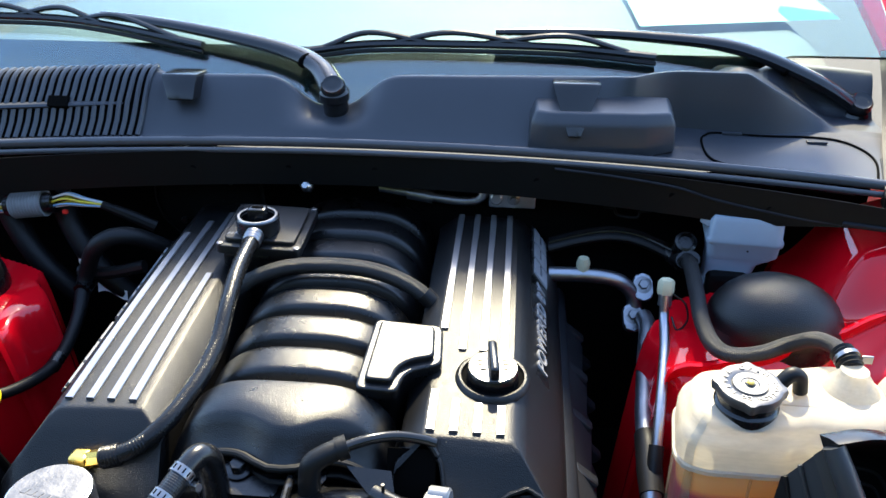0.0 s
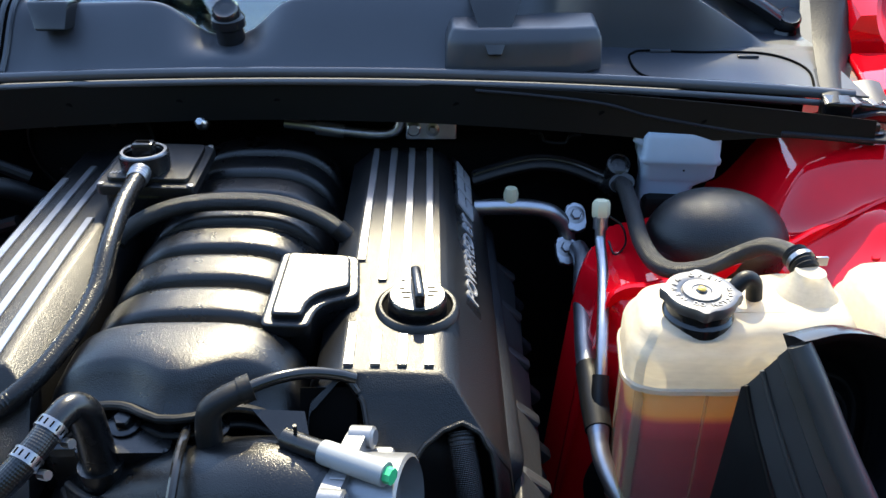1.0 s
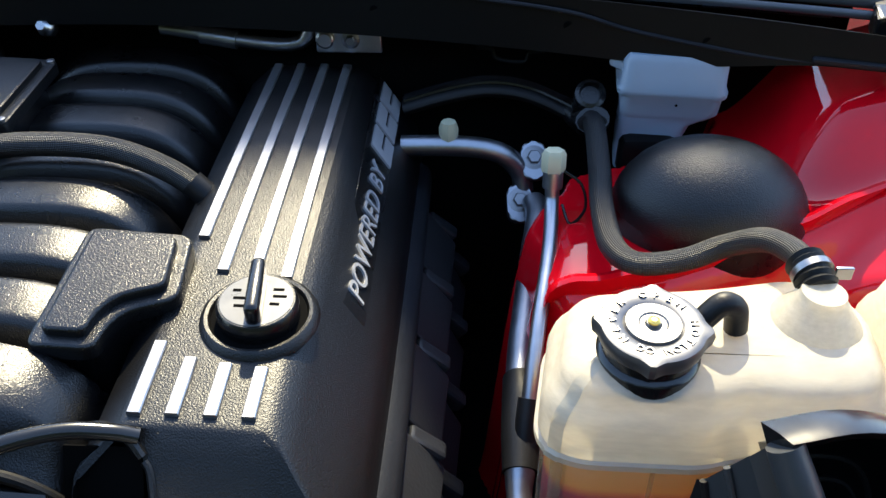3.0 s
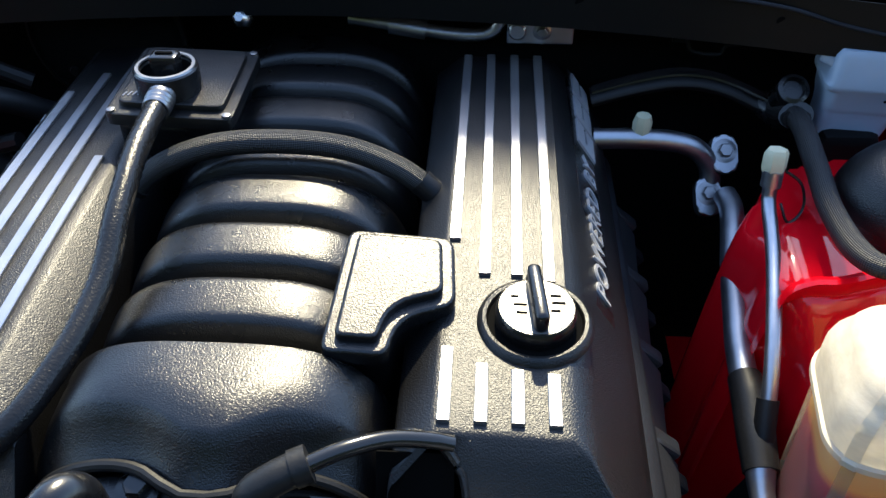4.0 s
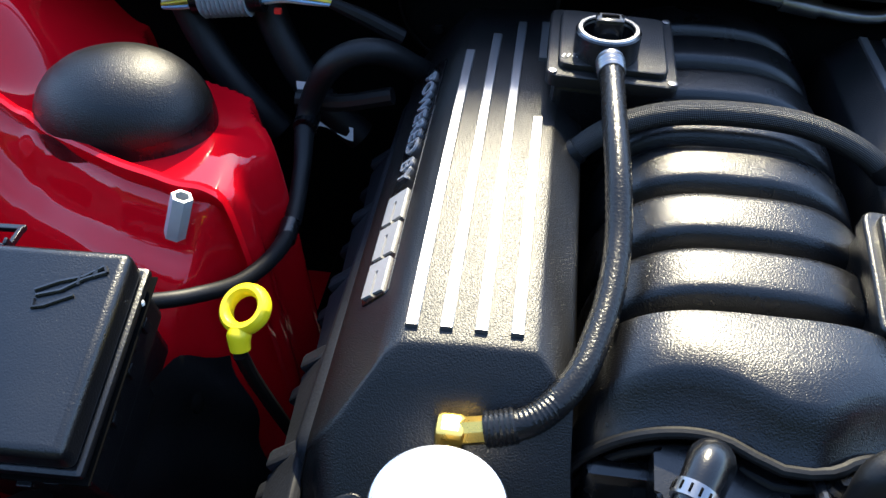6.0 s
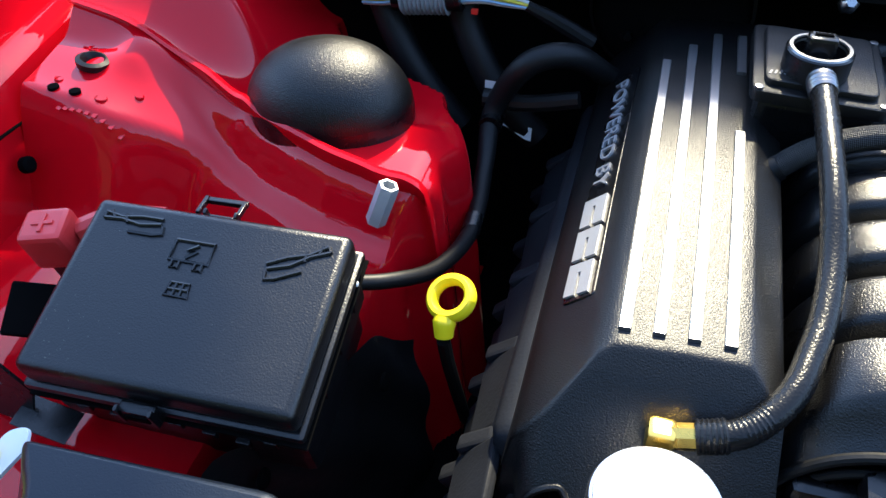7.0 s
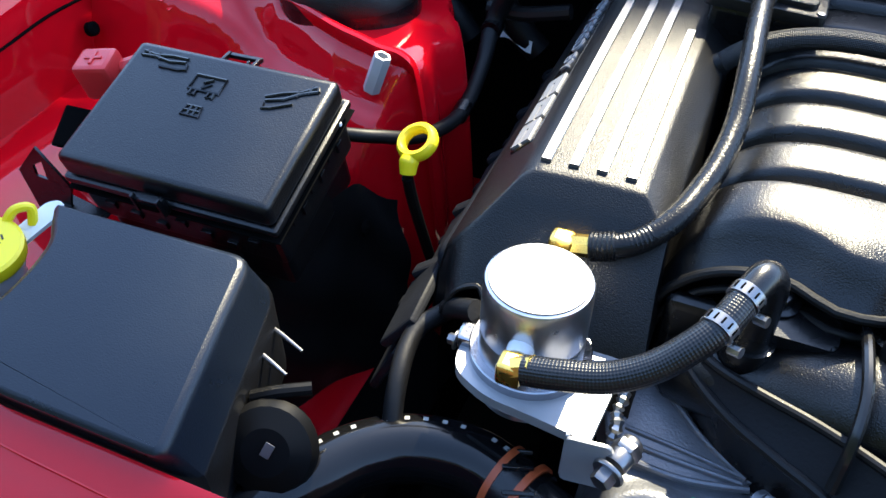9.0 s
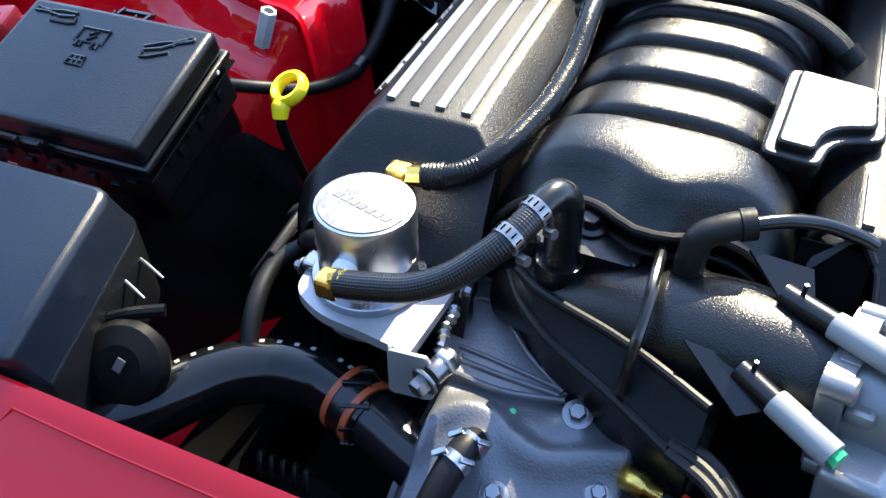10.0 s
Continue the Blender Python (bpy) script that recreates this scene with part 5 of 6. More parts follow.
part("end_wall", loft([[R1[-1] + Vector((0, 0, -0.08)), R1[-1], R2[-1]], [R1[-1] + Vector((0.012, 0.05, -0.08)), R1[-1] + Vector((0.012, 0.05, 0)), R2[-1] + Vector((0.008, 0.04, 0))]], closed=False), MATTE, shield)
bm = tube([(0.023, 0.678, 0.808), (0.024, 0.650, 0.814), (0.026, 0.608, 0.818), (0.028, 0.574, 0.811), (0.027, 0.550, 0.790), (0.026, 0.538, 0.752)], [0.0035, 0.0045, 0.0045, 0.0045, 0.0045, 0.005], 10, 5)
single("thin_rod", bm, SMOOTH, "thin black rod in front of the manifold", "rod")
# wiring by the throttle
for k in range(3):
    bm = tube([(0.07, 0.52 - 0.008 * k, 0.745), (0.10, 0.505 - 0.01 * k, 0.75), (0.125, 0.48 - 0.01 * k, 0.745), (0.16, 0.44, 0.72 - 0.01 * k)], 0.005, 10, 5)
    single("engine_wire", bm, RUBBER, "taped black wiring beside the throttle body", "cable", group="throttle wires")

# ---- upper radiator hose ----
rhose = thing("radiator_hose", (-0.26, 0.49, 0.64), "thick black rubber radiator hose with printed marks", "hose")
RH = [(-0.410, 0.362, 0.622), (-0.377, 0.418, 0.640), (-0.352, 0.457, 0.645), (-0.324, 0.494, 0.647), (-0.286, 0.520, 0.647), (-0.238, 0.529, 0.646), (-0.200, 0.521, 0.645), (-0.172, 0.510, 0.644)]
part("hose", tube(RH, 0.030, 32, 10), GLOSSH, rhose)
for a, b in (((-0.207, 0.5235, 0.6455), (-0.201, 0.5215, 0.6452)), ((-0.184, 0.515, 0.6448), (-0.178, 0.5127, 0.6445))):
    part("coupling_reflection", tube([a, b], 0.0325, 28, 2), mat("orange_reflection", (0.38, 0.07, 0.02), 0.5), rhose, "ring coloured as an orange reflection")
part("coupling", tube([(-0.203, 0.522, 0.645), (-0.180, 0.513, 0.6445)], 0.0318, 28, 3), MATTE, rhose, "black quick coupling")
for a in range(10):
    q = math.tau * a / 10
    part("coupling_rib", rbox((0.026, 0.004, 0.004), pose(-0.191, 0.5175, 0.6448, 0, 0, 20) @ pose(0, 0, 0, math.degrees(q)) @ pose(0, 0, 0.0335), 0.001), MATTE, rhose)
part("coupling_neck", tube([(-0.178, 0.5125, 0.6445), (-0.150, 0.502, 0.642), (-0.12, 0.49, 0.638), (-0.09, 0.48, 0.63)], [0.028, 0.026, 0.025, 0.025], 28, 5), SMOOTH, rhose, "black outlet neck")
bm = None
for k in range(13):
    i = 18 + 3 * k + (3 if k > 4 else 0) + (3 if k > 9 else 0)
    line = smoothpath(RH, 10)
    q, d = line[i], (line[i + 1] - line[i]).normalized()
    up = Vector((-0.25 * d.y, 0.25 * d.x, 1.0)).normalized()
    side = d.cross(up).normalized()
    up = side.cross(d)
    m = Matrix(((d.x, side.x, up.x, 0), (d.y, side.y, up.y, 0), (d.z, side.z, up.z, 0), (0, 0, 0, 1)))
    m.translation = q + up * 0.0300 - side * 0.004
    bm = outline_solid([(-0.0022, -0.0022), (0.0022, -0.0022), (0.0022, 0.0022), (-0.0022, 0.0022)], 0, 0.0004, m, 0, 1, bm)
tagged(part("printed_mark", bm, WINK, rhose, "white printed mark", smooth=False), kind="stuff")
bm = tube([(-0.30, 0.630, 0.71), (-0.318, 0.595, 0.705), (-0.312, 0.545, 0.69), (-0.30, 0.50, 0.64)], 0.009, 12, 6)
single("side_hose", bm, RUBBER, "black rubber hose dropping beside the engine", "hose")
bm = tube([(-0.262, 0.600, 0.752), (-0.285, 0.612, 0.735), (-0.30, 0.630, 0.71)], 0.010, 12, 6)
single("heater_hose", bm, RUBBER, "black hose leaving the coil cover cut-out", "hose")
# small spring coil and parts low at the front
low = thing("fan_motor", (-0.20, 0.44, 0.56), "dark fan motor below the radiator hose", "fan motor")
part("housing", lathe([(0.06, 0.0), (0.065, 0.03), (0.05, 0.05), (0.02, 0.055)], pose(-0.20, 0.42, 0.57, 60), 24), BLACK_AND_SHADE, low)
for k in range(5):
    part("coil", tube([(-0.245 + 0.011 * k, 0.445, 0.640), (-0.240 + 0.011 * k, 0.435, 0.655), (-0.235 + 0.011 * k, 0.425, 0.640), (-0.238 + 0.011 * k, 0.435, 0.628)], 0.0025, 8, 4), DARK, low)

# ---- fuse box details ----
part("lid_seam", rbox((0.237, 0.172, 0.002), fm @ pose(0, 0, -0.046), 0.001), BLACK_AND_SHADE, fuse)
part("lower_body", rbox((0.222, 0.158, 0.05), fm @ pose(0, 0, -0.072), 0.006), GRAIN2, fuse)
for x, y in ((-0.012, -0.088), (-0.012, 0.087)):
    latch = part("latch", rbox((0.030, 0.010, 0.022), fm @ pose(x, y, -0.030), 0.002), GRAIN2, fuse)
    part("latch_slot", rbox((0.020, 0.004, 0.010), fm @ pose(x, y + math.copysign(0.0045, y), -0.028), 0.001), BLACK_AND_SHADE, latch)
    for dx in (-0.014, 0.014):
        part("latch_rib", rbox((0.003, 0.006, 0.024), fm @ pose(x + dx, y + math.copysign(0.004, y), -0.026), 0.001), GRAIN2, latch)
for k in range(6):
    part("side_clip", rbox((0.004, 0.010, 0.012), fm @ pose(0.113, -0.05 + 0.02 * k, -0.055 - 0.008 * (k % 2)), 0.001), GRAIN2, fuse)
for k in range(7):
    part("front_clip", rbox((0.012, 0.005, 0.010), fm @ pose(-0.08 + 0.027 * k, -0.080, -0.066 - 0.007 * (k % 3)), 0.001), GRAIN2, fuse)
part("white_dot", lathe([(0.0025, 0), (0.002, 0.001)], fm @ pose(0.1185, 0.055, -0.034, 0, 90), 12), WHITE, fuse, "white dot")


def emboss(lines, x, y, r=0.0016, turn=0.0):
    """Raised line drawing on the fuse box lid."""
    bm = None
    for line in lines:
        b2 = tube([fm @ (Vector((x, y, 0.0007)) + Matrix.Rotation(radians(turn), 3, "Z") @ Vector((px, py, 0))) for px, py in line], r, 6, 3, smoothed=False)
        bm = join(bm, b2)
    part("embossed_symbol", bm, SMOOTH, fuse, "embossed warning symbol")


emboss([[(-0.017, 0.010), (0.017, 0.010), (0.017, -0.009), (-0.017, -0.009), (-0.017, 0.010)], [(-0.013, -0.009), (-0.013, -0.016), (-0.007, -0.016), (-0.007, -0.010)], [(0.013, -0.009), (0.013, -0.016), (0.007, -0.016), (0.007, -0.010)],
        [(0.004, 0.007), (-0.004, 0.001), (0.004, 0.001), (-0.004, -0.006)]], -0.012, 0.040)
emboss([[(-0.008, 0.006), (0.008, 0.006), (0.010, -0.006), (-0.010, -0.006), (-0.008, 0.006)], [(-0.003, 0.006), (-0.003, -0.006)], [(0.003, 0.006), (0.003, -0.006)], [(-0.008, 0.0), (0.008, 0.0)]], -0.010, 0.005, 0.0013)
PLIERS = [[(-0.030, 0.006), (-0.014, 0.003), (0.004, 0.006), (0.022, 0.006)], [(-0.030, 0.0), (-0.014, 0.001), (0.004, -0.002), (0.022, 0.001)], [(-0.026, 0.008), (-0.020, 0.0)], [(-0.030, 0.006), (-0.030, 0.0)], [(-0.012, 0.006), (-0.008, -0.002)], [(0.024, -0.001), (0.026, -0.008), (0.018, -0.010), (-0.004, -0.010)]]
emboss(PLIERS, -0.070, 0.060, 0.0017)
emboss([[(-x, y) for x, y in line] for line in PLIERS], 0.074, 0.046, 0.0017, 28)
fbr = thing("fuse_box_bracket", (-0.73, 0.61, 0.72), "black metal bracket with a square hole", "bracket")
m = Matrix(((1, 0, 0, 0), (0, 0, -1, 0.605), (0, 1, 0, 0), (0, 0, 0, 1)))
part("plate", outline_solid([(-0.727, 0.784), (-0.760, 0.748), (-0.750, 0.703), (-0.712, 0.694), (-0.695, 0.744), (-0.724, 0.746), (-0.738, 0.747), (-0.738, 0.759), (-0.724, 0.768), (-0.7238, 0.7465), (-0.6955, 0.7445), (-0.713, 0.766)], 0, 0.003, m), MATTE, fbr)
part("foot", rbox((0.05, 0.03, 0.002), pose(-0.69, 0.60, 0.715, 10, 12), 0.001), MATTE, fbr)
single("black_pad", rbox((0.05, 0.05, 0.006), pose(-0.735, 0.672, 0.760, 25, 12, 20), 0.003), BLACK_AND_SHADE, "black foam pad beside the fuse box", "pad")
lat = part("back_latch", rbox((0.040, 0.006, 0.005), pose(-0.607, 0.797, 0.812, 0, 0, 4), 0.001), MATTE, fuse, "open black latch frame")
for dx in (-0.0185, 0.0185):
    part("latch_arm", rbox((0.004, 0.024, 0.006), pose(-0.607 + dx, 0.786, 0.813, 0, 0, 4), 0.001), MATTE, lat)
# battery terminal cover and its cable
term = thing("terminal_cover", (-0.738, 0.717, 0.77), "red plastic positive terminal cover with a plus sign", "terminal cover")
m = pose(-0.738, 0.722, 0.800, 12, -8, 12)
part("cap", rbox((0.042, 0.036, 0.044), m, 0.005, 2), REDP, term)
part("plus", rbox((0.020, 0.004, 0.002), m @ pose(0, 0, 0.0225), 0.0005), REDP, term)
part("plus", rbox((0.004, 0.020, 0.0024), m @ pose(0, 0, 0.0225), 0.0005), REDP, term)
part("boot", tube([(-0.72, 0.735, 0.802), (-0.69, 0.752, 0.812), (-0.65, 0.765, 0.812)], [0.012, 0.011, 0.008], 10, 4), REDP, term)
part("base", rbox((0.035, 0.03, 0.03), m @ pose(0.008, -0.002, -0.034), 0.004), MATTE, term)

# ---- washer filler ----
wash = thing("washer_bottle", (-0.70, 0.52, 0.62), "white washer bottle neck with a yellow flip cap", "washer bottle")
wm = pose(-0.681, 0.478, 0.766, 4, 6, -4)
part("neck", lathe([(0.030, -0.14), (0.031, -0.03), (0.034, -0.02), (0.034, -0.006)], wm, 28), WHITE, wash, "white plastic filler neck")
capw = part("cap", lathe([(0.034, -0.010), (0.0385, -0.008), (0.0395, -0.002), (0.039, 0.004), (0.036, 0.006)], wm, 36), YELLOW, wash, "yellow flip cap")
part("lip", outline_solid(rounded([(-0.016, -0.052), (0.016, -0.052), (0.022, -0.03), (-0.022, -0.03)], 0.005), -0.004, 0.003, wm, 0.002), YELLOW, capw)
part("hinge", tube([wm @ Vector((-0.004, 0.036, 0.002)), wm @ Vector((0.0, 0.046, 0.012)), wm @ Vector((0.008, 0.056, 0.010)), wm @ Vector((0.012, 0.050, -0.004))], 0.0045, 10, 5), YELLOW, capw)
part("strap", outline_solid(rounded([(-0.010, -0.03), (0.010, -0.03), (0.011, 0.02), (0.0, 0.032), (-0.011, 0.02)], 0.006), 0, 0.004, wm @ pose(0.014, 0.052, -0.006, 20, 0, -18), 0.001), WHITE, wash, "white plastic tab")


def ink(lines, r=0.0009):
    bm = None
    for line in lines:
        bm = join(bm, tube([wm @ Vector((x, y, 0.0062)) for x, y in line], r, 6, 3, smoothed=False))
    return bm


part("washer_symbol", ink([[(-0.020, -0.002), (-0.012, 0.006), (0.0, 0.009), (0.012, 0.006), (0.020, -0.002)], [(-0.020, -0.002), (-0.011, -0.016), (0.011, -0.016), (0.020, -0.002)], [(0.0, -0.02), (0.0, -0.014)], [(0.0, -0.010), (0.0, -0.006)], [(0.0, -0.002), (0.0, 0.002)],
                           [(-0.012, 0.012), (-0.010, 0.018)], [(-0.006, 0.022), (0.0, 0.021)], [(0.004, 0.018), (0.006, 0.014)], [(0.008, 0.021), (0.013, 0.018)], [(0.014, 0.014), (0.014, 0.010)]]), INK, capw, "dark washer symbol")

# ---- oil dipstick, standoff, loom, tag on the near bank side ----
dip = thing("dipstick", (-0.385, 0.748, 0.70), "yellow oil dipstick ring handle", "dipstick")
dmx = pose(-0.385, 0.752, 0.794, 30, -12, -12)
bm = bmesh.new()
rings = [[dmx @ Vector(((0.0172 + 0.0050 * math.cos(b)) * math.cos(a), (0.0165 + 0.0050 * math.cos(b)) * math.sin(a), 0.0075 * math.sin(b))) for b in (2 * math.pi * j / 10 for j in range(10))] for a in (2 * math.pi * i / 32 for i in range(33))]
part("ring", loft(rings, caps=False), YELLOW, dip)
part("neck", tube([dmx @ Vector((0, -0.016, 0)), dmx @ Vector((0.0, -0.021, -0.002)), dmx @ Vector((0.0, -0.026, -0.005)), dmx @ Vector((0.0, -0.031, -0.009))], [0.0085, 0.0100, 0.0088, 0.0080], 14, 3), YELLOW, dip)
part("tube", tube([(-0.385, 0.728, 0.768), (-0.382, 0.74, 0.72), (-0.375, 0.78, 0.60)], 0.006, 10, 5), DARK, dip, "dark steel dipstick tube")
sd = thing("standoff", (-0.470, 0.845, 0.77), "plain hexagonal steel standoff", "standoff")
sm0 = pose(-0.486, 0.856, 0.777, -4, 18)
part("sleeve", lathe([(0.0102, -0.006), (0.0102, 0.039), (0.0095, 0.040), (0.0068, 0.040), (0.0065, 0.012)], sm0, 6), mat("zinc_plated_steel", (0.42, 0.44, 0.46), 0.5, metal=0.5, var=0.15, vscale=60), sd)
bm = tube([(-0.30, 1.14, 0.80), (-0.345, 1.10, 0.842), (-0.39, 1.082, 0.833), (-0.424, 1.085, 0.770), (-0.420, 1.03, 0.728), (-0.412, 0.94, 0.712), (-0.425, 0.855, 0.728), (-0.455, 0.80, 0.752), (-0.50, 0.775, 0.76)], [0.013, 0.014, 0.014, 0.012, 0.010, 0.009, 0.008, 0.0075, 0.0075], 14, 8)
loom = thing("wiring_loom", (-0.42, 0.95, 0.70), "black taped wiring loom along the strut tower", "cable")
part("loom", bm, RUBBER, loom)
for q, r in (((-0.424, 1.080, 0.760), 0.0135), ((-0.413, 0.945, 0.712), 0.0105)):
    part("tape_wrap", tube([Vector(q) + Vector((0, 0.012, 0.002)), Vector(q) - Vector((0, 0.012, 0.002))], r, 14, 2), MATTE, loom)
tag = single("cable_tag", grid(8, 2, lambda u, v: Vector((-0.440 + 0.055 * u, 1.140 - 0.012 * u + 0.004 * v, 0.712 + 0.016 * v + 0.006 * math.sin(5 * u)))), WHITE, "small white printed cable tag", "tag")
single("cable_tag", grid(4, 2, lambda u, v: Vector((-0.440 + 0.016 * u, 1.105, 0.785 + 0.010 * v))), WHITE, "small white printed cable tag", "tag")
single("loom_branch", tube([(-0.33, 1.10, 0.79), (-0.39, 1.10, 0.775), (-0.44, 1.10, 0.775)], 0.010, 10, 5), RUBBER, "black taped wiring branch", "cable")
conn = thing("wire_connector", (-0.52, 1.14, 0.85), "grey ribbed round connector with coloured wires", "connector")
part("shell", tube([(-0.558, 1.140, 0.866), (-0.478, 1.140, 0.876)], 0.017, 18, 3), MATTE, conn)
part("ribbed_sleeve", tube([(-0.548, 1.140, 0.867), (-0.530, 1.140, 0.8695), (-0.512, 1.140, 0.872), (-0.494, 1.140, 0.874)], 0.0205, 20, 7, ribs=0.0012), GREYP, conn, "pale grey ribbed sleeve")
part("clip", rbox((0.008, 0.006, 0.006), pose(-0.462, 1.135, 0.862), 0.001), WIRE_R, conn, "red clip")
for k in range(7):
    a = 2 * math.pi * k / 7
    o = Vector((0, 0.008 * math.cos(a), 0.008 * math.sin(a)))
    part("wire", tube([Vector((-0.480, 1.140, 0.876)) + o, Vector((-0.455, 1.140, 0.882)) + o * 1.2, Vector((-0.43, 1.140, 0.878)) + o * 0.8, Vector((-0.402, 1.145, 0.872)) + o * 0.4], 0.0018, 6, 5), (WIRE_Y, WIRE_B, WHITE)[k % 3], conn)
    part("wire", tube([Vector((-0.556, 1.140, 0.866)) + o, Vector((-0.575, 1.142, 0.860)) + o * 0.8, Vector((-0.60, 1.15, 0.852)) + o * 0.5], 0.0018, 6, 4), (WIRE_Y, WIRE_B, WHITE)[k % 3], conn)
single("wire_tail", tube([(-0.405, 1.145, 0.872), (-0.37, 1.15, 0.855), (-0.33, 1.16, 0.83)], [0.006, 0.009, 0.010], 10, 6), RUBBER, "black taped tail of the wire connector", "cable")
for x, dz in ((-0.60, 0.0), (-0.50, -0.01)):
    single("heater_pipe", tube([(x, 1.19, 0.88 + dz), (x + 0.03, 1.165, 0.82 + dz), (x + 0.07, 1.15, 0.76 + dz), (x + 0.12, 1.15, 0.70)], 0.019, 14, 6), RUBBER, "thick black rubber pipe at the firewall", "hose", group="firewall pipes")

# ---- far bank side: pipes, loom, reservoir ----
ac = thing("refrigerant_pipe", (0.42, 1.10, 0.75), "dull aluminium refrigerant pipe with bolted blocks", "pipe")
part("pipe", tube([(0.30, 1.120, 0.797), (0.345, 1.120, 0.798), (0.385, 1.120, 0.796), (0.412, 1.120, 0.787), (0.430, 1.120, 0.766), (0.434, 1.115, 0.745)], 0.0115, 16, 8), TUBE, ac)
for q in ((0.444, 1.122, 0.784), (0.430, 1.098, 0.744)):
    b = part("block", outline_solid(rounded([(-0.014, -0.024), (0.014, -0.024), (0.014, 0.018), (-0.014, 0.018)], 0.012, 5), -0.012, 0.0, pose(*q, 45, 0, 5), 0.002), TUBE, ac, "pale aluminium pipe block")
    bolt(b, q, 0.008, 0.006, (45, 0, 5))
single("suction_pipe", tube([(0.444, 1.088, 0.750), (0.447, 1.062, 0.746), (0.437, 0.990, 0.728), (0.430, 0.93, 0.719), (0.426, 0.895, 0.714), (0.423, 0.850, 0.711)], 0.0125, 16, 8), TUBE, "thick dull aluminium suction pipe", "pipe")
single("suction_hose", tube([(0.4235, 0.858, 0.713), (0.424, 0.835, 0.711), (0.423, 0.800, 0.703), (0.4225, 0.770, 0.694)], [0.0150, 0.0165, 0.0165, 0.0150], 16, 6), RUBBER, "black rubber hose on the suction pipe", "hose")
single("lower_pipe", tube([(0.4225, 0.776, 0.696), (0.4215, 0.755, 0.686), (0.424, 0.735, 0.676), (0.434, 0.712, 0.660), (0.452, 0.690, 0.632)], [0.0135, 0.0105, 0.0105, 0.0105, 0.0105], 16, 6), TUBE, "bent aluminium pipe leaving the black hose", "pipe")
thin = thing("liquid_line", (0.44, 0.90, 0.72), "thin aluminium line with a white valve cap", "pipe")
part("line", tube([(0.453, 0.998, 0.828), (0.453, 0.988, 0.810), (0.449, 0.940, 0.795), (0.439, 0.875, 0.775), (0.432, 0.830, 0.750), (0.428, 0.805, 0.725)], 0.0068, 14, 7), TUBE, thin)
part("sleeve", tube([(0.4295, 0.815, 0.734), (0.427, 0.800, 0.718), (0.425, 0.785, 0.700)], 0.0095, 14, 4), RUBBER, thin)
part("valve", tube([(0.453, 0.997, 0.826), (0.453, 1.000, 0.842)], 0.0095, 14, 2), TUBE, thin)
part("cap", lathe([(0.0105, 0), (0.0115, 0.004), (0.0115, 0.018), (0.009, 0.022)], pose(0.453, 1.001, 0.840, -10), 6), CREAM, thin, "yellowed valve cap")
part("tether", tube([(0.463, 1.0, 0.842), (0.480, 0.995, 0.830), (0.484, 0.985, 0.810), (0.470, 0.975, 0.800), (0.462, 0.985, 0.815)], 0.0014, 6, 8), SMOOTH, thin)
part("valve_cap", lathe([(0.010, 0), (0.0105, 0.012), (0.008, 0.020)], pose(0.351, 1.122, 0.806), 8), CREAM, ac, "small yellowed valve cap")
RIB = [(0.300, 1.172, 0.818), (0.350, 1.172, 0.834), (0.395, 1.172, 0.842), (0.440, 1.170, 0.836), (0.490, 1.150, 0.822), (0.499, 1.094, 0.842), (0.498, 1.020, 0.837), (0.494, 0.955, 0.833), (0.495, 0.890, 0.838)]
loom = thing("wiring_loom", (0.40, 1.20, 0.79), "flat black wiring loom of four conduit strands", "cable")
part("loom", tube([Vector(q) for q in RIB[:6]], 0.015, 14, 8, flat=0.6), RUBBER, loom)
part("tape_wrap", tube([Vector(RIB[4]) + Vector((-0.006, 0.012, 0.002)), Vector(RIB[4]) + Vector((0.012, -0.02, -0.001)), Vector(RIB[5]) + Vector((0, 0.005, 0.001))], 0.0175, 14, 4, flat=0.8), MATTE, loom)
for k in range(4):
    part("strand", tube([Vector(q) + Vector((0.0, 0.004 * (k - 1.5), 0.009)) for q in RIB[:5]], 0.0028, 8, 8), SMOOTH, loom)
th = thing("tank_hose", (0.52, 0.95, 0.79), "black braided coolant hose clamped to the tank", "hose")
part("hose", tube([Vector(q) for q in RIB[4:]] + [Vector(q) for q in ((0.511, 0.862, 0.842), (0.546, 0.861, 0.847), (0.575, 0.860, 0.862), (0.594, 0.838, 0.885), (0.606, 0.815, 0.893), (0.610, 0.795, 0.895), (0.613, 0.780, 0.893))], [0.0108] * 5 + [0.0094] * 7, 16, 10), BRAID, th)
part("end", tube([(0.609, 0.800, 0.896), (0.611, 0.787, 0.895), (0.613, 0.774, 0.891)], 0.0128, 18, 5, ribs=0.0012), RUBBER, th)
part("clamp", tube([(0.611, 0.790, 0.8955), (0.612, 0.785, 0.8945)], 0.0145, 20, 2), DSTEEL, th)
part("clamp_tab", rbox((0.012, 0.003, 0.010), pose(0.632, 0.786, 0.896), 0.001), STEEL, th)
single("tank_vent", tube([(0.530, 0.744, 0.888), (0.541, 0.747, 0.899), (0.551, 0.749, 0.894), (0.555, 0.750, 0.876)], 0.0080, 14, 6), RUBBER, "short black overflow elbow beside the cap", "hose")
res = thing("brake_reservoir", (0.575, 1.115, 0.82), "white plastic brake fluid reservoir", "reservoir")
def res_ring(w, d, z, dx=0.0):
    pts = rounded([(-w / 2, -d / 2), (w / 2, -d / 2), (w / 2, d / 2), (-w / 2, d / 2)], 0.012, 4)
    return [pose(0.578 + dx, 1.130, z, 0, 0, -6) @ Vector((x, y, 0)) for x, y in pts]


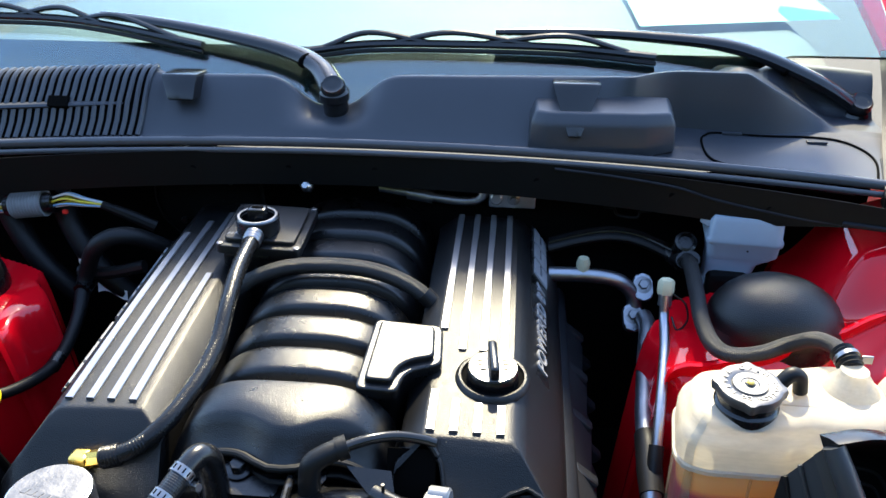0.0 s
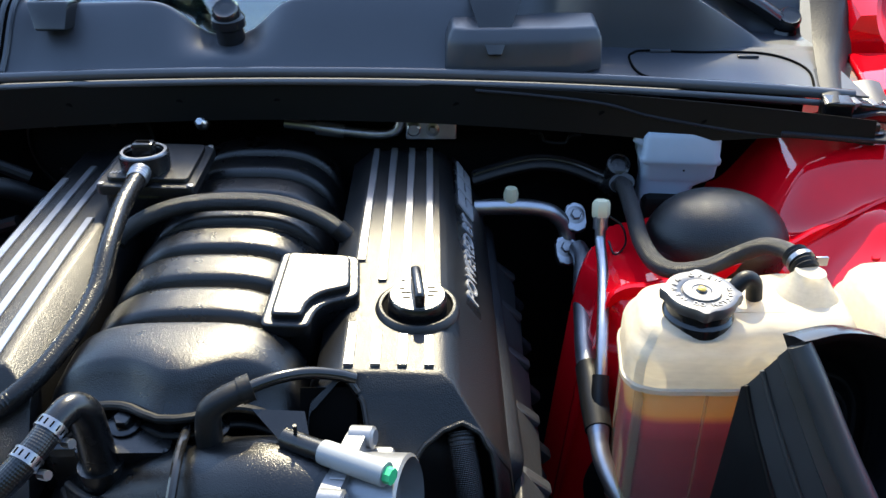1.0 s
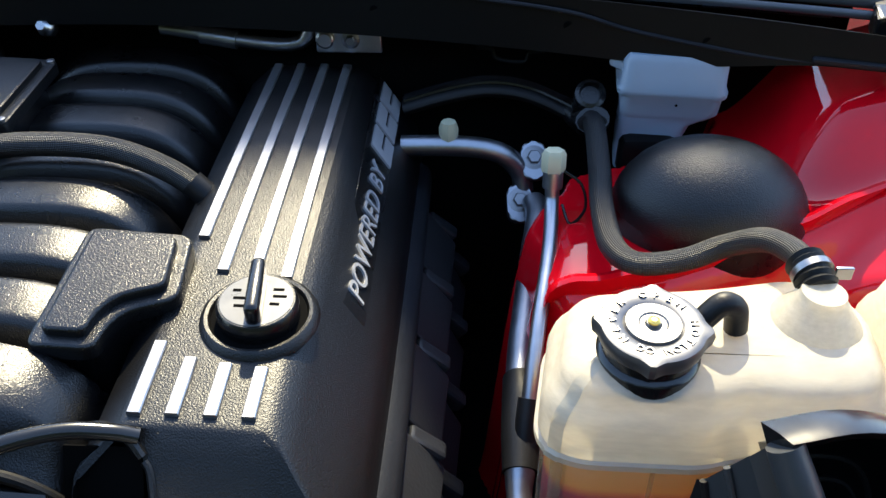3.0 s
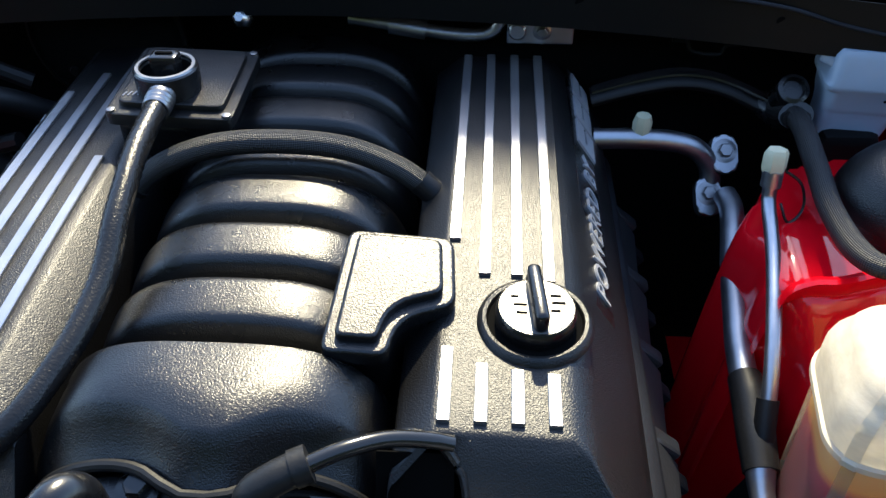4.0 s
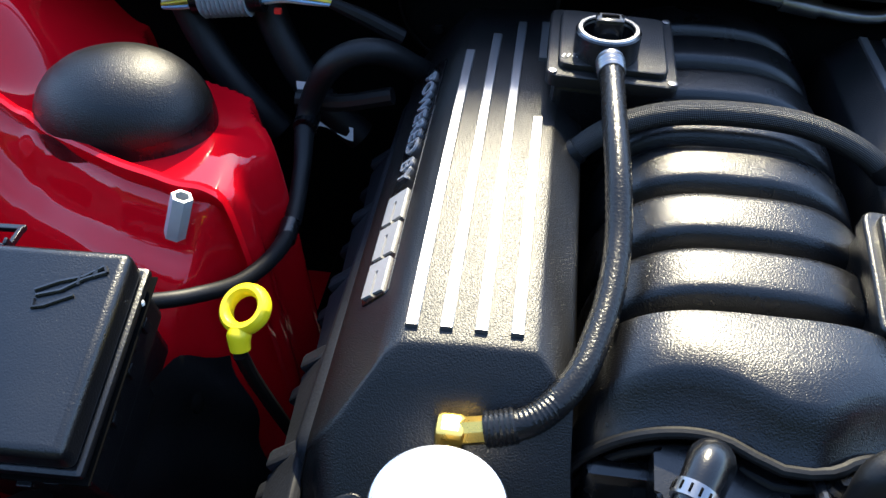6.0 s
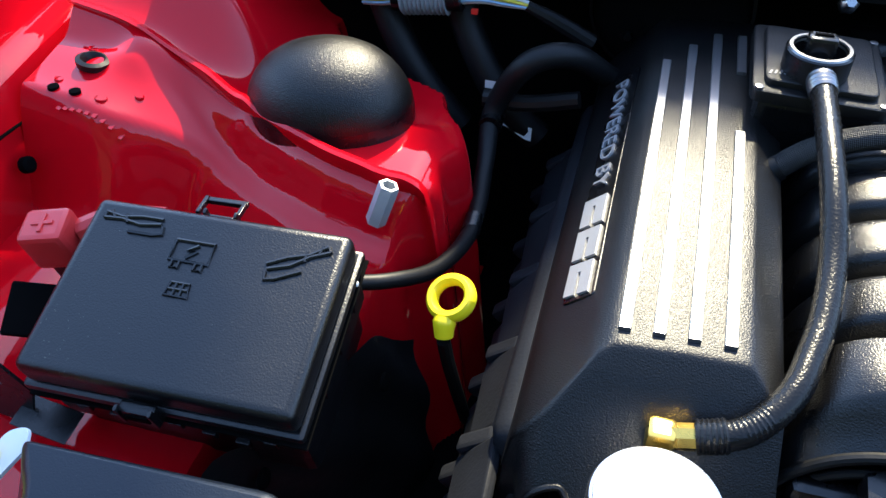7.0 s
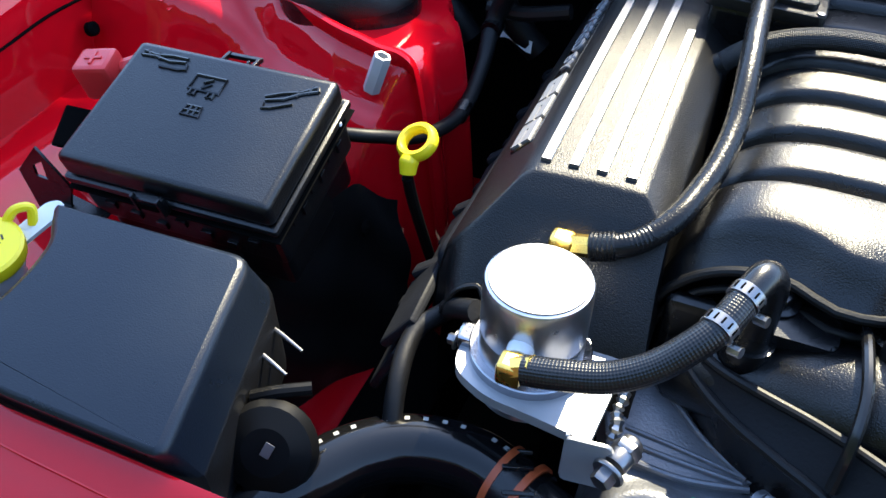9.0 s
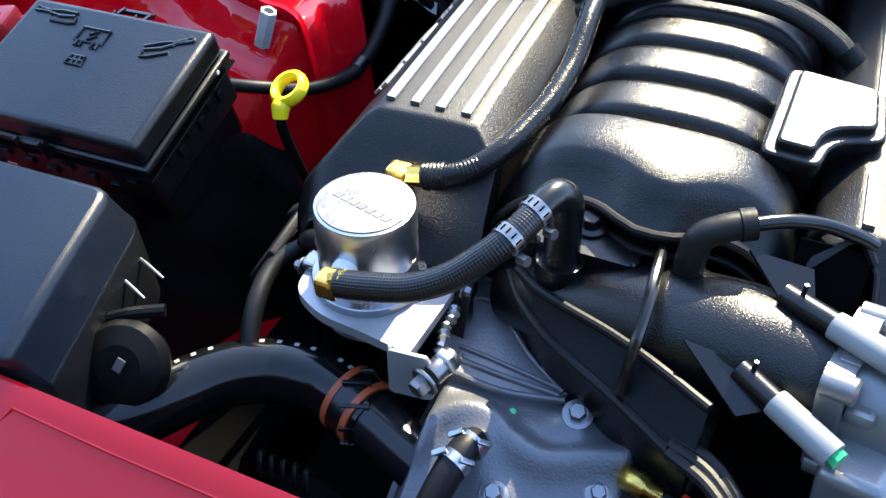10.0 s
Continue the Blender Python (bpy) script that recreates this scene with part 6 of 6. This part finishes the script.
part("body", loft([res_ring(0.060, 0.05, 0.780, -0.018), res_ring(0.066, 0.054, 0.815, -0.016), res_ring(0.072, 0.056, 0.836, -0.012), res_ring(0.088, 0.060, 0.845, -0.004)]), SHADED_WHITE, res)
part("upper", loft([res_ring(0.088, 0.060, 0.844, -0.004), res_ring(0.098, 0.066, 0.851), res_ring(0.101, 0.068, 0.868), res_ring(0.108, 0.072, 0.871), res_ring(0.109, 0.073, 0.876), res_ring(0.104, 0.070, 0.880), res_ring(0.102, 0.068, 0.905), res_ring(0.094, 0.060, 0.912)]), SHADED_WHITE, res)
part("ear", rbox((0.022, 0.014, 0.010), pose(0.524, 1.118, 0.897, 0, 20, -20), 0.003), SHADED_WHITE, res)
for x, z in ((0.580, 0.862), (0.618, 0.864)):
    part("dot", lathe([(0.0016, 0), (0.0014, 0.0012)], pose(x, 1.0965, z, 90), 10), BLACK_AND_SHADE, res)
part("foot", rbox((0.06, 0.05, 0.05), pose(0.560, 1.115, 0.80), 0.01), DARK, res)
single("reservoir_plug", lathe([(0.016, -0.02), (0.016, 0.01), (0.012, 0.012), (0.010, 0.006)], pose(0.497, 1.125, 0.855, 40), 20), MATTE, "dark round plug beside the reservoir", "plug")
fl = thing("firewall_pipe", (0.2, 1.19, 0.87), "dull aluminium pipe against the firewall", "pipe")
part("pipe", tube([(0.03, 1.205, 0.893), (0.08, 1.200, 0.888), (0.12, 1.198, 0.882), (0.165, 1.198, 0.878), (0.190, 1.198, 0.884), (0.200, 1.198, 0.905)], 0.0075, 14, 7), TUBE, fl)
part("ferrule", tube([(0.075, 1.200, 0.888), (0.115, 1.198, 0.8825)], 0.0105, 14, 3), TUBE, fl)
part("stub", tube([(0.243, 1.195, 0.872), (0.243, 1.195, 0.91)], 0.0045, 10, 2), TUBE, fl)
part("clip_plate", rbox((0.072, 0.004, 0.030), pose(0.240, 1.190, 0.888), 0.002), TUBE, fl)
part("pipe_end", lathe([(0.010, 0), (0.010, 0.006), (0.0075, 0.008)], pose(0.215, 1.188, 0.890, 90), 16), TUBE, fl)
bolt(fl, (0.242, 1.188, 0.888), 0.006, 0.005, (90, 0, 0))
single("bulkhead_fitting", lathe([(0.010, 0), (0.010, 0.012), (0.007, 0.014), (0.005, 0.022)], pose(-0.077, 1.170, 0.905, 60), 6), STEEL, "small steel bulkhead fitting", "fitting")
bs = thing("bulkhead_booster", (-0.25, 1.20, 0.85), "dark round housing against the firewall", "engine part")
part("drum", lathe([(0.085, 0), (0.088, 0.012), (0.07, 0.022), (0.03, 0.028)], pose(-0.25, 1.215, 0.865, 90), 32), BLACK_AND_SHADE, bs)
part("rim", lathe([(0.088, 0.008), (0.092, 0.010), (0.092, 0.015), (0.088, 0.017)], pose(-0.25, 1.215, 0.865, 90), 32, caps=False), DARK, bs)
for a in (40, 140, 220, 320):
    bolt(bs, (-0.25 + 0.055 * math.cos(radians(a)), 1.192, 0.865 + 0.055 * math.sin(radians(a))), 0.006, 0.006, (90, 0, 0), DARK)
# bent metal edge under the cowl
single("cowl_bracket", tube([(0.38, 1.180, 0.885), (0.395, 1.178, 0.884), (0.402, 1.176, 0.874), (0.43, 1.174, 0.872), (0.436, 1.174, 0.882), (0.452, 1.174, 0.884)], 0.0025, 6, 5), DARK, "thin bent metal edge under the cowl", "bracket")

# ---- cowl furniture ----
part("grille_shade", grid(40, 8, lambda u, v: Vector((-0.80 + 0.457 * u, cy(-0.80 + 0.457 * u) + 0.018 + 0.092 * v, cz(-0.80 + 0.457 * u) + cowl_height(-0.80 + 0.457 * u, 0.018 + 0.092 * v) + 0.0015))), BLACK_AND_SHADE, cowl, "black sheet for the shade between the slats")
for k in range(36):
    x = -0.795 + 0.0128 * k
    pts = []
    for d in (0.016, 0.035, 0.050, 0.065, 0.080, 0.095, 0.110):
        bump = 0.004 if 0.045 < d < 0.06 and x < -0.37 else 0.0
        pts.append((x + 0.10 * d, cy(x) + d, cz(x) + cowl_height(min(x, -0.35), d) + 0.003 + bump))
    part("slat", tube(pts, 0.0042, 6, 2, flat=0.8), COWL, cowl)
part("grille_band", tube([(x, cy(x) + 0.050, cz(x) + cowl_height(-0.45, 0.050) + 0.005) for x in (-0.80, -0.70, -0.60, -0.47, -0.41, -0.375)], [0.011, 0.011, 0.010, 0.009, 0.006, 0.003], 8, 5, flat=0.5), COWL, cowl, "smooth band across the grille")
part("grille_slot", rbox((0.034, 0.020, 0.012), pose(-0.475, cy(-0.475) + 0.050, cz(-0.475) + cowl_height(-0.475, 0.05) + 0.008, 45), 0.002), BLACK_AND_SHADE, cowl)
ACCESS = [(0.545, 0.012), (0.530, 0.022), (0.523, 0.045), (0.524, 0.085), (0.532, 0.103), (0.552, 0.116), (0.62, 0.120), (0.70, 0.134), (0.740, 0.130), (0.764, 0.105), (0.770, 0.07), (0.757, 0.02), (0.752, 0.010)]
part("access_line", tube([(x, cy(x) + d, cz(x) + cowl_height(x, d) + 0.0012) for x, d in ACCESS], 0.0018, 6, 6), BLACK_AND_SHADE, cowl, "dark gap round the access cover")
for x in (0.575, 0.700):
    part("access_tab", rbox((0.030, 0.008, 0.004), pose(x, cy(x) + 0.117, cz(x) + 0.018), 0.001), COWL, cowl)
# latch block on the cowl face
bm = loft([[Vector((0.260, 1.186, 0.972)), Vector((0.285, 1.172, 0.970)), Vector((0.430, 1.174, 0.969)), Vector((0.476, 1.190, 0.974)), Vector((0.480, 1.262, 0.98)), Vector((0.258, 1.262, 0.98))],
           [Vector((0.262, 1.189, 1.014)), Vector((0.286, 1.178, 1.014)), Vector((0.430, 1.179, 1.015)), Vector((0.474, 1.192, 1.016)), Vector((0.478, 1.262, 1.02)), Vector((0.260, 1.262, 1.02))],
           [Vector((0.270, 1.196, 1.030)), Vector((0.288, 1.190, 1.031)), Vector((0.428, 1.190, 1.032)), Vector((0.466, 1.197, 1.031)), Vector((0.470, 1.262, 1.036)), Vector((0.268, 1.262, 1.036))]])
bmesh.ops.bevel(bm, geom=bm.edges[:], offset=0.004, segments=2, affect="EDGES", profile=0.5)
part("latch_block", bm, COWL, cowl)
for xa, xb, w0, w1, ya, za, yb, zb in ((0.329, 0.3265, 0.036, 0.0095, 1.224, 1.0613, 1.168, 1.001), (-0.285, -0.277, 0.028, 0.0205, 1.232, 1.0575, 1.2057, 1.028)):
    bm = loft([[Vector((x0 - w, y, z)), Vector((x0 + w, y, z)), Vector((x0 + w, y + 0.05, z - 0.006)), Vector((x0 - w, y + 0.05, z - 0.006))] for x0, w, y, z in ((xa, w0 * 0.96, ya + 0.003, za + 0.002), (xa, w0, ya, za), (xb, w1, yb, zb), (xb, w1 * 0.9, yb + 0.003, zb - 0.003))])
    bmesh.ops.bevel(bm, geom=bm.edges[:], offset=0.0015, segments=2, affect="EDGES", profile=0.5)
    part("hood_stop_pad", bm, SMOOTH, cowl, "smooth moulded pad")


# ---- wipers ----
def wiper(pivot, arm_pts, blade_pts, label):
    root = thing("wiper", pivot, label, "wiper", group="windshield wipers")
    part("pivot", lathe([(0.020, -0.03), (0.020, -0.004), (0.024, 0.0), (0.024, 0.012), (0.019, 0.019), (0.008, 0.022)], pose(*pivot, 12), 28), SMOOTH, root)
    part("pivot_cap", lathe([(0.019, -0.006), (0.020, 0.0), (0.0195, 0.008), (0.016, 0.013), (0.013, 0.0115), (0.006, 0.012)], Matrix.Translation(Vector(arm_pts[0]) + Vector((0, -0.008, 0.006))) @ pose(0, 0, 0, 38), 28), SMOOTH, root, "glossy black cap over the wiper nut")
    a = part("arm", tube(arm_pts, [0.022, 0.020, 0.019, 0.016, 0.013, 0.010], 12, 8, flat=0.6), SMOOTH, root)
    part("arm_joint", tube([Vector(arm_pts[1]) + (Vector(arm_pts[2]) - Vector(arm_pts[1])) * 0.30, Vector(arm_pts[1]) + (Vector(arm_pts[2]) - Vector(arm_pts[1])) * 0.34], 0.0205, 12, 2, flat=0.62), BLACK_AND_SHADE, a)
    b = part("blade", tube(blade_pts, 0.0085, 8, 8, flat=0.8), SMOOTH, root)
    part("rubber_edge", tube([Vector(q) - Vector((0, 0.004, 0.010)) for q in blade_pts], 0.004, 6, 8), RUBBER, b)
    n = len(blade_pts)
    for k in range(1, n - 1):
        q0, q1 = Vector(blade_pts[k - 1]).lerp(Vector(blade_pts[k]), 0.3), Vector(blade_pts[k]).lerp(Vector(blade_pts[k + 1]), 0.7)
        part("yoke", tube([q0 + Vector((0, 0, 0.003)), Vector(blade_pts[k]) + Vector((0, 0.006, 0.018)), q1 + Vector((0, 0, 0.003))], 0.005, 8, 6), SMOOTH, b)
    return root


wiper((-0.045, 1.255, 1.022), [(-0.045, 1.257, 1.032), (-0.085, 1.325, 1.052), (-0.152, 1.369, 1.066), (-0.285, 1.405, 1.083), (-0.425, 1.434, 1.096), (-0.50, 1.446, 1.100)],
      [(-0.80, 1.440, 1.096), (-0.689, 1.439, 1.096), (-0.572, 1.436, 1.094), (-0.461, 1.420, 1.085), (-0.298, 1.384, 1.066)], "black wiper arm and blade parked along the glass")
wiper((0.798, 1.385, 0.965), [(0.798, 1.382, 0.990), (0.715, 1.385, 1.036), (0.593, 1.403, 1.078), (0.458, 1.421, 1.088), (0.317, 1.426, 1.092), (0.20, 1.424, 1.090)],
      [(-0.119, 1.377, 1.062), (-0.013, 1.394, 1.072), (0.129, 1.398, 1.074), (0.317, 1.395, 1.073), (0.464, 1.381, 1.065)], "black wiper arm and blade parked across the glass")
single("reflection_sheet", grid(12, 8, lambda u, v: Vector((0.48 + 0.42 * u, 1.72 + 0.40 * v + 0.10 * u * (1 - v), 1.035 + 0.05 * math.sin(3 * u) * v))), mat("pale_green_sheet", (0.24, 0.58, 0.42), 0.5, var=0.2, vscale=8), "pale green sheet added for a reflection in the windshield", "sheet")

# ---- hinge corner ----
hinge = thing("lift_hinge", (0.88, 1.25, 0.95), "red painted hood hinge with arms and bolts", "hinge")
part("base", rbox((0.10, 0.20, 0.012), pose(0.90, 1.20, 0.950, 6, -4, -12), 0.004), RED, hinge)
part("arm", tube([(0.900, 1.12, 0.960), (0.905, 1.17, 0.995), (0.895, 1.22, 1.005), (0.900, 1.27, 1.04), (0.91, 1.30, 1.12)], [0.016, 0.018, 0.022, 0.020, 0.018], 10, 6, flat=0.5), RED, hinge)
part("arm", tube([(0.935, 1.16, 0.965), (0.93, 1.22, 1.01), (0.925, 1.28, 1.08), (0.93, 1.33, 1.18)], [0.018, 0.018, 0.016, 0.015], 10, 6, flat=0.4), RED, hinge)
part("knuckle", lathe([(0.018, -0.014), (0.021, -0.010), (0.021, 0.010), (0.018, 0.014)], pose(0.895, 1.215, 1.005, 0, 90), 20), RED, hinge)
bolt(hinge, (0.885, 1.17, 0.965), 0.009, 0.008, (6, -4, 0), RED)
bolt(hinge, (0.915, 1.23, 0.97), 0.009, 0.008, (6, -4, 0), RED)
part("strip", rbox((0.02, 0.30, 0.03), pose(0.965, 1.18, 0.935, 8, 0, -6), 0.006), RED, hinge)
ce = thing("cowl_end", (0.80, 1.08, 0.93), "grey-black moulded end piece of the cowl", "trim")
part("block", rbox((0.036, 0.030, 0.026), pose(0.768, 1.098, 0.948, 6, 0, -8), 0.003), MATTE, ce)
for q in ((0.757, 1.080, 0.931), (0.805, 1.064, 0.930)):
    bolt(ce, q, 0.0085, 0.009, (0, 0, 0), MATTE)
part("rail", rbox((0.135, 0.030, 0.006), pose(0.760, 1.068, 0.924, 8, 0, -14), 0.002), HEAD, ce)
crest = [(0.760, 1.085, 0.960, 0.4), (0.782, 1.150, 0.966, 0.5), (0.812, 1.235, 0.976, 0.6), (0.838, 1.300, 0.992, 0.8), (0.858, 1.360, 1.030, 1.0), (0.872, 1.430, 1.075, 1.1)]
part("corner_moulding", loft([[Vector((x + k * a, y, z + k * b)) for a, b in ((-0.036, -0.006), (-0.014, -0.001), (0.006, 0.001), (0.016, -0.002), (0.024, -0.010), (0.040, -0.042), (0.052, -0.085))] for x, y, z, k in crest], closed=False), HEAD, ce, "raised moulded corner beside the wiper")
part("flange", grid(10, 6, lambda u, v: Vector((0.752 + 0.085 * u + 0.03 * v, 1.10 + 0.11 * v - 0.02 * u, 0.958 - 0.024 * u - 0.010 * math.sin(5 * u) + 0.010 * v)), 0.004), COWL, ce, "thin trim flange beside the hinge")
part("clip_bar", rbox((0.085, 0.016, 0.024), pose(0.812, 1.100, 0.942, 6, 6, -6), 0.004), MATTE, ce)
for x in (0.792, 0.815, 0.838):
    part("clip_tooth", rbox((0.010, 0.018, 0.010), pose(x, 1.102, 0.953 - 0.10 * (x - 0.79), 10, 0, 12), 0.0015), CAST, ce, "worn pale clip tooth")
part("inner_strip", grid(24, 2, lambda u, v: Vector((0.585 + 0.150 * u, 1.158 - 0.030 * u - 0.006 * v, 0.931 - 0.004 * u - 0.014 * v)), 0.002), HEAD, ce, "grey inner panel strip behind the lip")
part("white_rivet", lathe([(0.004, 0), (0.003, 0.002)], pose(0.713, 1.082, 0.924, 60), 12), WHITE, ce, "white rivet")
# ---- air duct mouth beside the tank ----
duct = thing("air_duct", (0.58, 0.60, 0.60), "black rubber air duct with an open rounded mouth", "air duct")
RIM = [(0.545, 0.622, 0.912), (0.585, 0.628, 0.916), (0.625, 0.630, 0.904), (0.646, 0.618, 0.876), (0.645, 0.598, 0.840), (0.632, 0.575, 0.800), (0.612, 0.556, 0.772), (0.600, 0.556, 0.775), (0.585, 0.575, 0.815), (0.562, 0.600, 0.868)]
ring0 = smoothpath([Vector(q) for q in RIM + [RIM[0]]], 4)[:-1]
c0 = sum(ring0, Vector()) / len(ring0)


def ring_at(k, off):
    return [c0 + (q - c0) * k + Vector(off) for q in ring0]


walls = loft([ring_at(0.80, (0, 0.06, -0.05)), ring_at(0.86, (0, 0.02, -0.01)), ring_at(0.93, (0, 0.002, 0.0)), ring_at(1.0, (0, -0.004, 0.004)), ring_at(1.05, (-0.002, 0.003, 0.0)), ring_at(1.07, (-0.006, 0.014, -0.006))], caps=False)
part("mouth", walls, SMOOTH, duct, "rounded rubber lip")
part("throat_shade", loft([ring_at(0.80, (0, 0.06, -0.05)), ring_at(0.30, (0, 0.062, -0.052))]), BLACK_AND_SHADE, duct)
for k in (0.62, 0.42):
    part("throat_ring", tube(ring_at(k, (0, 0.060, -0.050)) + ring_at(k, (0, 0.060, -0.050))[:1], 0.0022, 6, 1, smoothed=False), RUBBER, duct)
L0 = [Vector(q) for q in ((0.540, 0.628, 0.905), (0.552, 0.612, 0.878), (0.575, 0.588, 0.826), (0.602, 0.560, 0.770), (0.625, 0.54, 0.70))]
L1 = [Vector(q) for q in ((0.517, 0.646, 0.850), (0.524, 0.634, 0.820), (0.538, 0.610, 0.772), (0.555, 0.585, 0.720), (0.575, 0.56, 0.66))]
L2 = [Vector(q) for q in ((0.515, 0.650, 0.846), (0.510, 0.645, 0.80), (0.505, 0.642, 0.74), (0.500, 0.640, 0.68), (0.498, 0.638, 0.60))]
part("side_band", loft([L0, [a.lerp(b, 0.25) + Vector((-0.004, -0.004, 0.002)) for a, b in zip(L0, L1)], [a.lerp(b, 0.3) for a, b in zip(L0, L1)], L1], closed=False), DUCT, duct)
part("side_panel", loft([L1, L2], closed=False), RUBBER, duct)
part("edge_roll", tube([q + Vector((0.004, -0.004, 0.004)) for q in L0], [0.010, 0.011, 0.012, 0.012, 0.012], 14, 8), DUCT, duct, "thick rolled rubber edge")
part("band_crease", tube([a.lerp(b, 0.62) + Vector((-0.001, -0.001, 0.001)) for a, b in zip(L0, L1)], 0.0022, 8, 6), DUCT, duct)
part("band_crease", tube([q + Vector((0, -0.001, 0.001)) for q in L1], 0.0025, 8, 6), RUBBER, duct)
part("front_panel", loft([L0, [q + Vector((0.04, 0.02, -0.06)) for q in L0]], closed=False), MATTE, duct)
flt = thing("finned_grille", (0.72, 0.57, 0.66), "dark finned grille beside the air duct", "grille")
for k in range(9):
    part("fin", rbox((0.16, 0.003, 0.03), pose(0.715, 0.535 + 0.011 * k, 0.715 + 0.004 * k, 20, 4, -6), 0.0008), MATTE, flt)
part("base", rbox((0.17, 0.12, 0.03), pose(0.715, 0.58, 0.69, 20, 4, -6), 0.004), BLACK_AND_SHADE, flt)

# ---- below the air box: horn and prongs ----
horn = thing("horn", (-0.385, 0.45, 0.64), "dark round horn with a small grey sticker", "horn")
part("disc", lathe([(0.036, -0.012), (0.040, 0.0), (0.036, 0.010), (0.02, 0.016)], pose(-0.378, 0.448, 0.690, 50, 20), 28), DARK, horn)
part("sticker", rbox((0.008, 0.012, 0.001), pose(-0.372, 0.436, 0.704, 50, 20), 0.0003), DSTEEL, horn, "small grey sticker")
part("arm", tube([(-0.405, 0.47, 0.715), (-0.385, 0.478, 0.722), (-0.362, 0.492, 0.722)], 0.006, 10, 4), DARK, horn)
for a, b in (((-0.446, 0.540, 0.724), (-0.391, 0.526, 0.719)), ((-0.440, 0.511, 0.724), (-0.390, 0.498, 0.719))):
    single("metal_prong", tube([a, (0.5 * (a[0] + b[0]), 0.5 * (a[1] + b[1]) + 0.001, 0.7225), b], [0.0024, 0.0022, 0.0012], 8, 4), DSTEEL, "thin pointed metal prong under the air box", "rod", group="metal prongs")

# ---- inner fender details ----
for s in (-1, 1):
    part("grommet", lathe([(0.017, -0.004), (0.018, 0.003), (0.013, 0.005), (0.010, 0.001), (0.009, -0.006)], pose(s * 0.832, 0.945, inner_height(0.832, 0.945) + 0.002, -4, s * -10), 24), RUBBER, car, "black rubber grommet")
    for x, y in ((0.852, 0.900), (0.826, 0.899)):
        part("hole", lathe([(0.006, -0.002), (0.006, 0.0015), (0.004, 0.002)], pose(s * x, y, inner_height(x, y) + 0.001), 14), BLACK_AND_SHADE, car)
    part("plug", lathe([(0.009, -0.004), (0.009, 0.004), (0.006, 0.006)], pose(s * 0.872, 0.85, 0.765, 0, s * -70), 16), BLACK_AND_SHADE, car, "black rubber plug")
    part("hole", lathe([(0.010, -0.003), (0.010, 0.0015), (0.007, 0.002)], pose(s * 0.8725, 0.628, 0.729, 0, s * -88) @ Matrix.Diagonal((1.35, 1, 1, 1)), 20), BLACK_AND_SHADE, car)
    part("hole", lathe([(0.004, -0.003), (0.004, 0.0015), (0.003, 0.002)], pose(s * 0.8765, 0.669, 0.767, 0, s * -86), 14), BLACK_AND_SHADE, car)
    for y in (0.70, 0.84):
        part("rail_tab", rbox((0.012, 0.045, 0.006), pose(s * 0.905, y, 0.828 + 0.03 * (y - 0.6), 0, 0, 0), 0.002), RED, car)

for s in (-1, 1):
    part("seam_gap", tube([(s * 0.8965, 0.975, 0.782), (s * 0.8905, 0.83, 0.797), (s * 0.884, 0.73, 0.794), (s * 0.8795, 0.643, 0.789)], [0.0010, 0.0020, 0.0017, 0.0008], 6, 6), BLACK_AND_SHADE, car, "dark open gap along the rail")
    for x, y, r in ((0.799, 0.902, 0.0065), (0.855, 0.915, 0.005), (0.770, 0.925, 0.005), (0.845, 0.969, 0.006)):
        part("dimple", lathe([(r, -0.002), (r, 0.0004), (r * 0.9, 0.0010), (r * 0.78, 0.0004), (r * 0.7, -0.0015)], pose(s * x, y, inner_height(x, y) + 0.0004, -8, s * -8), 18), RED, car, "small pressed ring")
    for k in range(9):
        x, y = 0.838 - 0.0085 * k, 0.884 - 0.0005 * k
        part("stamp_bar", rbox((0.0050, 0.0075, 0.0012), pose(s * x, y, inner_height(x, y) + 0.0002, 12, s * -8, s * 10), 0.0003, 1), RED, car, "stamped mark in the red panel")

# crumpled black liner, spread over the lower walls to stand for their shade
for s in (-1, 1):
    bm = grid(40, 16, lambda u, v: Vector((s * (lerp_table(INNER_EDGE, 0.42 + 0.40 * u) - 0.012 + 0.016 * v - 0.010 * math.sin(23 * u + 5 * v) * math.sin(9 * v + 2)), 0.42 + 0.40 * u, 0.40 + (0.285 + 0.03 * math.sin(17 * u)) * v)))
    liner = thing("bay_liner", (s * 0.50, 0.62, 0.40), "crumpled black liner, spread to stand for shade on the lower wall", "liner", group="bay liners")
    part("sheet", bm, RUBBER, liner)
    for y in (0.50, 0.63, 0.76):
        part("clip", lathe([(0.010, 0), (0.009, 0.003), (0.003, 0.005)], pose(s * (lerp_table(INNER_EDGE, y) - 0.012), y, 0.655, 0, s * -80), 16), BLACK_AND_SHADE, liner, "round black push clip")

# pillar beside the windshield
part("pillar", loft([[Vector((x + 0.92 - 0.09 * k, 1.33 + 0.86 * k, z + 0.985 + 0.43 * k)) for x, z in ((-0.045, 0.0), (-0.03, 0.028), (0.02, 0.030), (0.06, 0.012), (0.09, -0.04), (-0.03, -0.04))] for k in (0.0, 0.25, 0.5, 0.75, 1.0)]), RED, car, "red windshield pillar")
